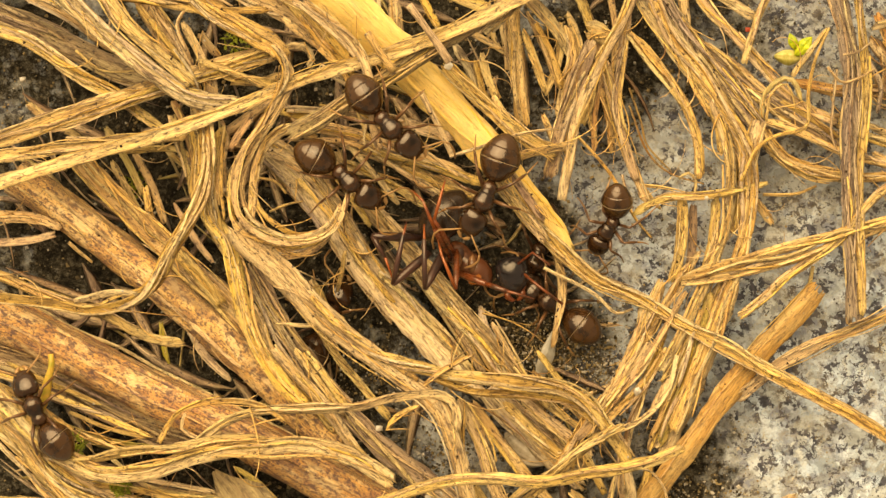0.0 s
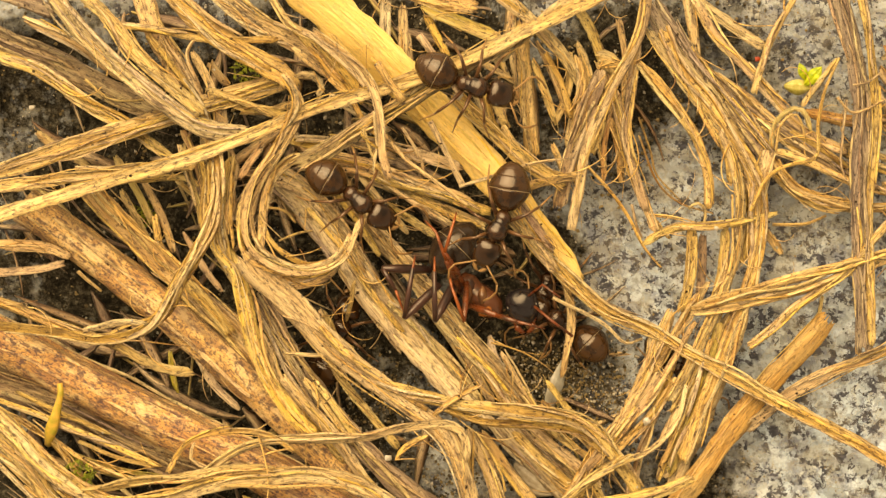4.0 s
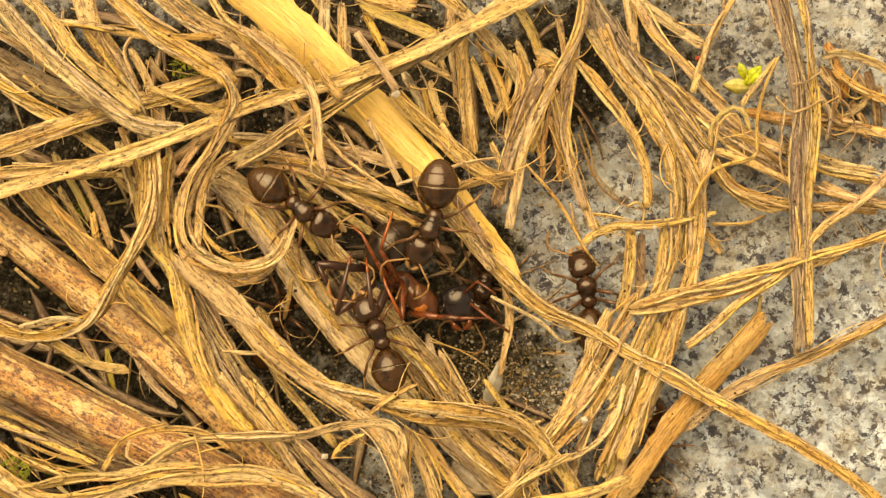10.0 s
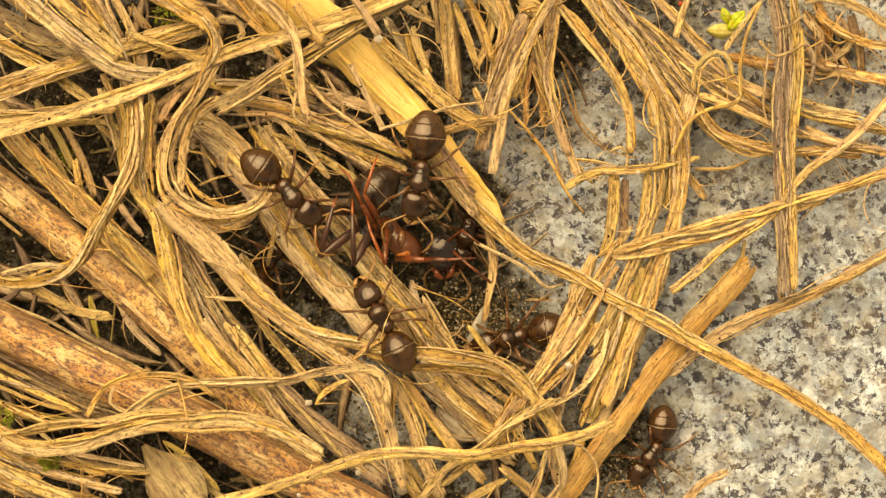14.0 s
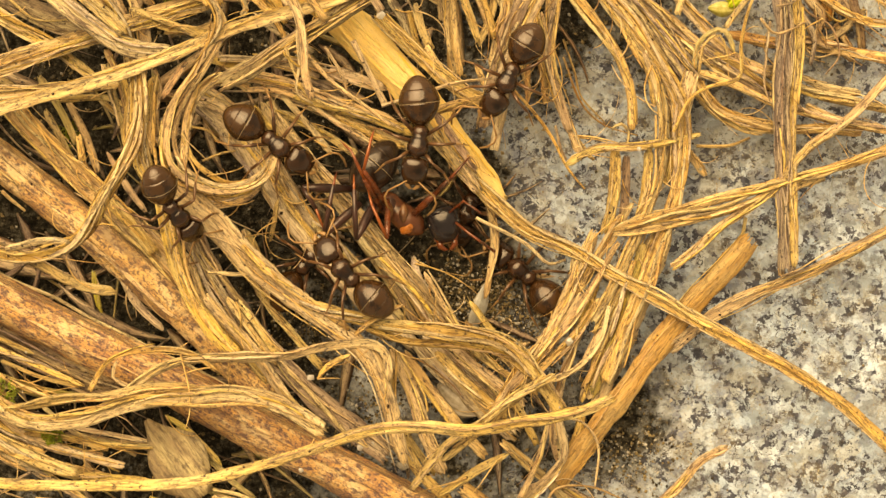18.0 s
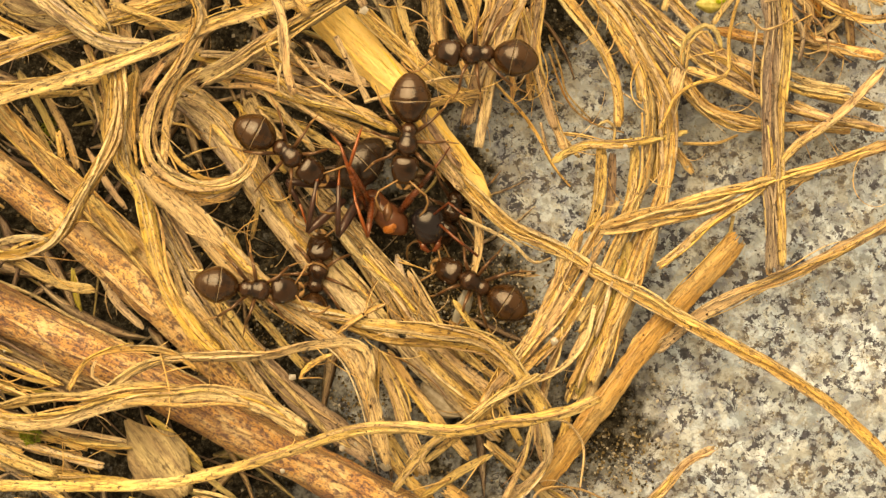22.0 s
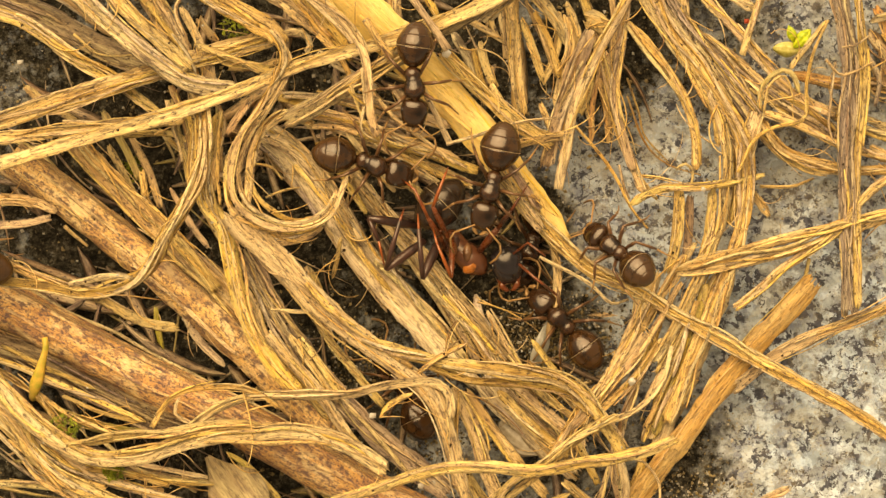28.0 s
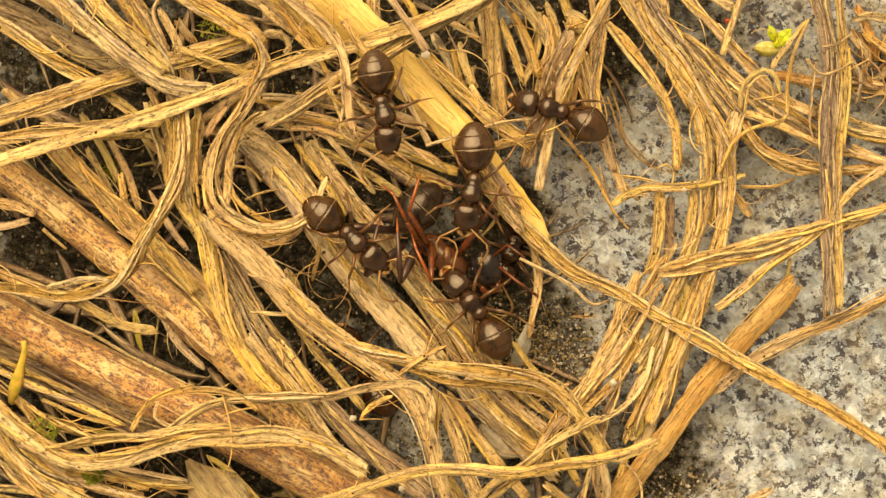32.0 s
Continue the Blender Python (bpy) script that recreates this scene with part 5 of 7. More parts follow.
straw('blade', 'tan', 0.28, [(3.28, 9.41, 1.62), (3.89, 7.85, 1.47), (4.10, 6.47, 1.38)])
straw('blade', 'fresh', 0.63, [(3.48, 8.01, 1.86), (4.08, 7.83, 1.70), (4.38, 7.45, 1.59)])
straw('blade', 'tan', 0.24, [(-0.65, 7.98, 1.92), (0.34, 7.41, 1.76), (0.93, 7.03, 1.60)])
straw('blade', 'tan', 0.28, [(-0.06, 7.21, 1.76), (0.15, 6.23, 1.68), (0.55, 5.45, 1.60)])
straw('blade', 'tan', 0.26, [(2.70, 8.23, 1.55), (2.61, 6.85, 1.49), (2.13, 5.66, 1.47)])
straw('blade', 'gold', 0.24, [(2.03, 5.06, 1.63), (2.44, 4.09, 1.37), (2.65, 3.50, 1.13)])
straw('blade', 'tan', 0.42, [(-9.64, 6.69, 2.56), (-9.45, 5.92, 2.40), (-9.42, 4.95, 2.24)])
straw('blade', 'tan', 0.28, [(-9.34, 6.78, 2.72), (-8.85, 6.30, 2.61), (-8.08, 6.22, 2.51), (-7.11, 5.98, 2.40)])
straw('blade', 'gold', 0.24, [(-10.01, 6.90, 2.88), (-9.04, 6.59, 2.77), (-8.26, 6.27, 2.67), (-7.49, 5.93, 2.56)])
straw('blade', 'brown', 0.28, [(-9.90, 7.91, 1.92), (-9.51, 7.34, 1.76), (-9.13, 7.05, 1.60)])
straw('thin', 'tan', 0.16, [(-10.18, 7.04, 3.20), (-10.58, 8.01, 3.09), (-10.31, 8.61, 2.99), (-9.83, 9.01, 2.88)])
straw('blade', 'tan', 0.24, [(-6.94, 7.34, 1.92), (-6.36, 7.43, 1.87), (-5.96, 7.06, 1.81), (-6.16, 6.67, 1.76)])
straw('blade', 'grey', 0.18, [(-6.90, 6.92, 3.84), (-6.61, 6.44, 3.81), (-6.74, 5.67, 3.78), (-7.31, 4.70, 3.75), (-7.95, 3.73, 3.72), (-8.29, 2.76, 3.69), (-8.29, 1.99, 3.67), (-7.94, 1.31, 3.64), (-7.00, 0.80, 3.61), (-6.04, 0.81, 3.58), (-5.27, 1.28, 3.55), (-4.96, 1.92, 3.52)])
straw('blade', 'tan', 0.16, [(-6.96, 5.87, 3.68), (-7.65, 4.70, 3.64), (-8.38, 3.63, 3.60), (-8.76, 2.67, 3.56), (-8.72, 1.70, 3.52), (-8.41, 1.02, 3.48), (-7.59, 0.60, 3.44), (-6.43, 0.42, 3.40), (-5.66, 0.62, 3.36)])
straw('blade', 'tan', 0.24, [(-9.51, 4.88, 3.68), (-9.46, 3.43, 3.63), (-9.57, 2.17, 3.57), (-10.11, 1.16, 3.52), (-10.69, 0.19, 3.47), (-11.15, -0.74, 3.41), (-11.85, -1.33, 3.36)])
straw('blade', 'gold', 0.18, [(-12.58, -1.72, 3.84), (-11.81, -1.29, 3.80), (-11.20, -0.32, 3.76), (-10.67, 0.62, 3.72), (-9.95, 1.55, 3.68)])
straw('blade', 'tan', 0.20, [(-8.07, 2.57, 3.52), (-7.75, 1.71, 3.48), (-7.21, 1.19, 3.44), (-6.43, 0.80, 3.40), (-5.56, 0.95, 3.36)])
straw('thin', 'green', 0.12, [(-9.26, 5.53, 2.40), (-9.18, 4.36, 2.24), (-9.42, 3.39, 2.08)])
straw('blade', 'gold', 0.24, [(-10.83, 5.04, 2.24), (-10.60, 3.97, 2.13), (-10.25, 2.79, 2.03), (-10.15, 2.01, 1.92)])
straw('blade', 'tan', 0.20, [(-10.19, 4.72, 2.88), (-10.00, 3.75, 2.77), (-10.11, 2.58, 2.67), (-10.00, 1.80, 2.56)])
straw('blade', 'tan', 0.28, [(-8.66, -0.93, 1.92), (-7.86, -2.10, 1.87), (-7.46, -3.28, 1.81), (-6.67, -4.27, 1.76)])
straw('blade', 'gold', 0.24, [(-7.75, 0.26, 2.40), (-6.87, -0.91, 2.29), (-6.08, -2.09, 2.19), (-5.49, -2.87, 2.08)])
straw('blade', 'tan', 0.20, [(-6.02, -1.29, 3.68), (-4.85, -2.44, 3.63), (-3.68, -3.30, 3.57), (-2.32, -4.17, 3.52)])
straw('blade', 'tan', 0.28, [(-5.71, -2.69, 1.60), (-4.51, -4.26, 1.52), (-3.32, -5.64, 1.44)])
straw('blade', 'gold', 0.24, [(-6.64, -3.06, 2.56), (-5.66, -4.43, 2.40), (-4.88, -5.51, 2.24)])
straw('blade', 'grey', 0.28, [(-3.75, -0.50, 1.60), (-2.56, -1.48, 1.55), (-1.56, -2.66, 1.49), (-0.37, -4.03, 1.44)])
straw('blade', 'gold', 0.28, [(-1.18, -1.67, 1.60), (-0.38, -2.85, 1.44), (0.62, -4.43, 1.28)])
straw('blade', 'tan', 0.28, [(1.61, -4.03, 1.23), (3.01, -5.21, 1.10), (4.22, -6.60, 1.00)])
straw('blade', 'gold', 0.24, [(1.79, -3.22, 1.81), (2.69, -4.40, 1.55), (3.40, -5.00, 1.33)])
straw('blade', 'tan', 0.28, [(2.99, -6.36, 1.79), (3.60, -7.16, 1.57), (4.21, -8.35, 1.37)])
straw('blade', 'gold', 0.24, [(4.15, -4.77, 2.00), (3.57, -5.56, 2.02), (2.69, -6.94, 2.07), (2.21, -7.73, 2.05)])
straw('blade', 'tan', 0.28, [(5.79, -6.96, 1.29), (5.60, -7.96, 1.20), (5.02, -8.96, 1.16)])
straw('blade', 'tan', 0.28, [(6.32, -2.40, 1.68), (5.74, -3.98, 1.67), (5.06, -5.17, 1.73)])
straw('blade', 'gold', 0.24, [(7.20, -2.39, 1.78), (6.52, -3.98, 1.73), (5.75, -5.56, 1.72)])
straw('blade', 'gold', 0.20, [(7.58, -1.80, 1.89), (7.00, -3.57, 1.85), (6.23, -5.35, 1.82), (5.75, -6.34, 1.83)])
straw('blade', 'tan', 0.20, [(8.84, -0.61, 1.99), (8.27, -2.38, 1.93), (7.60, -3.96, 1.85), (7.02, -5.55, 1.78)])
straw('blade', 'grey', 0.24, [(6.03, 8.81, 1.89), (7.13, 7.25, 1.82), (8.23, 5.89, 1.75), (8.83, 4.91, 1.68)])
straw('blade', 'tan', 0.24, [(6.83, 8.43, 1.78), (8.06, 6.77, 1.72), (9.03, 5.50, 1.65), (9.73, 4.72, 1.58)])
straw('blade', 'tan', 0.20, [(6.42, 7.63, 1.99), (7.42, 5.87, 1.93), (8.07, 4.70, 1.85), (8.28, 3.52, 1.78)])
straw('blade', 'tan', 0.24, [(7.94, 5.30, 1.68), (8.85, 3.73, 1.61), (8.96, 2.15, 1.54), (8.68, 0.77, 1.47)])
straw('blade', 'tan', 0.20, [(8.45, 6.30, 1.47), (9.64, 5.42, 1.40), (10.84, 4.64, 1.33), (12.04, 4.06, 1.26)])
straw('blade', 'tan', 0.24, [(4.37, 9.42, 1.60), (4.64, 7.85, 1.44), (4.54, 6.48, 1.33)])
straw('blade', 'tan', 0.24, [(2.91, 6.05, 1.67), (2.73, 4.67, 1.55), (2.94, 3.50, 1.39)])
straw('blade', 'tan', 0.24, [(1.80, 8.19, 1.96), (2.40, 7.02, 1.80), (2.71, 5.85, 1.69)])
straw('blade', 'grey', 0.28, [(-5.76, 6.76, 1.92), (-4.58, 5.99, 1.76), (-3.59, 5.42, 1.60)])
straw('blade', 'gold', 0.20, [(-5.73, 7.30, 2.72), (-4.95, 6.53, 2.61), (-4.36, 5.56, 2.51), (-3.77, 5.18, 2.40)])
straw('thin', 'gold', 0.14, [(-3.17, 5.52, 3.52), (-2.58, 4.56, 3.36), (-2.38, 3.79, 3.20)])
straw('blade', 'gold', 0.24, [(-7.51, 5.27, 2.08), (-6.53, 4.98, 2.00), (-5.55, 4.89, 1.92)])
straw('blade', 'tan', 0.24, [(-2.98, 3.24, 1.92), (-1.80, 2.66, 1.92), (-0.42, 2.08, 1.92)])
straw('blade', 'brown', 0.28, [(-16.04, 5.53, 1.44), (-15.06, 4.75, 1.36), (-14.08, 4.27, 1.28)])
straw('blade', 'gold', 0.24, [(-8.90, 6.15, 1.92), (-7.92, 6.16, 1.84), (-6.95, 6.47, 1.76)])
straw('blade', 'tan', 0.28, [(-13.07, 3.48, 1.44), (-12.27, 2.01, 1.36), (-11.68, 0.63, 1.28)])
straw('blade', 'gold', 0.24, [(-10.87, 2.01, 1.60), (-10.08, 0.64, 1.52), (-9.48, -0.15, 1.44)])
straw('blade', 'mottle', 0.28, [(-10.44, -2.13, 1.60), (-9.86, -3.31, 1.44), (-8.87, -4.30, 1.28)])
straw('blade', 'green', 0.20, [(-11.29, -2.13, 2.08), (-11.20, -3.11, 1.92), (-11.01, -3.70, 1.76)])
straw('blade', 'tan', 0.24, [(-16.73, -5.33, 1.60), (-15.56, -5.92, 1.52), (-14.18, -6.31, 1.44)])
straw('blade', 'gold', 0.20, [(-11.73, -6.64, 2.24), (-10.17, -6.43, 2.16), (-8.80, -6.04, 2.08)])
straw('blade', 'tan', 0.24, [(-11.59, -8.05, 1.60), (-10.01, -8.25, 1.52), (-8.44, -8.14, 1.44)])
straw('blade', 'rot', 0.20, [(-12.38, -7.86, 1.60), (-10.80, -8.15, 1.52), (-9.82, -8.65, 1.44)])
straw('blade', 'gold', 0.28, [(-16.20, -6.65, 2.56), (-14.83, -7.62, 2.45), (-13.28, -8.21, 2.35), (-11.52, -8.60, 2.24)])
straw('blade', 'gold', 0.24, [(-17.33, -5.27, 2.88), (-15.97, -6.63, 2.77), (-15.00, -7.81, 2.67), (-13.64, -8.39, 2.56)])
straw('blade', 'tan', 0.20, [(-13.63, -7.79, 2.72), (-12.08, -7.99, 2.56), (-10.72, -8.38, 2.40)])
straw('thin', 'gold', 0.12, [(9.78, 4.69, 2.42), (9.93, 5.57, 2.42), (10.42, 5.98, 2.42), (10.67, 5.67, 2.42), (10.82, 4.99, 2.42)])
straw('blade', 'gold', 0.24, [(-11.99, 8.81, 2.72), (-11.01, 7.56, 2.67), (-10.22, 6.49, 2.61), (-9.91, 5.79, 2.56)])
straw('blade', 'tan', 0.28, [(-10.49, 8.26, 2.40), (-9.96, 7.30, 2.29), (-9.57, 6.33, 2.19), (-9.44, 5.45, 2.08)])
straw('blade', 'tan', 0.20, [(-9.83, 6.81, 2.24), (-9.63, 5.74, 2.08), (-9.52, 4.96, 1.92)])
straw('blade', 'brown', 0.26, [(-10.82, 5.52, 2.40), (-10.43, 4.70, 2.35), (-10.13, 3.57, 2.29), (-9.91, 2.50, 2.24)])
straw('blade', 'tan', 0.24, [(-12.51, 3.76, 2.08), (-10.85, 3.85, 2.00), (-10.02, 3.47, 1.92)])
straw('thin', 'gold', 0.16, [(-10.89, 3.62, 1.92), (-9.97, 2.88, 1.76)])
straw('thin', 'tan', 0.12, [(-14.24, 7.30, 1.76), (-13.34, 6.60, 1.68), (-11.99, 6.60, 1.60)])
straw('blade', 'tan', 0.18, [(-9.14, 4.84, 2.56), (-8.93, 4.26, 2.45), (-9.05, 3.34, 2.35), (-8.99, 2.50, 2.24)])
straw('blade', 'tan', 0.28, [(-6.17, 8.66, 2.72), (-5.15, 7.50, 2.64), (-4.40, 6.50, 2.56)])
straw('blade', 'gold', 0.22, [(-5.73, 8.83, 3.04), (-4.56, 7.53, 2.88), (-4.07, 6.92, 2.72)])
straw('blade', 'tan', 0.28, [(-7.03, 8.40, 2.24), (-5.95, 7.54, 2.08), (-5.13, 7.00, 1.92)])
straw('blade', 'grey', 0.28, [(-3.03, 8.98, 1.44), (-2.90, 7.81, 1.36), (-2.59, 7.38, 1.28)])
straw('blade', 'tan', 0.24, [(-0.29, 6.92, 1.60), (-0.04, 5.84, 1.52), (0.40, 5.22, 1.44)])
straw('blade', 'grey', 0.32, [(-1.04, 7.51, 1.60), (-0.44, 6.43, 1.44), (-0.20, 5.56, 1.28)])
straw('blade', 'tan', 0.20, [(0.13, 8.98, 1.76), (0.33, 7.81, 1.68), (0.66, 7.14, 1.60)])
straw('blade', 'gold', 0.16, [(0.52, 8.59, 1.76), (0.73, 7.41, 1.68), (0.82, 6.53, 1.60)])
straw('blade', 'tan', 0.32, [(1.80, 8.88, 1.96), (2.60, 7.78, 1.71)])
straw('blade', 'tan', 0.28, [(2.88, 8.10, 1.95), (3.09, 7.03, 1.78), (2.75, 5.85, 1.69), (2.61, 4.77, 1.56)])
straw('blade', 'gold', 0.20, [(3.30, 7.54, 1.61), (3.52, 6.66, 1.52), (3.31, 5.77, 1.48)])
straw('blade', 'tan', 0.16, [(1.51, 8.60, 1.70), (2.12, 7.24, 1.48), (2.63, 5.87, 1.28)])
straw('blade', 'tan', 0.20, [(0.29, 5.62, 2.72), (0.93, 4.66, 2.56), (1.69, 3.89, 2.28)])
straw('blade', 'grey', 0.24, [(-5.74, 5.27, 2.24), (-4.17, 5.09, 2.19), (-2.99, 4.69, 2.13), (-1.77, 4.27, 2.08)])
straw('blade', 'gold', 0.20, [(-6.11, 4.09, 2.40), (-4.94, 4.08, 2.32), (-3.76, 3.70, 2.24)])
straw('blade', 'tan', 0.26, [(3.45, 7.43, 1.73), (3.82, 6.46, 1.59), (3.71, 5.28, 1.52), (3.44, 4.58, 1.46)])
straw('blade', 'red', 0.26, [(4.11, 5.92, 1.38), (4.42, 4.70, 1.22), (4.49, 3.62, 1.09)])
straw('thin', 'brown', 0.10, [(5.14, 5.96, 0.69), (5.55, 4.74, 0.62), (5.79, 3.90, 0.57), (6.64, 2.99, 0.53)])
straw('blade', 'pale', 0.26, [(5.98, 8.41, 2.00), (6.47, 7.40, 1.94), (7.15, 6.42, 1.89)])
straw('blade', 'pale', 0.22, [(7.88, 5.47, 2.10), (8.29, 4.30, 2.03), (8.54, 2.73, 1.96), (8.44, 1.75, 1.89)])
straw('blade', 'tan', 0.22, [(8.62, 4.43, 1.89), (9.02, 3.49, 1.84), (9.11, 2.54, 1.78)])
straw('blade', 'tan', 0.20, [(8.19, 4.94, 1.78), (8.64, 3.72, 1.73), (8.77, 2.54, 1.68)])
straw('blade', 'tan', 0.20, [(8.98, 5.50, 1.68), (9.67, 4.76, 1.58)])
straw('blade', 'tan', 0.24, [(7.66, 7.52, 1.37), (8.85, 6.66, 1.34), (10.24, 5.53, 1.31), (11.64, 4.91, 1.29), (12.55, 4.88, 1.26)])
straw('blade', 'gold', 0.20, [(10.39, 5.44, 1.47), (11.62, 4.70, 1.42), (12.46, 4.12, 1.37)])
straw('blade', 'tan', 0.20, [(10.20, 3.98, 1.47), (10.88, 3.24, 1.44), (12.07, 2.73, 1.40), (13.03, 2.66, 1.37)])
straw('blade', 'tan', 0.28, [(13.42, 4.64, 1.26), (14.22, 4.26, 1.21), (15.62, 3.99, 1.16)])
straw('blade', 'tan', 0.24, [(13.59, 3.62, 1.26), (14.83, 3.07, 1.21), (16.42, 2.81, 1.16)])
straw('thin', 'gold', 0.12, [(4.81, 2.87, 1.65), (5.00, 2.13, 1.51), (5.21, 1.70, 1.36)])
straw('blade', 'tan', 0.16, [(5.32, 2.76, 1.35), (5.93, 1.94, 1.22), (6.21, 1.67, 1.16)])
straw('blade', 'tan', 0.28, [(7.52, 0.21, 1.68), (6.90, -0.82, 1.65), (6.12, -2.05, 1.61), (5.54, -3.00, 1.65)])
straw('blade', 'gold', 0.26, [(7.12, -0.19, 1.78), (6.31, -1.61, 1.73), (5.49, -3.15, 1.77)])
straw('blade', 'tan', 0.20, [(4.09, -0.72, 1.89), (4.93, -1.23, 1.63), (6.02, -1.86, 1.37)])
straw('blade', 'tan', 0.26, [(5.75, -2.95, 1.94), (4.93, -3.97, 2.06), (4.15, -4.96, 2.17), (3.56, -5.66, 2.24)])
straw('blade', 'gold', 0.24, [(6.36, -3.15, 1.78), (5.53, -4.37, 1.87), (4.70, -5.20, 2.02), (3.88, -5.98, 2.18)])
straw('blade', 'gold', 0.30, [(6.96, -3.15, 1.68), (6.57, -4.18, 1.61), (6.35, -5.56, 1.54), (5.93, -6.46, 1.48)])
straw('blade', 'tan', 0.28, [(7.56, -3.15, 1.58), (7.25, -4.37, 1.52), (6.95, -5.29, 1.47)])
straw('thin', 'gold', 0.12, [(5.56, -4.13, 1.97), (5.46, -5.16, 1.88), (4.96, -6.38, 1.86)])
straw('blade', 'tan', 0.26, [(4.78, -6.32, 1.54), (4.71, -7.75, 1.49), (4.92, -8.94, 1.40)])
straw('blade', 'tan', 0.30, [(-6.89, -3.97, 2.24), (-6.06, -5.03, 2.08), (-5.20, -6.12, 1.92)])
straw('blade', 'tan', 0.28, [(-6.26, -3.18, 2.40), (-5.47, -4.24, 2.24), (-4.80, -5.30, 2.08)])
straw('blade', 'mottle', 0.28, [(-4.89, -5.23, 1.92), (-4.10, -6.06, 1.76), (-3.39, -7.11, 1.60)])
straw('blade', 'tan', 0.26, [(1.01, -4.75, 2.08), (2.20, -5.78, 1.76), (3.09, -6.85, 1.51)])
straw('blade', 'gold', 0.24, [(1.35, -4.35, 2.18), (2.79, -5.57, 1.82), (3.87, -6.45, 1.54)])
straw('blade', 'tan', 0.24, [(-0.54, -7.73, 1.76), (0.10, -8.66, 1.68), (0.65, -9.35, 1.60)])
straw('blade', 'tan', 0.28, [(-6.11, -0.68, 1.60), (-5.72, -1.35, 1.52), (-5.48, -2.19, 1.44)])
straw('blade', 'gold', 0.18, [(-17.50, -5.07, 3.04), (-15.75, -6.72, 2.93), (-14.40, -7.89, 2.83), (-12.84, -8.47, 2.72)])
straw('blade', 'tan', 0.16, [(-17.53, -5.37, 2.88), (-15.97, -6.87, 2.77), (-14.61, -8.12, 2.67), (-13.05, -8.78, 2.56)])
straw('blade', 'gold', 0.18, [(-17.55, -5.67, 2.72), (-16.19, -7.04, 2.61), (-15.02, -8.21, 2.51), (-13.46, -8.99, 2.40)])
straw('blade', 'gold', 0.18, [(-17.29, -4.71, 3.20), (-15.74, -6.13, 3.09), (-14.38, -7.10, 2.99), (-13.22, -7.62, 2.88)])
straw('blade', 'tan', 0.16, [(-16.00, -6.26, 2.56), (-14.44, -7.46, 2.45), (-12.69, -8.20, 2.35), (-10.93, -8.59, 2.24)])
straw('blade', 'gold', 0.14, [(-14.84, -7.24, 2.40), (-13.28, -8.01, 2.35), (-11.71, -8.44, 2.29), (-10.34, -9.18, 2.24)])
straw('blade', 'green', 0.16, [(-13.12, -6.85, 2.08), (-11.93, -7.83, 2.08), (-10.56, -8.21, 2.08), (-9.18, -8.32, 2.08)])
straw('blade', 'gold', 0.16, [(-12.15, -7.64, 1.92), (-10.77, -7.87, 1.92), (-9.39, -8.13, 1.92)])
straw('blade', 'tan', 0.14, [(-15.49, -5.10, 2.08), (-14.12, -6.08, 2.00), (-12.75, -6.62, 1.92)])
straw('blade', 'tan', 0.16, [(-16.66, -3.53, 2.24), (-15.10, -4.31, 2.08), (-13.35, -5.09, 1.92)])
straw('blade', 'gold', 0.14, [(-14.54, -5.31, 1.76), (-13.16, -5.89, 1.76), (-11.78, -6.23, 1.76)])
straw('blade', 'grey', 0.32, [(-6.93, 2.63, 1.60), (-5.74, 1.26, 1.55), (-4.54, -0.51, 1.49), (-3.15, -2.28, 1.44)])
straw('blade', 'tan', 0.20, [(-6.52, 2.82, 1.92), (-5.43, 1.55, 1.87), (-4.34, -0.11, 1.81), (-3.15, -1.58, 1.76)])
straw('blade', 'grey', 0.18, [(-4.94, 0.87, 1.76), (-3.94, -0.70, 1.71), (-2.55, -2.47, 1.65), (-1.16, -4.03, 1.60)])
straw('blade', 'tan', 0.20, [(-5.74, 3.61, 1.92), (-4.74, 2.25, 1.92), (-3.95, 1.07, 1.92)])
straw('blade', 'tan', 0.24, [(-4.75, 4.01, 2.08), (-3.76, 2.84, 2.00), (-2.97, 1.86, 1.92)])
straw('blade', 'tan', 0.18, [(-3.76, 3.62, 2.24), (-2.58, 2.84, 2.16), (-1.40, 2.17, 2.08)])
straw('blade', 'mottle', 0.39, [(0.19, 2.87, 3.20), (0.97, 1.97, 3.20), (1.72, 1.06, 3.03), (2.16, 0.48, 2.94)])
straw('blade', 'dusk', 0.28, [(0.61, 3.26, 3.36), (1.36, 2.22, 3.19), (2.07, 1.26, 2.96)])
straw('blade', 'tan', 0.18, [(-0.05, 3.37, 3.52), (0.77, 2.29, 3.44), (1.52, 1.29, 3.23)])
straw('blade', 'dusk', 0.16, [(13.45, 6.81, 1.68), (13.88, 5.94, 1.58), (13.75, 4.95, 1.47)])
straw('thin', 'brown', 0.10, [(13.16, 7.51, 1.58), (13.67, 6.83, 1.50), (14.48, 6.34, 1.42), (14.79, 5.36, 1.34), (14.31, 4.67, 1.26)])
straw('thin', 'brown', 0.10, [(13.39, 5.74, 1.47), (13.99, 5.26, 1.40), (14.79, 5.40, 1.33), (15.60, 4.98, 1.26)])
straw('blade', 'dusk', 0.20, [(-7.90, 3.60, 1.92), (-7.15, 2.98, 1.87), (-6.36, 2.00, 1.81), (-5.43, 0.63, 1.76)])
straw('thin', 'gold', 0.12, [(-7.86, 2.80, 2.56), (-7.28, 2.69, 2.40), (-6.89, 2.26, 2.24)])
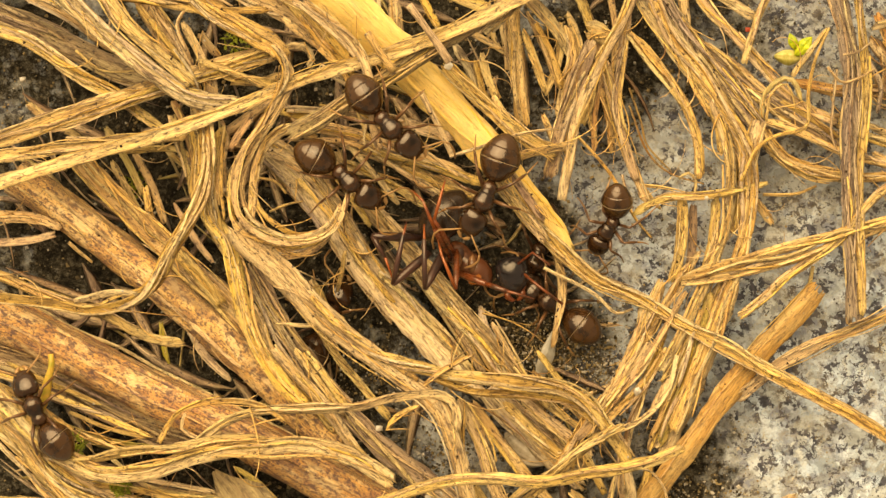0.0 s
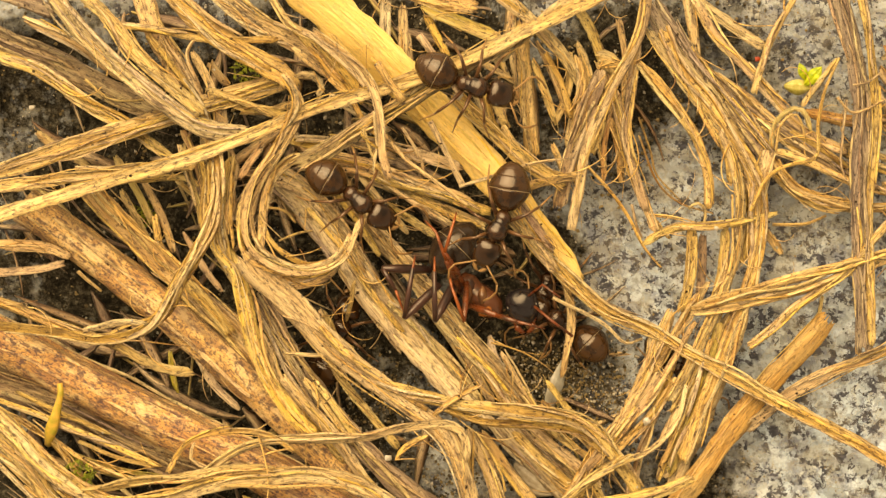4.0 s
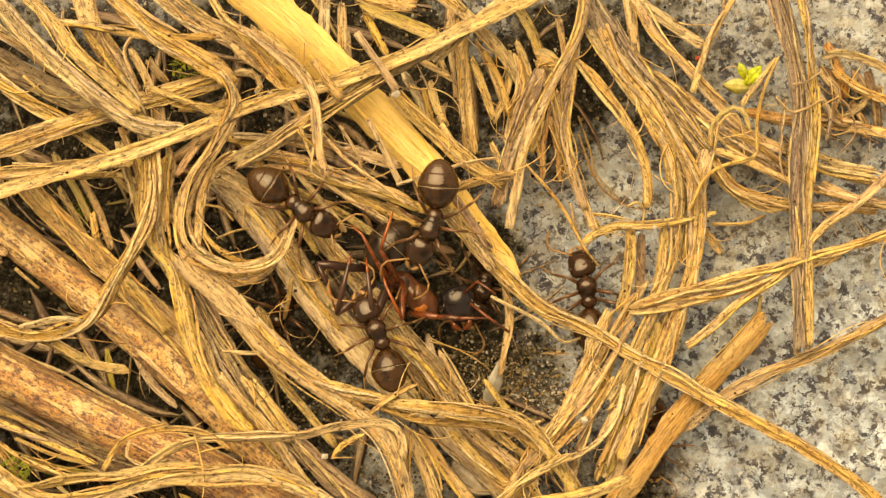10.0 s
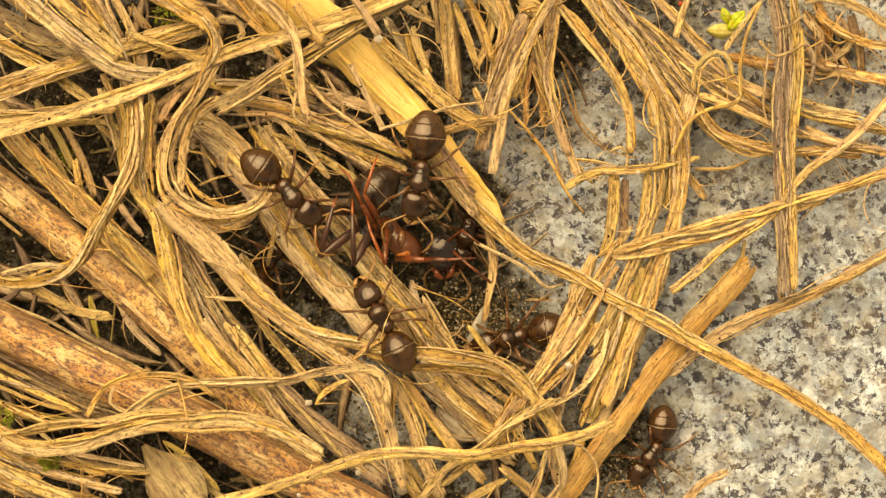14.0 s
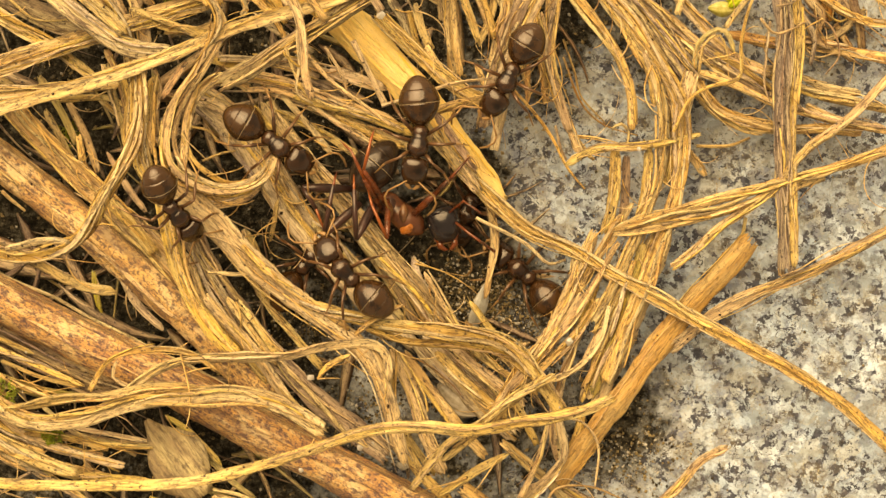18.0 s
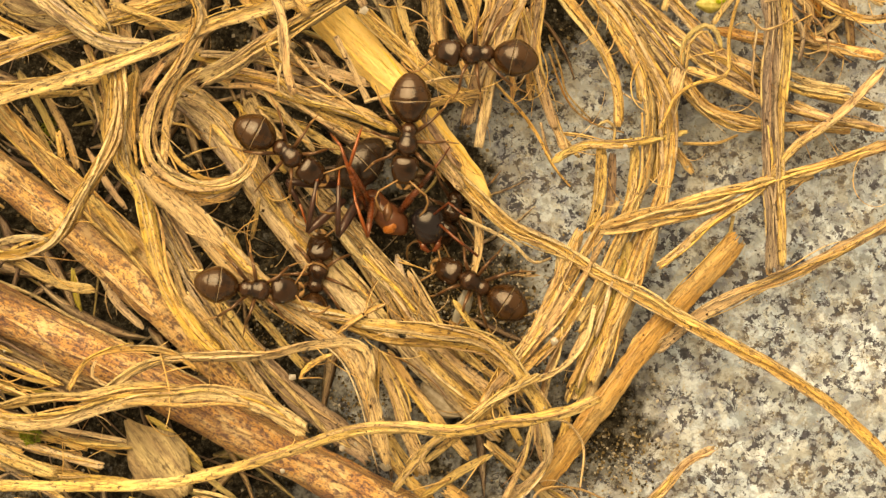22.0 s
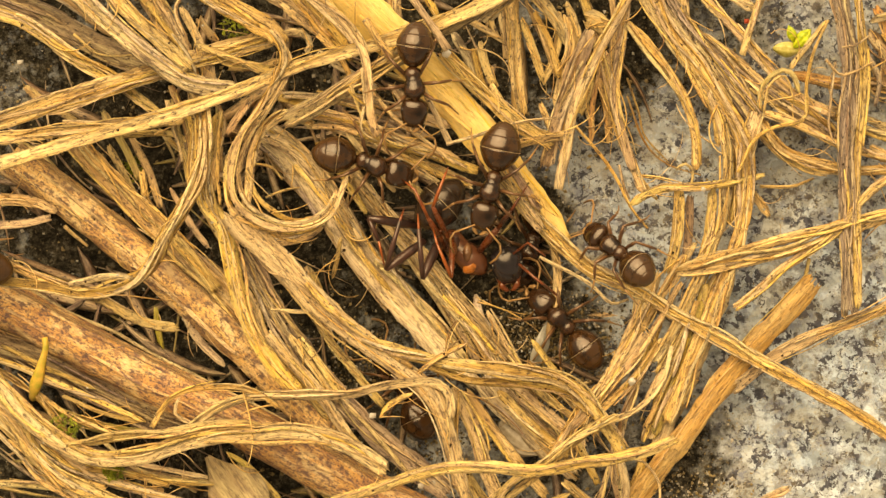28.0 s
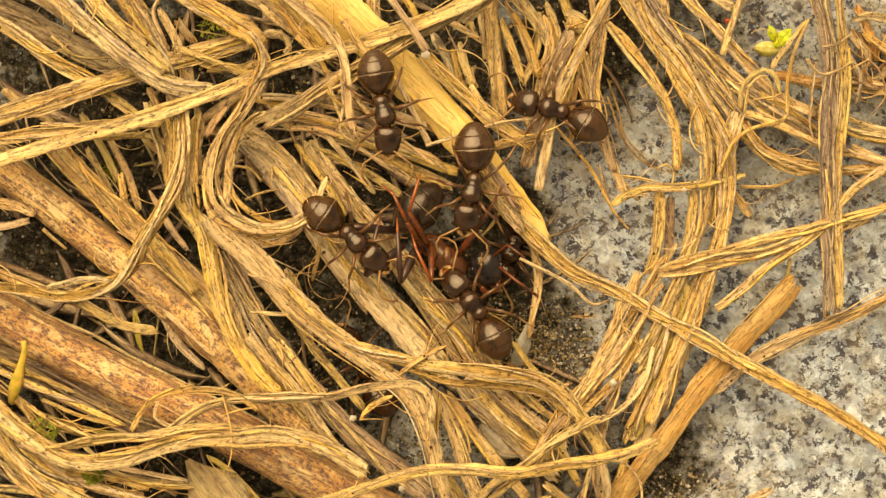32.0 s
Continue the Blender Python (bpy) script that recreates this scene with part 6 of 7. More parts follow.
straw('thin', 'tan', 0.12, [(-7.49, 1.64, 1.92), (-6.91, 1.88, 1.92), (-6.32, 2.00, 1.92)])
straw('thin', 'gold', 0.12, [(-6.72, 4.02, 3.84), (-5.67, 4.60, 3.76), (-4.71, 5.26, 3.68), (-3.75, 5.70, 3.60), (-3.17, 6.10, 3.52)])
straw('thin', 'gold', 0.10, [(-4.60, 5.29, 4.00), (-4.12, 4.87, 3.84), (-3.64, 4.69, 3.68)])
straw('thin', 'gold', 0.12, [(-4.12, 4.24, 3.68), (-3.58, 3.77, 3.36)])

straw('blade', 'red', 0.36, [(13.80, 8.55, 0.95), (13.98, 8.20, 0.98), (14.29, 7.42, 0.95), (14.53, 6.52, 0.80)])
straw('leafy', 'brown', 0.55, [(13.60, 7.75, 0.80), (13.85, 7.35, 0.92), (14.15, 7.00, 0.80), (14.40, 6.75, 0.70)])
straw('blade', 'rot', 0.26, [(13.73, 6.72, 0.70), (13.89, 6.12, 0.78), (14.39, 5.92, 0.85), (15.08, 6.32, 0.85), (15.48, 6.82, 0.80), (15.88, 6.92, 0.70)])
straw('blade', 'rot', 0.30, [(15.28, 7.62, 0.70), (15.45, 6.90, 0.80), (15.58, 6.42, 0.80), (15.68, 5.53, 0.65)])
straw('blade', 'brown', 0.22, [(14.69, 6.55, 0.75), (14.99, 6.02, 0.80), (15.29, 5.60, 0.70), (15.35, 5.10, 0.60)])
straw('thin', 'tan', 0.10, [(14.30, 6.90, 0.95), (14.75, 6.55, 1.05), (15.10, 6.65, 1.05), (15.05, 7.05, 0.95)])
straw('thin', 'brown', 0.09, [(13.95, 7.10, 0.85), (14.05, 6.60, 0.95), (14.50, 6.30, 0.95), (14.85, 6.60, 0.90), (14.70, 7.00, 0.85)])
straw('leafy', 'rot', 0.40, [(14.75, 7.60, 0.65), (15.05, 7.20, 0.75), (15.25, 6.75, 0.70)])


def dust():
    """Dark and pale crumbs that cling to the blades."""
    rng = random.Random(21)
    verts, faces, ids = [], [], []
    for ob in [o for o in bpy.data.objects if o.get("label") and o.type == "MESH" and o.name.startswith(("dry_straw", "plant_stem", "straw_twig"))]:
        count = len(ob.data.vertices) // 2
        for _ in range(max(2, count // (16 if ob.data.materials[0] == TONES["rot"] else 75))):
            p = Vector(ob.data.vertices[rng.randrange(count)].co) / MM + ob.location / MM
            if rng.random() < 0.45 and ids:
                p = p + Vector((rng.gauss(0, 0.15), rng.gauss(0, 0.15), 0.0))
            r = rng.choice((0.016, 0.02, 0.025, 0.03, 0.04, 0.055)) * rng.uniform(0.8, 1.25)
            base, tone = len(verts), 1 if rng.random() < 0.16 else 0
            turn = Euler((rng.uniform(0, 6), rng.uniform(0, 6), rng.uniform(0, 6))).to_matrix()
            for q in ((1, 0, 0), (-1, 0, 0), (0, 1, 0), (0, -1, 0), (0, 0, 1), (0, 0, -1)):
                q = turn @ (Vector(q) * r * rng.uniform(0.6, 1.4))
                verts.append((p.x + q.x, p.y + q.y, p.z + q.z + r * 0.3))
            for a in (0, 1):
                for b in (2, 3):
                    for c in (4, 5):
                        tri = (base + a, base + b, base + c)
                        faces.append(tri if (a + b + c) % 2 == 0 else tri[::-1])
                        ids.append(tone)
    me = mesh_of("straw_dust", verts, faces, [CRUMB, QUARTZ], smooth=False, ids=ids)
    tagged(new("straw_dust", me), "dark soil crumbs and pale grains clinging to the straw", "dust", kind="stuff")


dust()


def litter():
    """Fine broken fibres between the ground and the blades."""
    rng = random.Random(3)
    verts, faces, uvs, ids = [], [], [], []
    made = 0
    while made < 300:
        x, y = rng.uniform(-18.5, 18.5), rng.uniform(-12, 12)
        if rng.random() > (dirt_at(x, y) - 0.45 if x < 4.5 else -1):
            continue
        a = rng.gauss(-0.75, 0.55) if rng.random() < 0.75 else rng.uniform(0, 3.1)
        n = rng.randint(4, 10)
        w = rng.choice((0.06, 0.10, 0.16, 0.24, 0.34, 0.45))
        step = rng.uniform(0.3, 0.7)
        z0, base = rng.uniform(0.05, 0.55) - 0.8 * hollow(x, y), len(verts)
        bend = rng.gauss(0, 0.07)
        seed = rng.uniform(0, 99)
        tilt = rng.uniform(-0.05, 0.02)
        for i in range(n):
            dx, dy = -math.sin(a), math.cos(a)
            v = w * max(0.12, math.sin(math.pi * (i + 0.3) / (n - 0.4)))
            for q, h in ((-1, 0), (0, 0.35 * v), (1, 0)):
                verts.append((x + dx * q * v / 2, y + dy * q * v / 2, z0 + h + tilt * i))
                uvs.append((q * w / 2 + seed, i * step + seed))
            x, y, a = x + math.cos(a) * step, y + math.sin(a) * step, a + bend
        tone = rng.choice((0, 1, 1, 2, 2, 3, 4, 4, 4))
        for i in range(n - 1):
            for k in range(2):
                p = base + i * 3 + k
                faces.append((p, p + 1, p + 4, p + 3)[::-1])
                ids.append(tone)
            faces.append((base + i * 3, base + i * 3 + 3, base + i * 3 + 5, base + i * 3 + 2)[::-1])
            ids.append(tone)
        made += 1
    me = mesh_of("grass_litter", verts, faces, [TONES["tan"], TONES["brown"], TONES["mottle"], TONES["green"], TONES["rot"]], uvs, ids=ids)
    tagged(new("grass_litter", me), "fine broken grass fibres packed under the blades", "litter", kind="stuff")


litter()


def loose_fibres():
    """Hair-thin curled fibres that have come off the blades and lie across them."""
    rng = random.Random(44)
    hosts = [o for o in bpy.data.objects if o.type == "MESH" and o.name.startswith("dry_straw")]
    verts, faces, uvs, ids = [], [], [], []
    for _ in range(480):
        ob = rng.choice(hosts)
        count = len(ob.data.vertices) // 2
        k = rng.randrange(count)
        p = (Vector(ob.data.vertices[k].co) + ob.location) / MM
        q = (Vector(ob.data.vertices[(k + count // 4) % count].co) + ob.location) / MM
        if abs(p.x) > 17 or abs(p.y) > 11:
            continue
        a = math.atan2(q.y - p.y, q.x - p.x) + rng.gauss(0, 0.45)
        n, step, r = rng.randint(7, 14), rng.uniform(0.10, 0.22), rng.choice((0.018, 0.022, 0.028, 0.036))
        bend, twist, seed, base = rng.gauss(0, 0.10), rng.gauss(0, 0.016), rng.uniform(0, 99), len(verts)
        z0, rise = p.z + 0.05, rng.uniform(0.0, 0.25)
        x, y, tone = p.x, p.y, rng.choice((0, 0, 0, 1, 1, 2, 3))
        for i in range(n):
            u = i / (n - 1)
            z = z0 + rise * math.sin(math.pi * u) + 0.05 * noise.noise((i * 0.4, seed, 0))
            w = r * (1 - 0.6 * u)
            for dx, dz in ((-w, 0), (0, w), (w, 0), (0, -w)):
                verts.append((x - math.sin(a) * dx, y + math.cos(a) * dx, z + dz))
                uvs.append((dx + seed, i * step + seed))
            x, y, a, bend = x + math.cos(a) * step, y + math.sin(a) * step, a + bend, bend + twist
        for i in range(n - 1):
            for c in range(4):
                f, g = base + i * 4 + c, base + i * 4 + (c + 1) % 4
                faces.append((f, g, g + 4, f + 4))
                ids.append(tone)
    me = mesh_of("loose_fibres", verts, faces, [TONES["gold"], TONES["tan"], TONES["grey"], TONES["brown"]], uvs, ids=ids)
    tagged(new("loose_fibres", me), "hair-thin curled grass fibres lying across the blades", "fibres", kind="stuff")


loose_fibres()


# ---- small things on the stone ----
def shaped_leaf(name, length, width, mat, label, category, at, turn, tilt=20):
    rng = random.Random(int(length * 100))
    me = sheet_strip(name, [(0, 0, 0), (length * 0.5, 0, 0.12), (length, 0, 0)], width, rng, mat, 0.14, 0.05, 0.05,
                     lambda u: max(0.05, math.sin(math.pi * min(1, 0.06 + u * 0.92)) ** 0.8), 0.02, 0.05, 0.12)
    ob = tagged(new(name, me), label, category)
    ob.matrix_basis = pose(at[0] * MM, at[1] * MM, at[2] * MM, 0, -tilt, turn)
    return ob


shaped_leaf("green_leaflet", 0.85, 0.50, LEAFLET, "bright yellow-green fresh leaflet on the stone", "leaflet", (10.97, 7.06, 0.95), 48, 12)
shaped_leaf("green_leaflet", 0.62, 0.34, LEAFLET, "small crumpled yellow-green leaflet on the stone", "leaflet", (10.95, 7.25, 1.02), 110, 16)
shaped_leaf("green_leaflet", 0.55, 0.30, LEAFLET, "small crumpled yellow-green leaflet on the stone", "leaflet", (11.15, 7.20, 1.05), 12, 10)
shaped_leaf("flower_bud", 1.0, 0.52, BUD, "pale yellow wilted bud beside the green leaflet", "bud", (10.25, 7.03, 0.79), -4, 2)
sprig = tagged(new("moss_sprig", tube("moss_sprig", [(0, 0, 0), (0.14, 0.5, 0.35), (0.36, 1.2, 0.6), (0.52, 1.8, 0.7), (0.48, 2.15, 0.68)], [0.13, 0.20, 0.17, 0.11, 0.10], SPRIG, 10, 0.35, 3.0, 0.15)),
               "upright yellow-green moss sprig among the straw", "sprig")
sprig.location = Vector((-15.50, -5.41, 2.24)) * MM
shaped_leaf("stone_flake", 1.9, 1.35, FLAKE, "pale papery flake under the straw", "flake", (0.74, -6.13, 0.96), -35, 2)
shaped_leaf("seed_husk", 2.05, 0.52, HUSK, "pale curved translucent seed husk on the soil", "husk", (1.87, -4.52, 0.70), 74, 6)


def pebble(name, at, r, mat, label, category):
    rng = random.Random(int(at[0] * 100 + 5000))
    bm = bmesh.new()
    bmesh.ops.create_icosphere(bm, subdivisions=1, radius=r * MM)
    for v in bm.verts:
        v.co *= 0.75 + 0.6 * noise.noise(v.co / MM * 2.1 / max(r, 0.1) * 0.4 + Vector((at[0], at[1], 0)))
        v.co.z *= 0.75
    me = bpy.data.meshes.new(name)
    bm.to_mesh(me)
    bm.free()
    me.materials.append(mat)
    ob = tagged(new(name, me), label, category)
    ob.location = Vector(at) * MM
    return ob


pebble("red_mite", (9.39, 8.02, 0.21), 0.14, MITE, "tiny orange-red mite on the stone", "mite")
for at, r in ((((-16.29, 6.38, 0.40)), 0.16), (((5.28, -4.67, 2.26)), 0.20), (((-3.69, -5.88, 2.56)), 0.16), (((-2.02, -8.38, 1.60)), 0.17), (((-1.56, -8.22, 1.60)), 0.13),
              (((-2.22, -7.49, 1.60)), 0.12), (((7.71, 2.03, 2.31)), 0.13), (((-1.24, 6.60, 3.68)), 0.22), (((-0.53, -9.08, 0.64)), 0.28), (((-4.07, -9.14, 2.08)), 0.14)):
    pebble("sand_grain", at, r, QUARTZ, "pale angular quartz grain caught in the straw", "sand grain")


def moss_tuft(name, at, r, seed):
    rng = random.Random(seed)
    verts, faces = [], []
    for _ in range(90):
        a, d = rng.uniform(0, 6.28), r * math.sqrt(rng.random())
        x, y, h, b = d * math.cos(a), d * math.sin(a), rng.uniform(0.12, 0.35), rng.uniform(0, 6.28)
        i = len(verts)
        w = rng.uniform(0.03, 0.06)
        verts += [(x - w, y, 0), (x + w, y, 0), (x + 0.15 * math.cos(b), y + 0.15 * math.sin(b), h), (x, y + w * 1.5, 0.02)]
        faces += [(i, i + 1, i + 2), (i + 1, i + 3, i + 2), (i + 3, i, i + 2)]
    ob = tagged(new(name, mesh_of(name, verts, faces, MOSS, smooth=False)), "small dark green moss tuft between the straw", "moss")
    ob.location = Vector(at) * MM


for k, (at, r) in enumerate(((((-14.38, -6.46, 2.75)), 0.55), (((-8.57, 7.68, 1.12)), 0.6), (((-12.65, -7.82, 2.60)), 0.4), (((-12.23, 2.61, 0.80)), 0.45), (((-7.32, -4.11, 0.80)), 0.3))):
    moss_tuft("moss_tuft", at, r, k)


# ---- the black ants ----
def limb(name, pts, radii, mat, parent, label=""):
    return part(name, tube(name, pts, radii, mat, 8, 0.0, 0.0), parent, label)


def ant(label, gaster_turn=0.0, head_turn=0.0, size=0.93, fat=1.0):
    """A worker ant, nose along +x, standing on z = 0 under its waist; returns the thing and its moving parts."""
    thing = tagged(new("black_ant"), label, "ant", "black ants")
    body = part("mesosoma", loft("mesosoma", [(-0.62, 0, 0.56, 0.05, 0.06), (-0.58, 0, 0.58, 0.16, 0.16), (-0.44, 0, 0.64, 0.31, 0.27), (-0.26, 0, 0.66, 0.30, 0.27),
                (-0.15, 0, 0.64, 0.26, 0.23), (-0.09, 0, 0.66, 0.30, 0.26), (0.02, 0, 0.70, 0.34, 0.29), (0.10, 0, 0.71, 0.34, 0.28), (0.20, 0, 0.74, 0.40, 0.32), (0.38, 0, 0.73, 0.39, 0.30), (0.52, 0, 0.70, 0.29, 0.22),
                (0.60, 0, 0.68, 0.13, 0.13), (0.68, 0, 0.68, 0.09, 0.09)], TRUNK), thing)
    part("petiole", loft("petiole", [(-0.80, 0, 0.52, 0.06, 0.06), (-0.74, 0, 0.58, 0.13, 0.16), (-0.68, 0, 0.60, 0.14, 0.20), (-0.63, 0, 0.55, 0.07, 0.08)], SHELL), thing)
    # hind body: four overlapping plates with pale seams
    gas = part("gaster", loft("gaster", egg(0.02, -1.68 * fat, 0.72 * fat, 0.64, 0, 0, 12, 0.5, 0.5, 0.0, 0.44), GASTER, 24), thing)
    gas.matrix_basis = pose(-0.58 * MM, 0, 0.62 * MM, 0, 3, gaster_turn)
    for a, b, k in ((0.425, 0.72, 0.975), (0.71, 0.87, 0.955), (0.86, 1.0, 0.93)):
        part("tergite", loft("tergite", egg(0.02, -1.68 * fat, 0.72 * fat * k, 0.64 * k, 0, 0, 8, 0.5, 0.5, a, b), TERGITE, 24), gas)
    part("seam", loft("seam", egg(0.02, -1.68 * fat, 0.713 * fat, 0.634, 0, 0, 2, 0.5, 0.5, 0.438, 0.450), SEAM, 24), gas, "pale membrane between the plates")
    head = part("head", loft("head", [(0.0, 0, 0, 0.10, 0.07), (0.03, 0, 0, 0.30, 0.16), (0.10, 0, 0, 0.40, 0.24), (0.26, 0, 0, 0.435, 0.28), (0.48, 0, -0.01, 0.42, 0.27),
                (0.68, 0, -0.03, 0.375, 0.22), (0.84, 0, -0.06, 0.30, 0.15), (0.92, 0, -0.08, 0.22, 0.09)], SHELL, 18), thing)
    head.matrix_basis = pose(0.62 * MM, 0, 0.68 * MM, 0, 14, head_turn) @ Matrix.Diagonal((1.14, 1.17, 1.12, 1))
    for s in (1, -1):
        part("eye", loft("eye", [(0.36 + 0.09 * dx, s * 0.372, 0.07, 0.055 * r, 0.085 * r) for dx, r in ((-1, 0.15), (-0.7, 0.72), (0, 1), (0.7, 0.72), (1, 0.15))], EYE, 10), head)
        limb("mandible", [(0.84, s * 0.17, -0.09), (0.98, s * 0.17, -0.11), (1.08, s * 0.08, -0.13), (1.10, s * 0.01, -0.13)], [0.075, 0.08, 0.05, 0.015], FOOT, head, "reddish toothed jaw")
        scape = part("antenna", tube("antenna", [(0, 0, 0), (0.22, s * 0.30, 0.06), (0.45, s * 0.62, 0.08)], [0.028, 0.03, 0.036], FOOT, 7), head)
        scape.matrix_basis = pose(0.74 * MM, s * 0.12 * MM, 0.06 * MM)
        limb("funiculus", [(0.45, s * 0.62, 0.08), (0.70, s * 0.70, -0.02), (0.98, s * 0.62, -0.18), (1.20, s * 0.46, -0.28)], [0.028, 0.034, 0.04, 0.03], FOOT, scape)
    legs = []
    for hip, fem, knee, foot in (((0.34, 0.20, 0.50), (0.75, 0.62, 0.95), (1.02, 1.10, 0.42), (1.42, 1.42, 0.03)),
                                 ((0.06, 0.22, 0.48), (0.02, 0.88, 0.98), (-0.10, 1.36, 0.42), (-0.12, 1.86, 0.03)),
                                 ((-0.24, 0.20, 0.46), (-0.76, 0.76, 1.06), (-1.28, 1.12, 0.48), (-1.86, 1.36, 0.03))):
        for s in (1, -1):
            h = Vector((hip[0], hip[1] * s, hip[2]))
            f, k, e = (Vector((p[0], p[1] * s, p[2])) - h for p in (fem, knee, foot))
            leg = part("leg", tube("leg", [(0, 0, 0), f * 0.12 + Vector((0, 0, -0.08)), f * 0.3, f * 0.65, f], [0.07, 0.085, 0.07, 0.078, 0.05], LIMB, 8), thing)
            leg.matrix_basis = Matrix.Translation(h * MM)
            limb("tibia", [f, f.lerp(k, 0.3), f.lerp(k, 0.75), k], [0.045, 0.057, 0.058, 0.038], LIMB, leg)
            mid = k.lerp(e, 0.55) + Vector((0, 0, -0.08))
            limb("tarsus", [k, k.lerp(mid, 0.5), mid, e], [0.044, 0.04, 0.03, 0.02], FOOT, leg)
            legs.append(leg)
    if size != 1.0:
        for o in thing.children:
            o.matrix_basis = Matrix.Diagonal((size, size, size, 1)) @ o.matrix_basis
    return thing, legs, head, gas


# ---- the wood ant that they hold ----
def wood_ant():
    thing = tagged(new("wood_ant"), "large red and black wood ant lying curled under the black ants", "ant")
    m, h = Vector((-0.44, -0.40, 1.76)), Vector((0.95, -0.62, 1.80))
    thing.location = (m.x * MM, m.y * MM, 0)
    base = Vector((m.x, m.y, 0))

    def aim(a, b, z):
        d = b - a
        return Matrix.Translation((a - base) * MM) @ pose(0, 0, 0, 0, z, math.degrees(math.atan2(d.y, d.x)))
    base_g, tip_g = Vector((-2.15, 0.62, 2.0)), Vector((-0.75, 2.15, 2.1))
    gas = part("gaster", loft("gaster", egg(0.0, 2.2, 0.80, 0.76, 0, 0, 12, 0.5, 0.55, 0, 0.52), BLACK, 24), thing, "dark gaster with a grey silky sheen")
    gas.matrix_basis = aim(base_g, tip_g, 4)
    for a, b, k in ((0.505, 0.74, 0.975), (0.73, 0.9, 0.95), (0.89, 1.0, 0.92)):
        part("tergite", loft("tergite", egg(0.0, 2.2, 0.80 * k, 0.76 * k, 0, 0, 8, 0.5, 0.55, a, b), BLACK, 24), gas)
    part("seam", loft("seam", egg(0.0, 2.2, 0.794, 0.754, 0, 0, 2, 0.5, 0.55, 0.518, 0.530), SEAM, 24), gas, "pale membrane between the plates")
    # thorax from the waist to the neck, seen from its flank with the plates of the hips on it
    rump, neck = Vector((-1.30, 0.42, 1.70)), Vector((0.22, -0.95, 1.60))
    meso = part("mesosoma", loft("mesosoma", [(0.0, 0, -0.05, 0.08, 0.10), (0.10, 0, 0, 0.30, 0.28), (0.42, 0, 0.05, 0.44, 0.40), (0.75, 0, 0.02, 0.40, 0.36), (1.02, 0, 0.06, 0.46, 0.42),
                (1.42, 0, 0.06, 0.50, 0.44), (1.72, 0, 0.02, 0.42, 0.36), (1.92, 0, -0.02, 0.24, 0.22), (2.04, 0, -0.04, 0.12, 0.12)], THORAX, 20), thing, "dark red-brown thorax")
    meso.matrix_basis = aim(rump, neck, 0)
    part("scutellum", loft("scutellum", egg(0.20, 0.78, 0.34, 0.18, 0.30, -0.05, 8), DUSK, 14), meso, "dark hump of the back")
    part("collar", loft("collar", egg(1.22, 1.74, 0.40, 0.20, 0.27, -0.12, 10), ORANGE, 18), meso, "orange-red patch of the thorax")
    for a, b, w in (((-0.97, -0.50, 2.15), (-0.92, 0.16, 2.25), 0.17), ((-0.46, -0.58, 2.15), (-0.42, 0.10, 2.2), 0.17), ((-1.40, -0.25, 2.1), (-1.32, 0.36, 2.15), 0.15)):
        a, b = Vector(a), Vector(b)
        hip = part("coxa", loft("coxa", egg(0.0, (b - a).length, w, 0.2, 0, 0, 8, 0.5, 0.7), COXA, 14), thing, "glossy brown plate of a hip")
        hip.matrix_basis = aim(a, b, 0)
    part("petiole", loft("petiole", [(-0.26, 0, -0.1, 0.10, 0.10), (-0.16, 0, 0, 0.24, 0.30), (-0.08, 0, 0.05, 0.26, 0.34), (0.02, 0, -0.05, 0.10, 0.12)], RUFOUS, 14), meso)
    head = part("head", loft("head", [(-0.62, 0, 0, 0.12, 0.10), (-0.55, 0, 0, 0.40, 0.28), (-0.34, 0, 0, 0.54, 0.40), (-0.04, 0, 0, 0.57, 0.43), (0.24, 0, -0.02, 0.52, 0.39),
                (0.50, 0, -0.06, 0.42, 0.29), (0.68, 0, -0.1, 0.30, 0.16)], BLUE, 22), thing, "dark glossy head with red cheeks")
    head.matrix_basis = aim(h, h + Vector((0.12, -0.80, 0)), 8)
    for s in (1, -1):
        part("eye", loft("eye", [(0.0 + 0.13 * dx, s * 0.50, 0.14, 0.08 * r, 0.12 * r) for dx, r in ((-1, 0.15), (-0.7, 0.72), (0, 1), (0.7, 0.72), (1, 0.15))], EYE, 10), head)
        part("cheek", loft("cheek", egg(0.22, 0.70, 0.15, 0.15, -0.06, s * 0.29, 8), RUFOUS, 12), head, "red cheek")
        limb("mandible", [(0.60, s * 0.26, -0.1), (0.80, s * 0.26, -0.13), (0.94, s * 0.12, -0.16), (0.97, s * 0.02, -0.16)], [0.12, 0.12, 0.08, 0.02], RUFOUS, head)
    limb("antenna", [h + Vector((0.42, 0.0, 0.35)) - base, h + Vector((0.95, -0.45, 0.6)) - base, h + Vector((1.75, -1.05, 0.5)) - base], [0.05, 0.05, 0.05], RUFOUS, thing)
    limb("antenna", [h + Vector((0.2, 0.35, 0.35)) - base, h + Vector((0.7, 0.75, 0.7)) - base, h + Vector((1.3, 0.3, 0.9)) - base], [0.045, 0.05, 0.045], RUFOUS, thing)
    legs = []
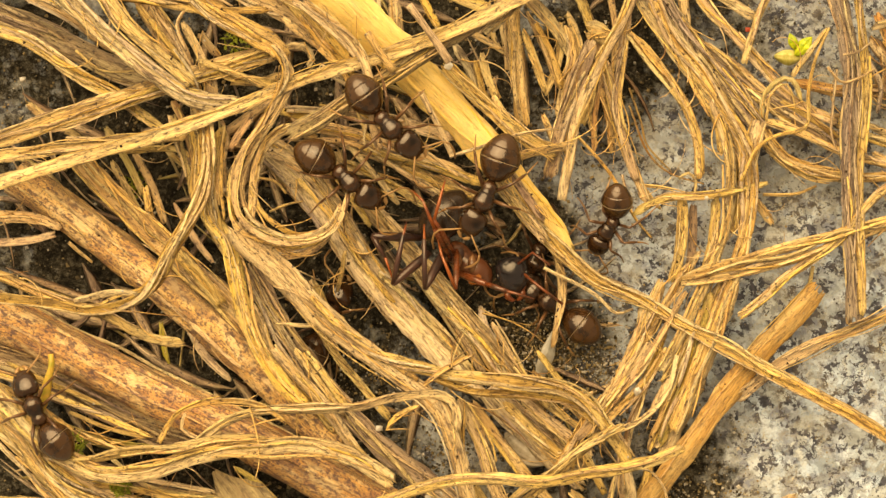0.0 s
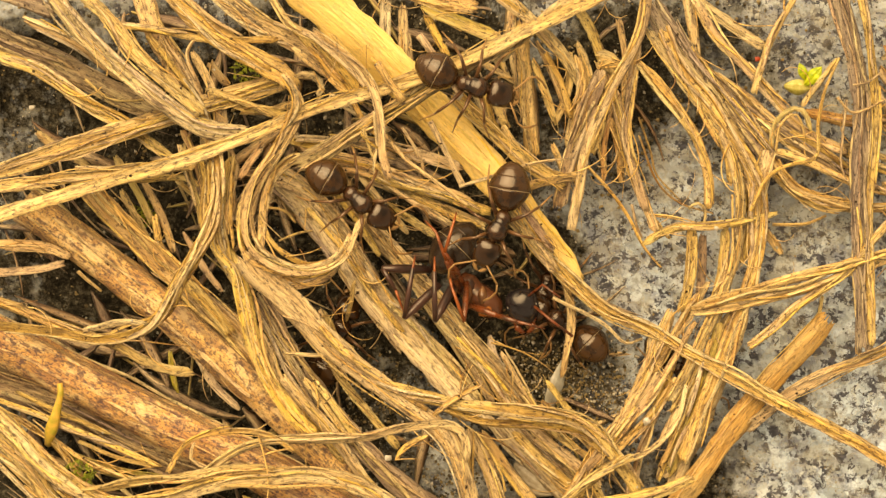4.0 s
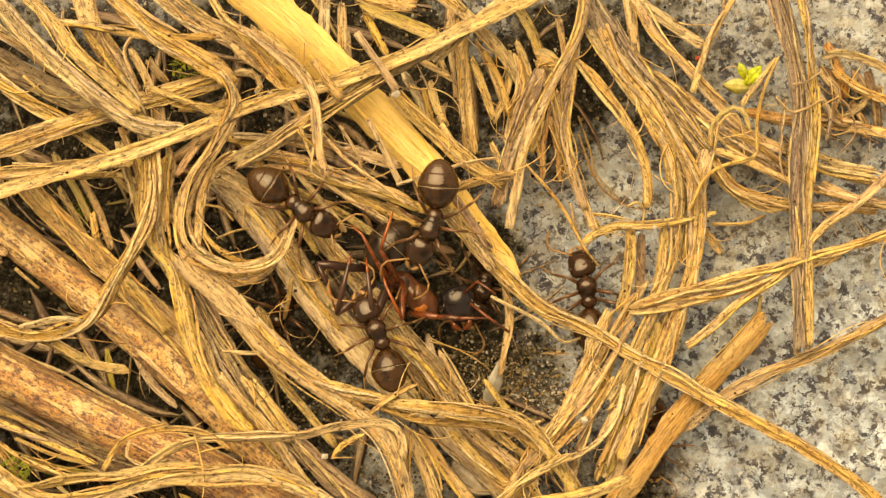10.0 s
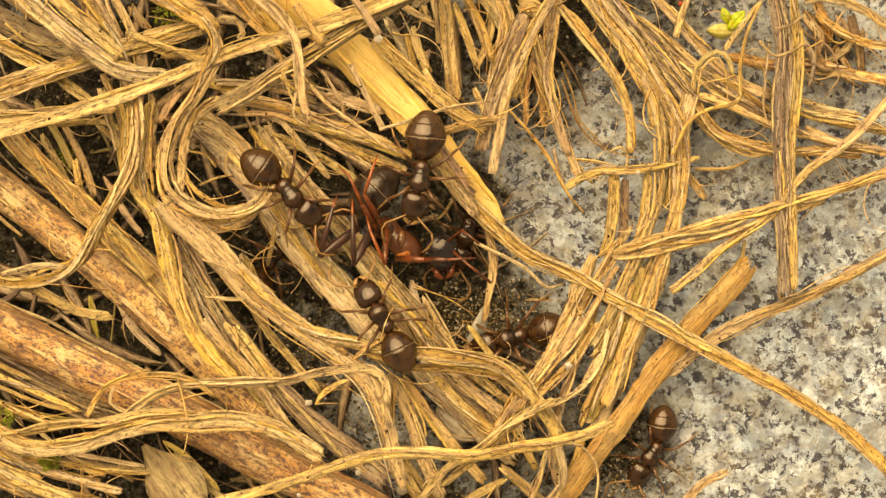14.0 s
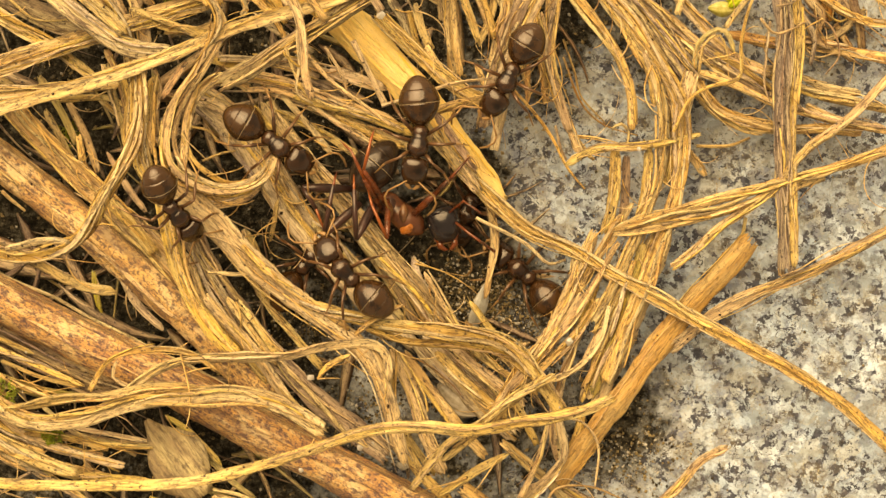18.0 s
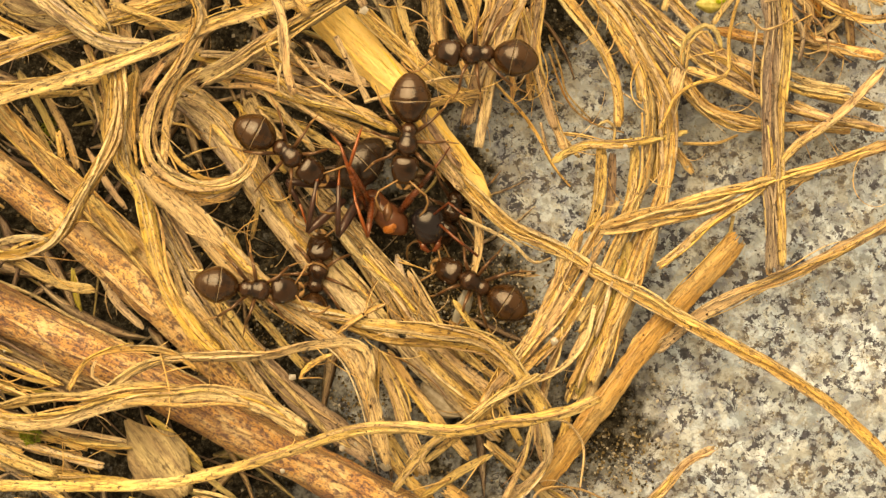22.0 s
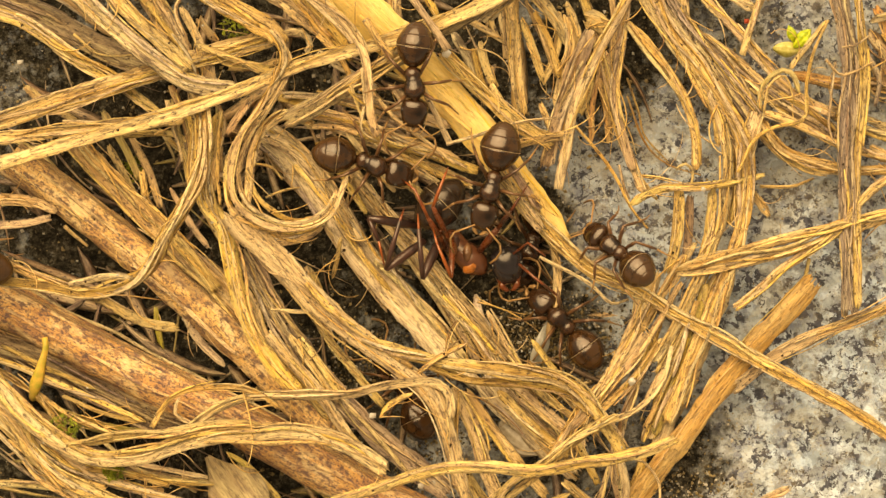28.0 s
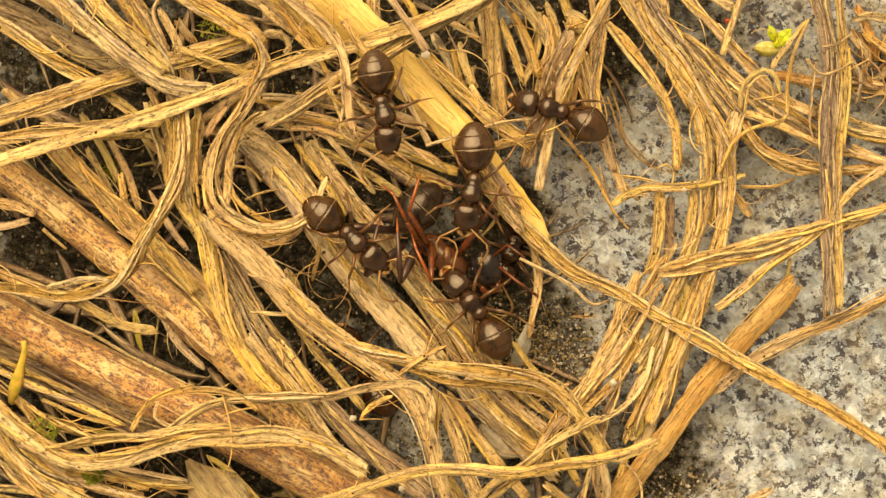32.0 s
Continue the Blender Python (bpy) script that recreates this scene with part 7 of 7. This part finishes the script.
    # hip, knee, ankle, toe
    for mat, pts in ((RUFOUS, ((-1.19, -0.09, 2.08), (-1.74, 0.95, 3.68), (-2.13, 1.91, 4.16), (-2.52, 2.30, 3.52))),
                          (RUFOUS, ((-0.99, -0.01, 2.24), (-1.66, 1.30, 3.84), (-1.32, 2.26, 4.16), (-1.17, 2.66, 3.68))),
                          (DUSK, ((-1.93, 0.14, 2.40), (-3.17, -0.96, 3.04), (-2.82, 0.75, 3.68), (-2.71, 1.22, 3.20))),
                          (DUSK, ((-1.42, 0.18, 2.40), (-2.00, -1.14, 3.36), (-2.12, 0.56, 3.84), (-2.15, 1.07, 3.52))),
                          (RUFOUS, ((-0.96, 0.23, 2.40), (-1.07, -1.10, 3.36), (-1.50, 0.06, 3.84), (-1.62, 0.61, 3.36))),
                          (DUSK, ((-2.22, 0.65, 1.92), (-3.89, 0.83, 2.72), (-3.49, 0.05, 2.72), (-3.22, -0.93, 2.24)))):
        p = [Vector(q) - base for q in pts]
        slim = 0.76 if mat is RUFOUS else 1.15
        leg = part("leg", tube("leg", [(0, 0, 0), (p[1] - p[0]) * 0.35, (p[1] - p[0]) * 0.7, p[1] - p[0]], [0.10 * slim, 0.15 * slim, 0.14 * slim, 0.085 * slim], mat, 9), thing)
        leg.matrix_basis = Matrix.Translation(p[0] * MM)
        limb("tibia", [p[1] - p[0], p[1].lerp(p[2], 0.4) - p[0], p[2] - p[0]], [0.07 * slim, 0.085 * slim, 0.055 * slim], TARSUS if mat is RUFOUS else mat, leg)
        limb("tarsus", [p[2] - p[0], p[2].lerp(p[3], 0.5) - p[0], p[3] - p[0]], [0.05, 0.04, 0.02], TARSUS, leg, "orange-red foot")
        legs.append(leg)
    p = [Vector(q) - base for q in ((-0.01, -0.18, 2.08), (0.60, 0.62, 3.04), (1.01, 1.20, 3.51), (1.55, 2.06, 3.38))]
    free = part("leg", tube("leg", [(0, 0, 0), (p[1] - p[0]) * 0.5, p[1] - p[0]], [0.11, 0.14, 0.09], RUFOUS, 9), thing, "red leg stretched free")
    free.matrix_basis = Matrix.Translation(p[0] * MM)
    limb("tibia", [p[1] - p[0], p[1].lerp(p[2], 0.5) - p[0], p[2] - p[0]], [0.085, 0.10, 0.07], RUFOUS, free)
    limb("tarsus", [p[2] - p[0], p[2].lerp(p[3], 0.5) - p[0], p[3] - p[0]], [0.06, 0.05, 0.025], RUFOUS, free)
    return thing, legs, free


ANTS = {
    "A": (ant("brown-black ant running over the straw to grip the wood ant's head", -8, 8), [
        (0.00, -3.31, 4.55, 4.00, -47),
        (1.00, -2.73, 4.52, 4.00, -45),
        (2.00, -2.07, 4.35, 4.00, -48),
        (3.00, -3.01, 5.10, 4.00, -72),
        (3.50, -2.71, 6.08, 4.00, -40),
        (4.00, -0.77, 6.89, 4.00, -17),
        (4.50, 0.77, 5.77, 4.00, -19),
        (5.50, 3.33, 3.11, 2.23, -68),
        (6.50, 4.40, 1.08, 0.75, -78),
        (7.00, 5.10, 0.60, 0.61, -60),
        (7.50, 4.32, -2.42, 0.45, -138),
        (8.00, 3.18, -3.13, 0.48, -170),
        (9.00, 3.31, -3.52, 0.49, -188),
        (9.20, 3.70, -3.50, 0.48, -190),
        (9.40, 3.85, -3.30, 0.47, -225),
        (9.60, 4.30, -2.90, 0.47, -265),
        (9.80, 5.40, -2.30, 0.48, -280),
        (10.00, 5.45, -0.25, 0.45, -262),
        (10.20, 5.10, 0.60, 0.43, -208),
        (10.50, 5.00, 1.05, 0.42, -174),
        (11.00, 4.50, 0.85, 0.45, -154),
        (11.50, 5.23, -0.42, 0.45, -96),
        (12.00, 3.97, -2.85, 0.47, -150),
        (13.00, 3.51, -2.84, 0.60, -194),
        (14.00, 3.37, -3.71, 0.60, -164),
        (14.60, 1.20, -3.70, 0.40, -168),
        (15.00, 0.20, -4.40, -0.10, -170),
        (15.20, 1.40, -4.00, 0.20, -180),
        (15.50, 3.20, -3.55, 0.45, -195),
        (18.00, 3.67, -2.26, 0.60, -220),
        (19.00, 3.45, -3.11, 0.72, -198),
        (20.00, 2.58, -2.67, 1.04, -214),
        (21.00, 2.63, -2.72, 1.03, -209),
        (22.00, 2.56, -2.70, 1.04, -209),
        (23.00, 2.67, -2.49, 1.03, -212),
        (24.00, 2.65, -2.30, 1.04, -219),
        (25.00, 2.47, -2.56, 1.05, -209),
        (28.00, 2.86, -2.61, 1.03, -225),
        (29.00, 3.02, -3.34, 1.01, -202),
        (30.00, 1.01, -2.81, 1.76, -210),
        (31.00, 0.40, -2.09, 1.86, -220),
        (32.00, 0.47, -2.01, 2.19, -232),
    ]),
    "B": (ant("brown-black ant pulling at a leg of the wood ant", 14, 10), [
        (0.00, -4.77, 2.75, 3.04, -46),
        (1.00, -4.70, 2.82, 3.04, -41),
        (2.00, -4.72, 2.87, 3.04, -45),
        (3.00, -4.65, 2.92, 3.04, -44),
        (4.00, -4.70, 3.05, 3.04, -42),
        (7.00, -4.57, 2.97, 3.04, -40),
        (8.00, -4.62, 2.92, 3.04, -41),
        (9.00, -4.71, 2.86, 3.04, -42),
        (10.00, -4.53, 2.68, 3.04, -41),
        (11.00, -4.57, 2.00, 3.04, -50),
        (12.00, -4.21, 1.91, 3.04, -32),
        (13.00, -3.87, 1.32, 3.04, -40),
        (14.00, -4.30, 1.34, 3.04, -53),
        (15.00, -4.49, 1.88, 3.04, -51),
        (18.00, -4.85, 2.18, 3.04, -41),
        (19.00, -4.89, 2.19, 3.04, -42),
        (20.00, -4.96, 2.17, 3.04, -44),
        (21.00, -4.42, 1.97, 3.04, -38),
        (22.00, -3.83, 1.75, 3.04, -40),
        (23.00, -4.38, 1.57, 3.04, -39),
        (24.00, -4.38, 1.98, 3.04, -14),
        (25.00, -4.14, 1.56, 3.04, -43),
        (28.00, -3.79, 2.79, 3.04, -24),
        (29.00, -3.75, 2.10, 3.04, -31),
        (30.00, -3.53, 1.64, 3.04, -33),
        (31.00, -3.51, 1.46, 3.04, -34),
        (32.00, -3.69, 0.31, 3.04, -46),
    ]),
    "C": (ant("brown-black ant standing over the wood ant and biting its waist", 10, -4, 0.93, 1.1), [
        (0.00, 0.02, 2.12, 3.52, -114),
        (1.00, 0.00, 2.13, 3.52, -112),
        (2.00, 0.11, 2.19, 3.52, -114),
        (3.00, 0.11, 2.09, 3.52, -118),
        (4.00, 0.15, 2.13, 3.52, -115),
        (7.00, -0.01, 2.17, 3.52, -114),
        (8.00, 0.00, 2.19, 3.52, -114),
        (9.00, 0.07, 2.11, 3.52, -113),
        (10.00, -0.00, 2.13, 3.52, -109),
        (11.00, 0.07, 2.02, 3.52, -102),
        (12.00, 0.09, 1.98, 3.52, -101),
        (13.00, 0.19, 2.07, 3.52, -99),
        (14.00, 0.20, 1.89, 3.52, -100),
        (15.00, 0.16, 2.06, 3.52, -101),
        (18.00, 0.07, 2.26, 3.52, -100),
        (19.00, 0.16, 2.34, 3.52, -101),
        (20.00, 0.21, 2.29, 3.52, -102),
        (21.00, 0.17, 2.23, 3.52, -104),
        (22.00, 0.27, 2.21, 3.52, -97),
        (23.00, 0.24, 2.21, 3.52, -101),
        (24.00, 0.32, 2.15, 3.52, -102),
        (25.00, 0.39, 2.21, 3.52, -101),
        (28.00, 0.34, 2.04, 3.52, -105),
        (29.00, 0.32, 2.21, 3.52, -107),
        (30.00, 0.31, 2.22, 3.52, -104),
        (31.00, 0.35, 2.15, 3.52, -107),
        (32.00, 0.39, 2.04, 3.52, -102),
    ]),
    "F": (ant("brown-black ant circling over straw and stone", -10, 6, 0.91), [
        (0.00, 2.38, -1.66, 0.79, 147),
        (1.00, 2.36, -1.58, 0.79, 147),
        (2.00, 2.44, -1.30, 0.78, 148),
        (3.00, 2.28, -1.42, 0.79, 156),
        (4.00, 2.37, -1.22, 0.78, 151),
        (7.00, 3.14, -1.67, 0.75, 149),
        (8.00, 2.50, -3.80, 0.79, 172),
        (8.50, 0.84, -3.20, 1.35, 153),
        (9.00, -0.49, -2.36, 2.40, 144),
        (10.00, -1.83, -1.68, 2.72, 114),
        (11.00, -1.22, -2.16, 2.72, 77),
        (12.00, -0.85, -1.90, 2.72, 62),
        (13.00, -0.03, -2.19, 2.72, 66),
        (14.00, -1.14, -2.98, 3.04, 121),
        (15.00, -4.41, -1.46, 3.68, 148),
        (15.50, -9.54, -0.02, 3.84, 159),
        (16.00, -9.33, -0.10, 3.84, 208),
        (16.50, -9.12, -0.17, 3.84, 257),
        (17.50, -7.79, -0.65, 4.00, 304),
        (18.00, -8.40, 0.05, 4.10, 309, 34),
        (19.00, -8.58, 1.04, 4.16, 369),
        (19.50, -9.39, 1.39, 4.08, 350, 8),
        (20.00, -9.82, 0.34, 4.10, 287, 42),
        (20.50, -8.80, -1.06, 3.84, 300),
        (21.00, -5.13, -3.20, 3.84, 326),
        (22.00, -4.89, -2.86, 3.84, 355),
        (23.00, -3.06, -2.97, 3.68, 375),
        (24.00, -2.94, -3.77, 3.68, 373),
        (24.50, -0.80, -4.87, 3.84, 328),
        (25.00, 1.34, -6.33, 4.00, 323),
        (25.50, 2.93, -4.90, 3.72, 360),
        (26.30, 4.87, -4.09, 2.85, 410),
        (26.90, 5.37, -1.95, 2.40, 462),
        (27.50, 4.50, -0.82, 2.60, 518, 22),
        (28.00, 4.84, -0.25, 2.65, 502, 34),
        (29.00, 3.25, -0.28, 2.90, 524, 24),
        (30.00, 3.00, 0.50, 3.00, 506, 26),
        (31.00, 3.95, 0.85, 2.70, 489, 15),
        (31.50, 3.90, 2.26, 2.45, 517),
        (32.00, 3.18, 4.76, 2.46, 525),
    ]),
    "P": (ant("brown-black ant walking away over the brown stems", 6, -8), [
        (0.00, -3.51, -9.99, -0.16, 37),
        (14.00, -1.08, -10.28, -0.16, 37),
        (16.00, 0.01, -6.23, 0.16, 96),
        (17.50, -1.44, -2.69, 3.36, 155),
        (18.00, -2.43, -2.27, 3.52, 133),
        (18.50, -4.88, -2.95, 4.00, 160),
        (19.00, -7.15, -1.84, 4.00, 142),
        (20.00, -11.27, -2.94, 3.84, 178),
        (21.00, -15.46, -2.16, 3.52, 165),
        (32.00, -18.14, -0.55, 3.52, 165),
    ]),
    "U": (ant("brown-black ant half hidden under the grass blades", 8, 10), [
        (0.00, -5.48, -2.17, 0.32, 63),
        (15.00, -4.91, -0.79, 0.32, 60),
        (17.50, -4.18, -1.48, 0.48, 67),
        (18.00, -3.85, -1.87, 0.80, 48),
        (19.00, -2.52, -3.19, 0.96, 63),
        (20.00, -2.58, -2.30, 1.12, 79),
        (21.00, -2.73, -2.27, 1.28, 80),
        (22.00, -2.89, -2.48, 1.28, 79),
        (23.00, -3.17, -2.33, 1.28, 84),
        (24.00, -2.82, -3.41, 1.28, 115),
        (25.00, -3.81, -2.73, 0.80, 67),
        (25.75, -2.92, -4.21, 0.48, 21),
        (26.50, -2.02, -5.70, 0.16, -26),
        (27.25, -2.38, -5.33, 0.08, 45),
        (28.00, -2.73, -4.95, 0.00, 116),
        (29.00, -2.46, -4.79, 0.00, 116),
        (30.00, -2.74, -4.73, 0.00, 116),
        (32.00, -3.44, -4.12, 0.00, 114),
    ]),
    "D": (ant("dark ant on the granite beside the sheaf of straw", 22, 12, 0.8), [
        (0.00, 4.48, 1.25, 1.80, -124, 32),
        (1.00, 4.32, 1.00, 1.82, -122, 32),
        (2.00, 4.22, 1.05, 1.70, -133, 32),
        (2.50, 4.80, 0.25, 0.95, -118, 20),
        (3.00, 5.32, -1.11, 0.23, -84),
        (4.00, 6.63, -3.11, 0.11, -58),
        (8.00, 8.08, -5.06, 0.11, -96),
        (11.00, 7.75, -6.62, 0.21, -90),
        (12.00, 8.95, -8.05, 0.21, -73),
        (13.00, 9.50, -5.72, 0.21, -47),
        (14.00, 8.29, -7.81, 0.21, -125),
        (14.50, 8.46, -6.54, 0.16, -176),
        (15.00, 8.64, -5.27, 0.11, -227),
        (15.50, 7.15, -6.29, 0.11, -213),
        (15.75, 6.91, -7.99, 0.11, -158),
        (16.00, 6.67, -9.70, 0.11, -103),
        (16.60, 6.43, -13.16, 0.11, -93),
        (17.30, 6.29, -17.25, 0.11, -90),
        (32.00, 5.31, -17.03, 0.11, -90),
    ]),
    "T": (ant("brown-black ant wandering over the yellow reed", -12, -10), [
        (0.00, 3.45, 14.36, 3.22, -111),
        (14.00, 5.84, 13.48, 2.62, -111),
        (16.00, 4.58, 8.40, 2.93, -103),
        (17.50, 3.42, 4.50, 3.17, -118),
        (18.00, 3.15, 4.43, 3.26, -114),
        (19.00, 2.86, 3.58, 3.33, -117),
        (20.00, 2.72, 2.87, 3.37, -117),
        (21.00, 2.85, 2.81, 3.36, -111),
        (22.00, 2.63, 5.11, 3.17, -176),
        (23.00, -0.74, 5.06, 4.00, -136),
        (24.00, -1.60, 4.65, 4.00, -131),
        (25.00, -1.80, 4.56, 4.00, -122),
        (25.50, -2.25, 5.04, 4.00, -148),
        (27.50, -3.73, 5.57, 4.00, -136),
        (28.00, -2.34, 5.53, 4.00, -83),
        (28.50, -3.05, 5.45, 4.00, -123),
        (29.00, -3.10, 6.02, 4.00, -165),
        (30.00, -4.67, 6.08, 4.00, -175),
        (30.50, -4.49, 5.68, 4.00, -126),
        (31.00, -2.88, 5.42, 4.00, -69),
        (32.00, -2.64, 4.65, 4.00, -74),
    ]),
    "Q": (ant("brown-black ant crouching under the reed beside the wood ant's head", 10, -12, 0.9), [
        (0.00, 1.87, -0.01, 0.00, -106),
        (4.00, 1.86, -0.04, 0.00, -105),
        (9.00, 1.84, -0.01, 0.00, -105),
        (15.00, 1.82, 0.02, 0.00, -107),
        (20.00, 1.82, -0.02, 0.00, -106),
        (25.00, 1.85, 0.01, 0.00, -105),
        (28.00, 1.81, -0.02, 0.00, -105),
        (32.00, 1.83, -0.01, 0.00, -106),
    ]),
    "X": (ant("brown-black ant leaving over the lower stems", 10, 0, 0.9), [
        (0.00, -15.43, -5.18, 3.20, 115),
        (0.50, -17.09, -2.92, 3.20, 116),
        (1.00, -19.18, -1.38, 3.20, 116),
        (32.00, -17.95, -2.52, 3.20, 117),
    ]),
}
WOOD_ANT = wood_ant()


def motions():
    """The ants' ways (seconds, place, heading and, where an ant climbs, the dip of its head) and the swing of their legs and feelers."""
    steps = [i * 0.4 for i in range(81)]
    for n, ((thing, legs, head, gas), rows) in enumerate(ANTS.values()):
        walk(thing, [(t, pose(x * MM, y * MM, z * MM, 0, dip[0] if dip else 0, a)) for t, x, y, z, a, *dip in rows])
        ts = np.array([r[0] for r in rows])
        xs, ys = np.array([r[1] for r in rows]), np.array([r[2] for r in rows])
        for k, leg in enumerate(legs):
            home = leg.matrix_basis.copy()
            keys = []
            for t in steps:
                v = math.hypot(np.interp(t + 0.3, ts, xs) - np.interp(t - 0.3, ts, xs), np.interp(t + 0.3, ts, ys) - np.interp(t - 0.3, ts, ys)) / 0.6
                swing = (4 + min(20, 7 * v)) * math.sin(t * (5.3 + 0.4 * n) + (k % 2 + k // 2) * math.pi + k * 0.3)
                keys.append((t, home @ pose(0, 0, 0, 0, 0, swing)))
            walk(leg, keys)
        home, rear = head.matrix_basis.copy(), gas.matrix_basis.copy()
        walk(head, [(t, home @ pose(0, 0, 0, 0, 3 * math.sin(t * 2.1 + n), 7 * math.sin(t * 1.3 + n * 1.9))) for t in steps])
        walk(gas, [(t, rear @ pose(0, 0, 0, 0, 2.5 * math.sin(t * 1.1 + n), 6 * math.sin(t * 0.9 + n * 2.3))) for t in steps])
    thing, legs, free = WOOD_ANT
    x, y, z = thing.location
    walk(thing, [(t, pose(x + 0.05 * MM * math.sin(t * 1.7), y + 0.05 * MM * math.sin(t * 1.1 + 1), z, 0, 0, 1.5 * math.sin(t * 0.8))) for t in steps])
    for k, leg in enumerate(legs):
        home = leg.matrix_basis.copy()
        walk(leg, [(t, home @ pose(0, 0, 0, 0, 0, 4 * math.sin(t * 1.4 + k * 1.7))) for t in steps])
    home = free.matrix_basis.copy()
    walk(free, [(t, home @ pose(dx * MM, dy * MM, 0, 0, 0, a)) for t, dx, dy, a in (
        (0, -0.9, -0.4, -74), (4, -0.9, -0.4, -72), (9, -0.8, -0.7, -62), (13, -0.6, -0.8, -54), (15, -0.5, -0.5, -50), (16, -0.3, -0.2, -25),
        (17.5, -0.1, -0.1, -12), (21, 0, 0, -4), (25, 0, 0, 0), (28, 0, 0, 0), (32, 0, 0, 2))])


motions()
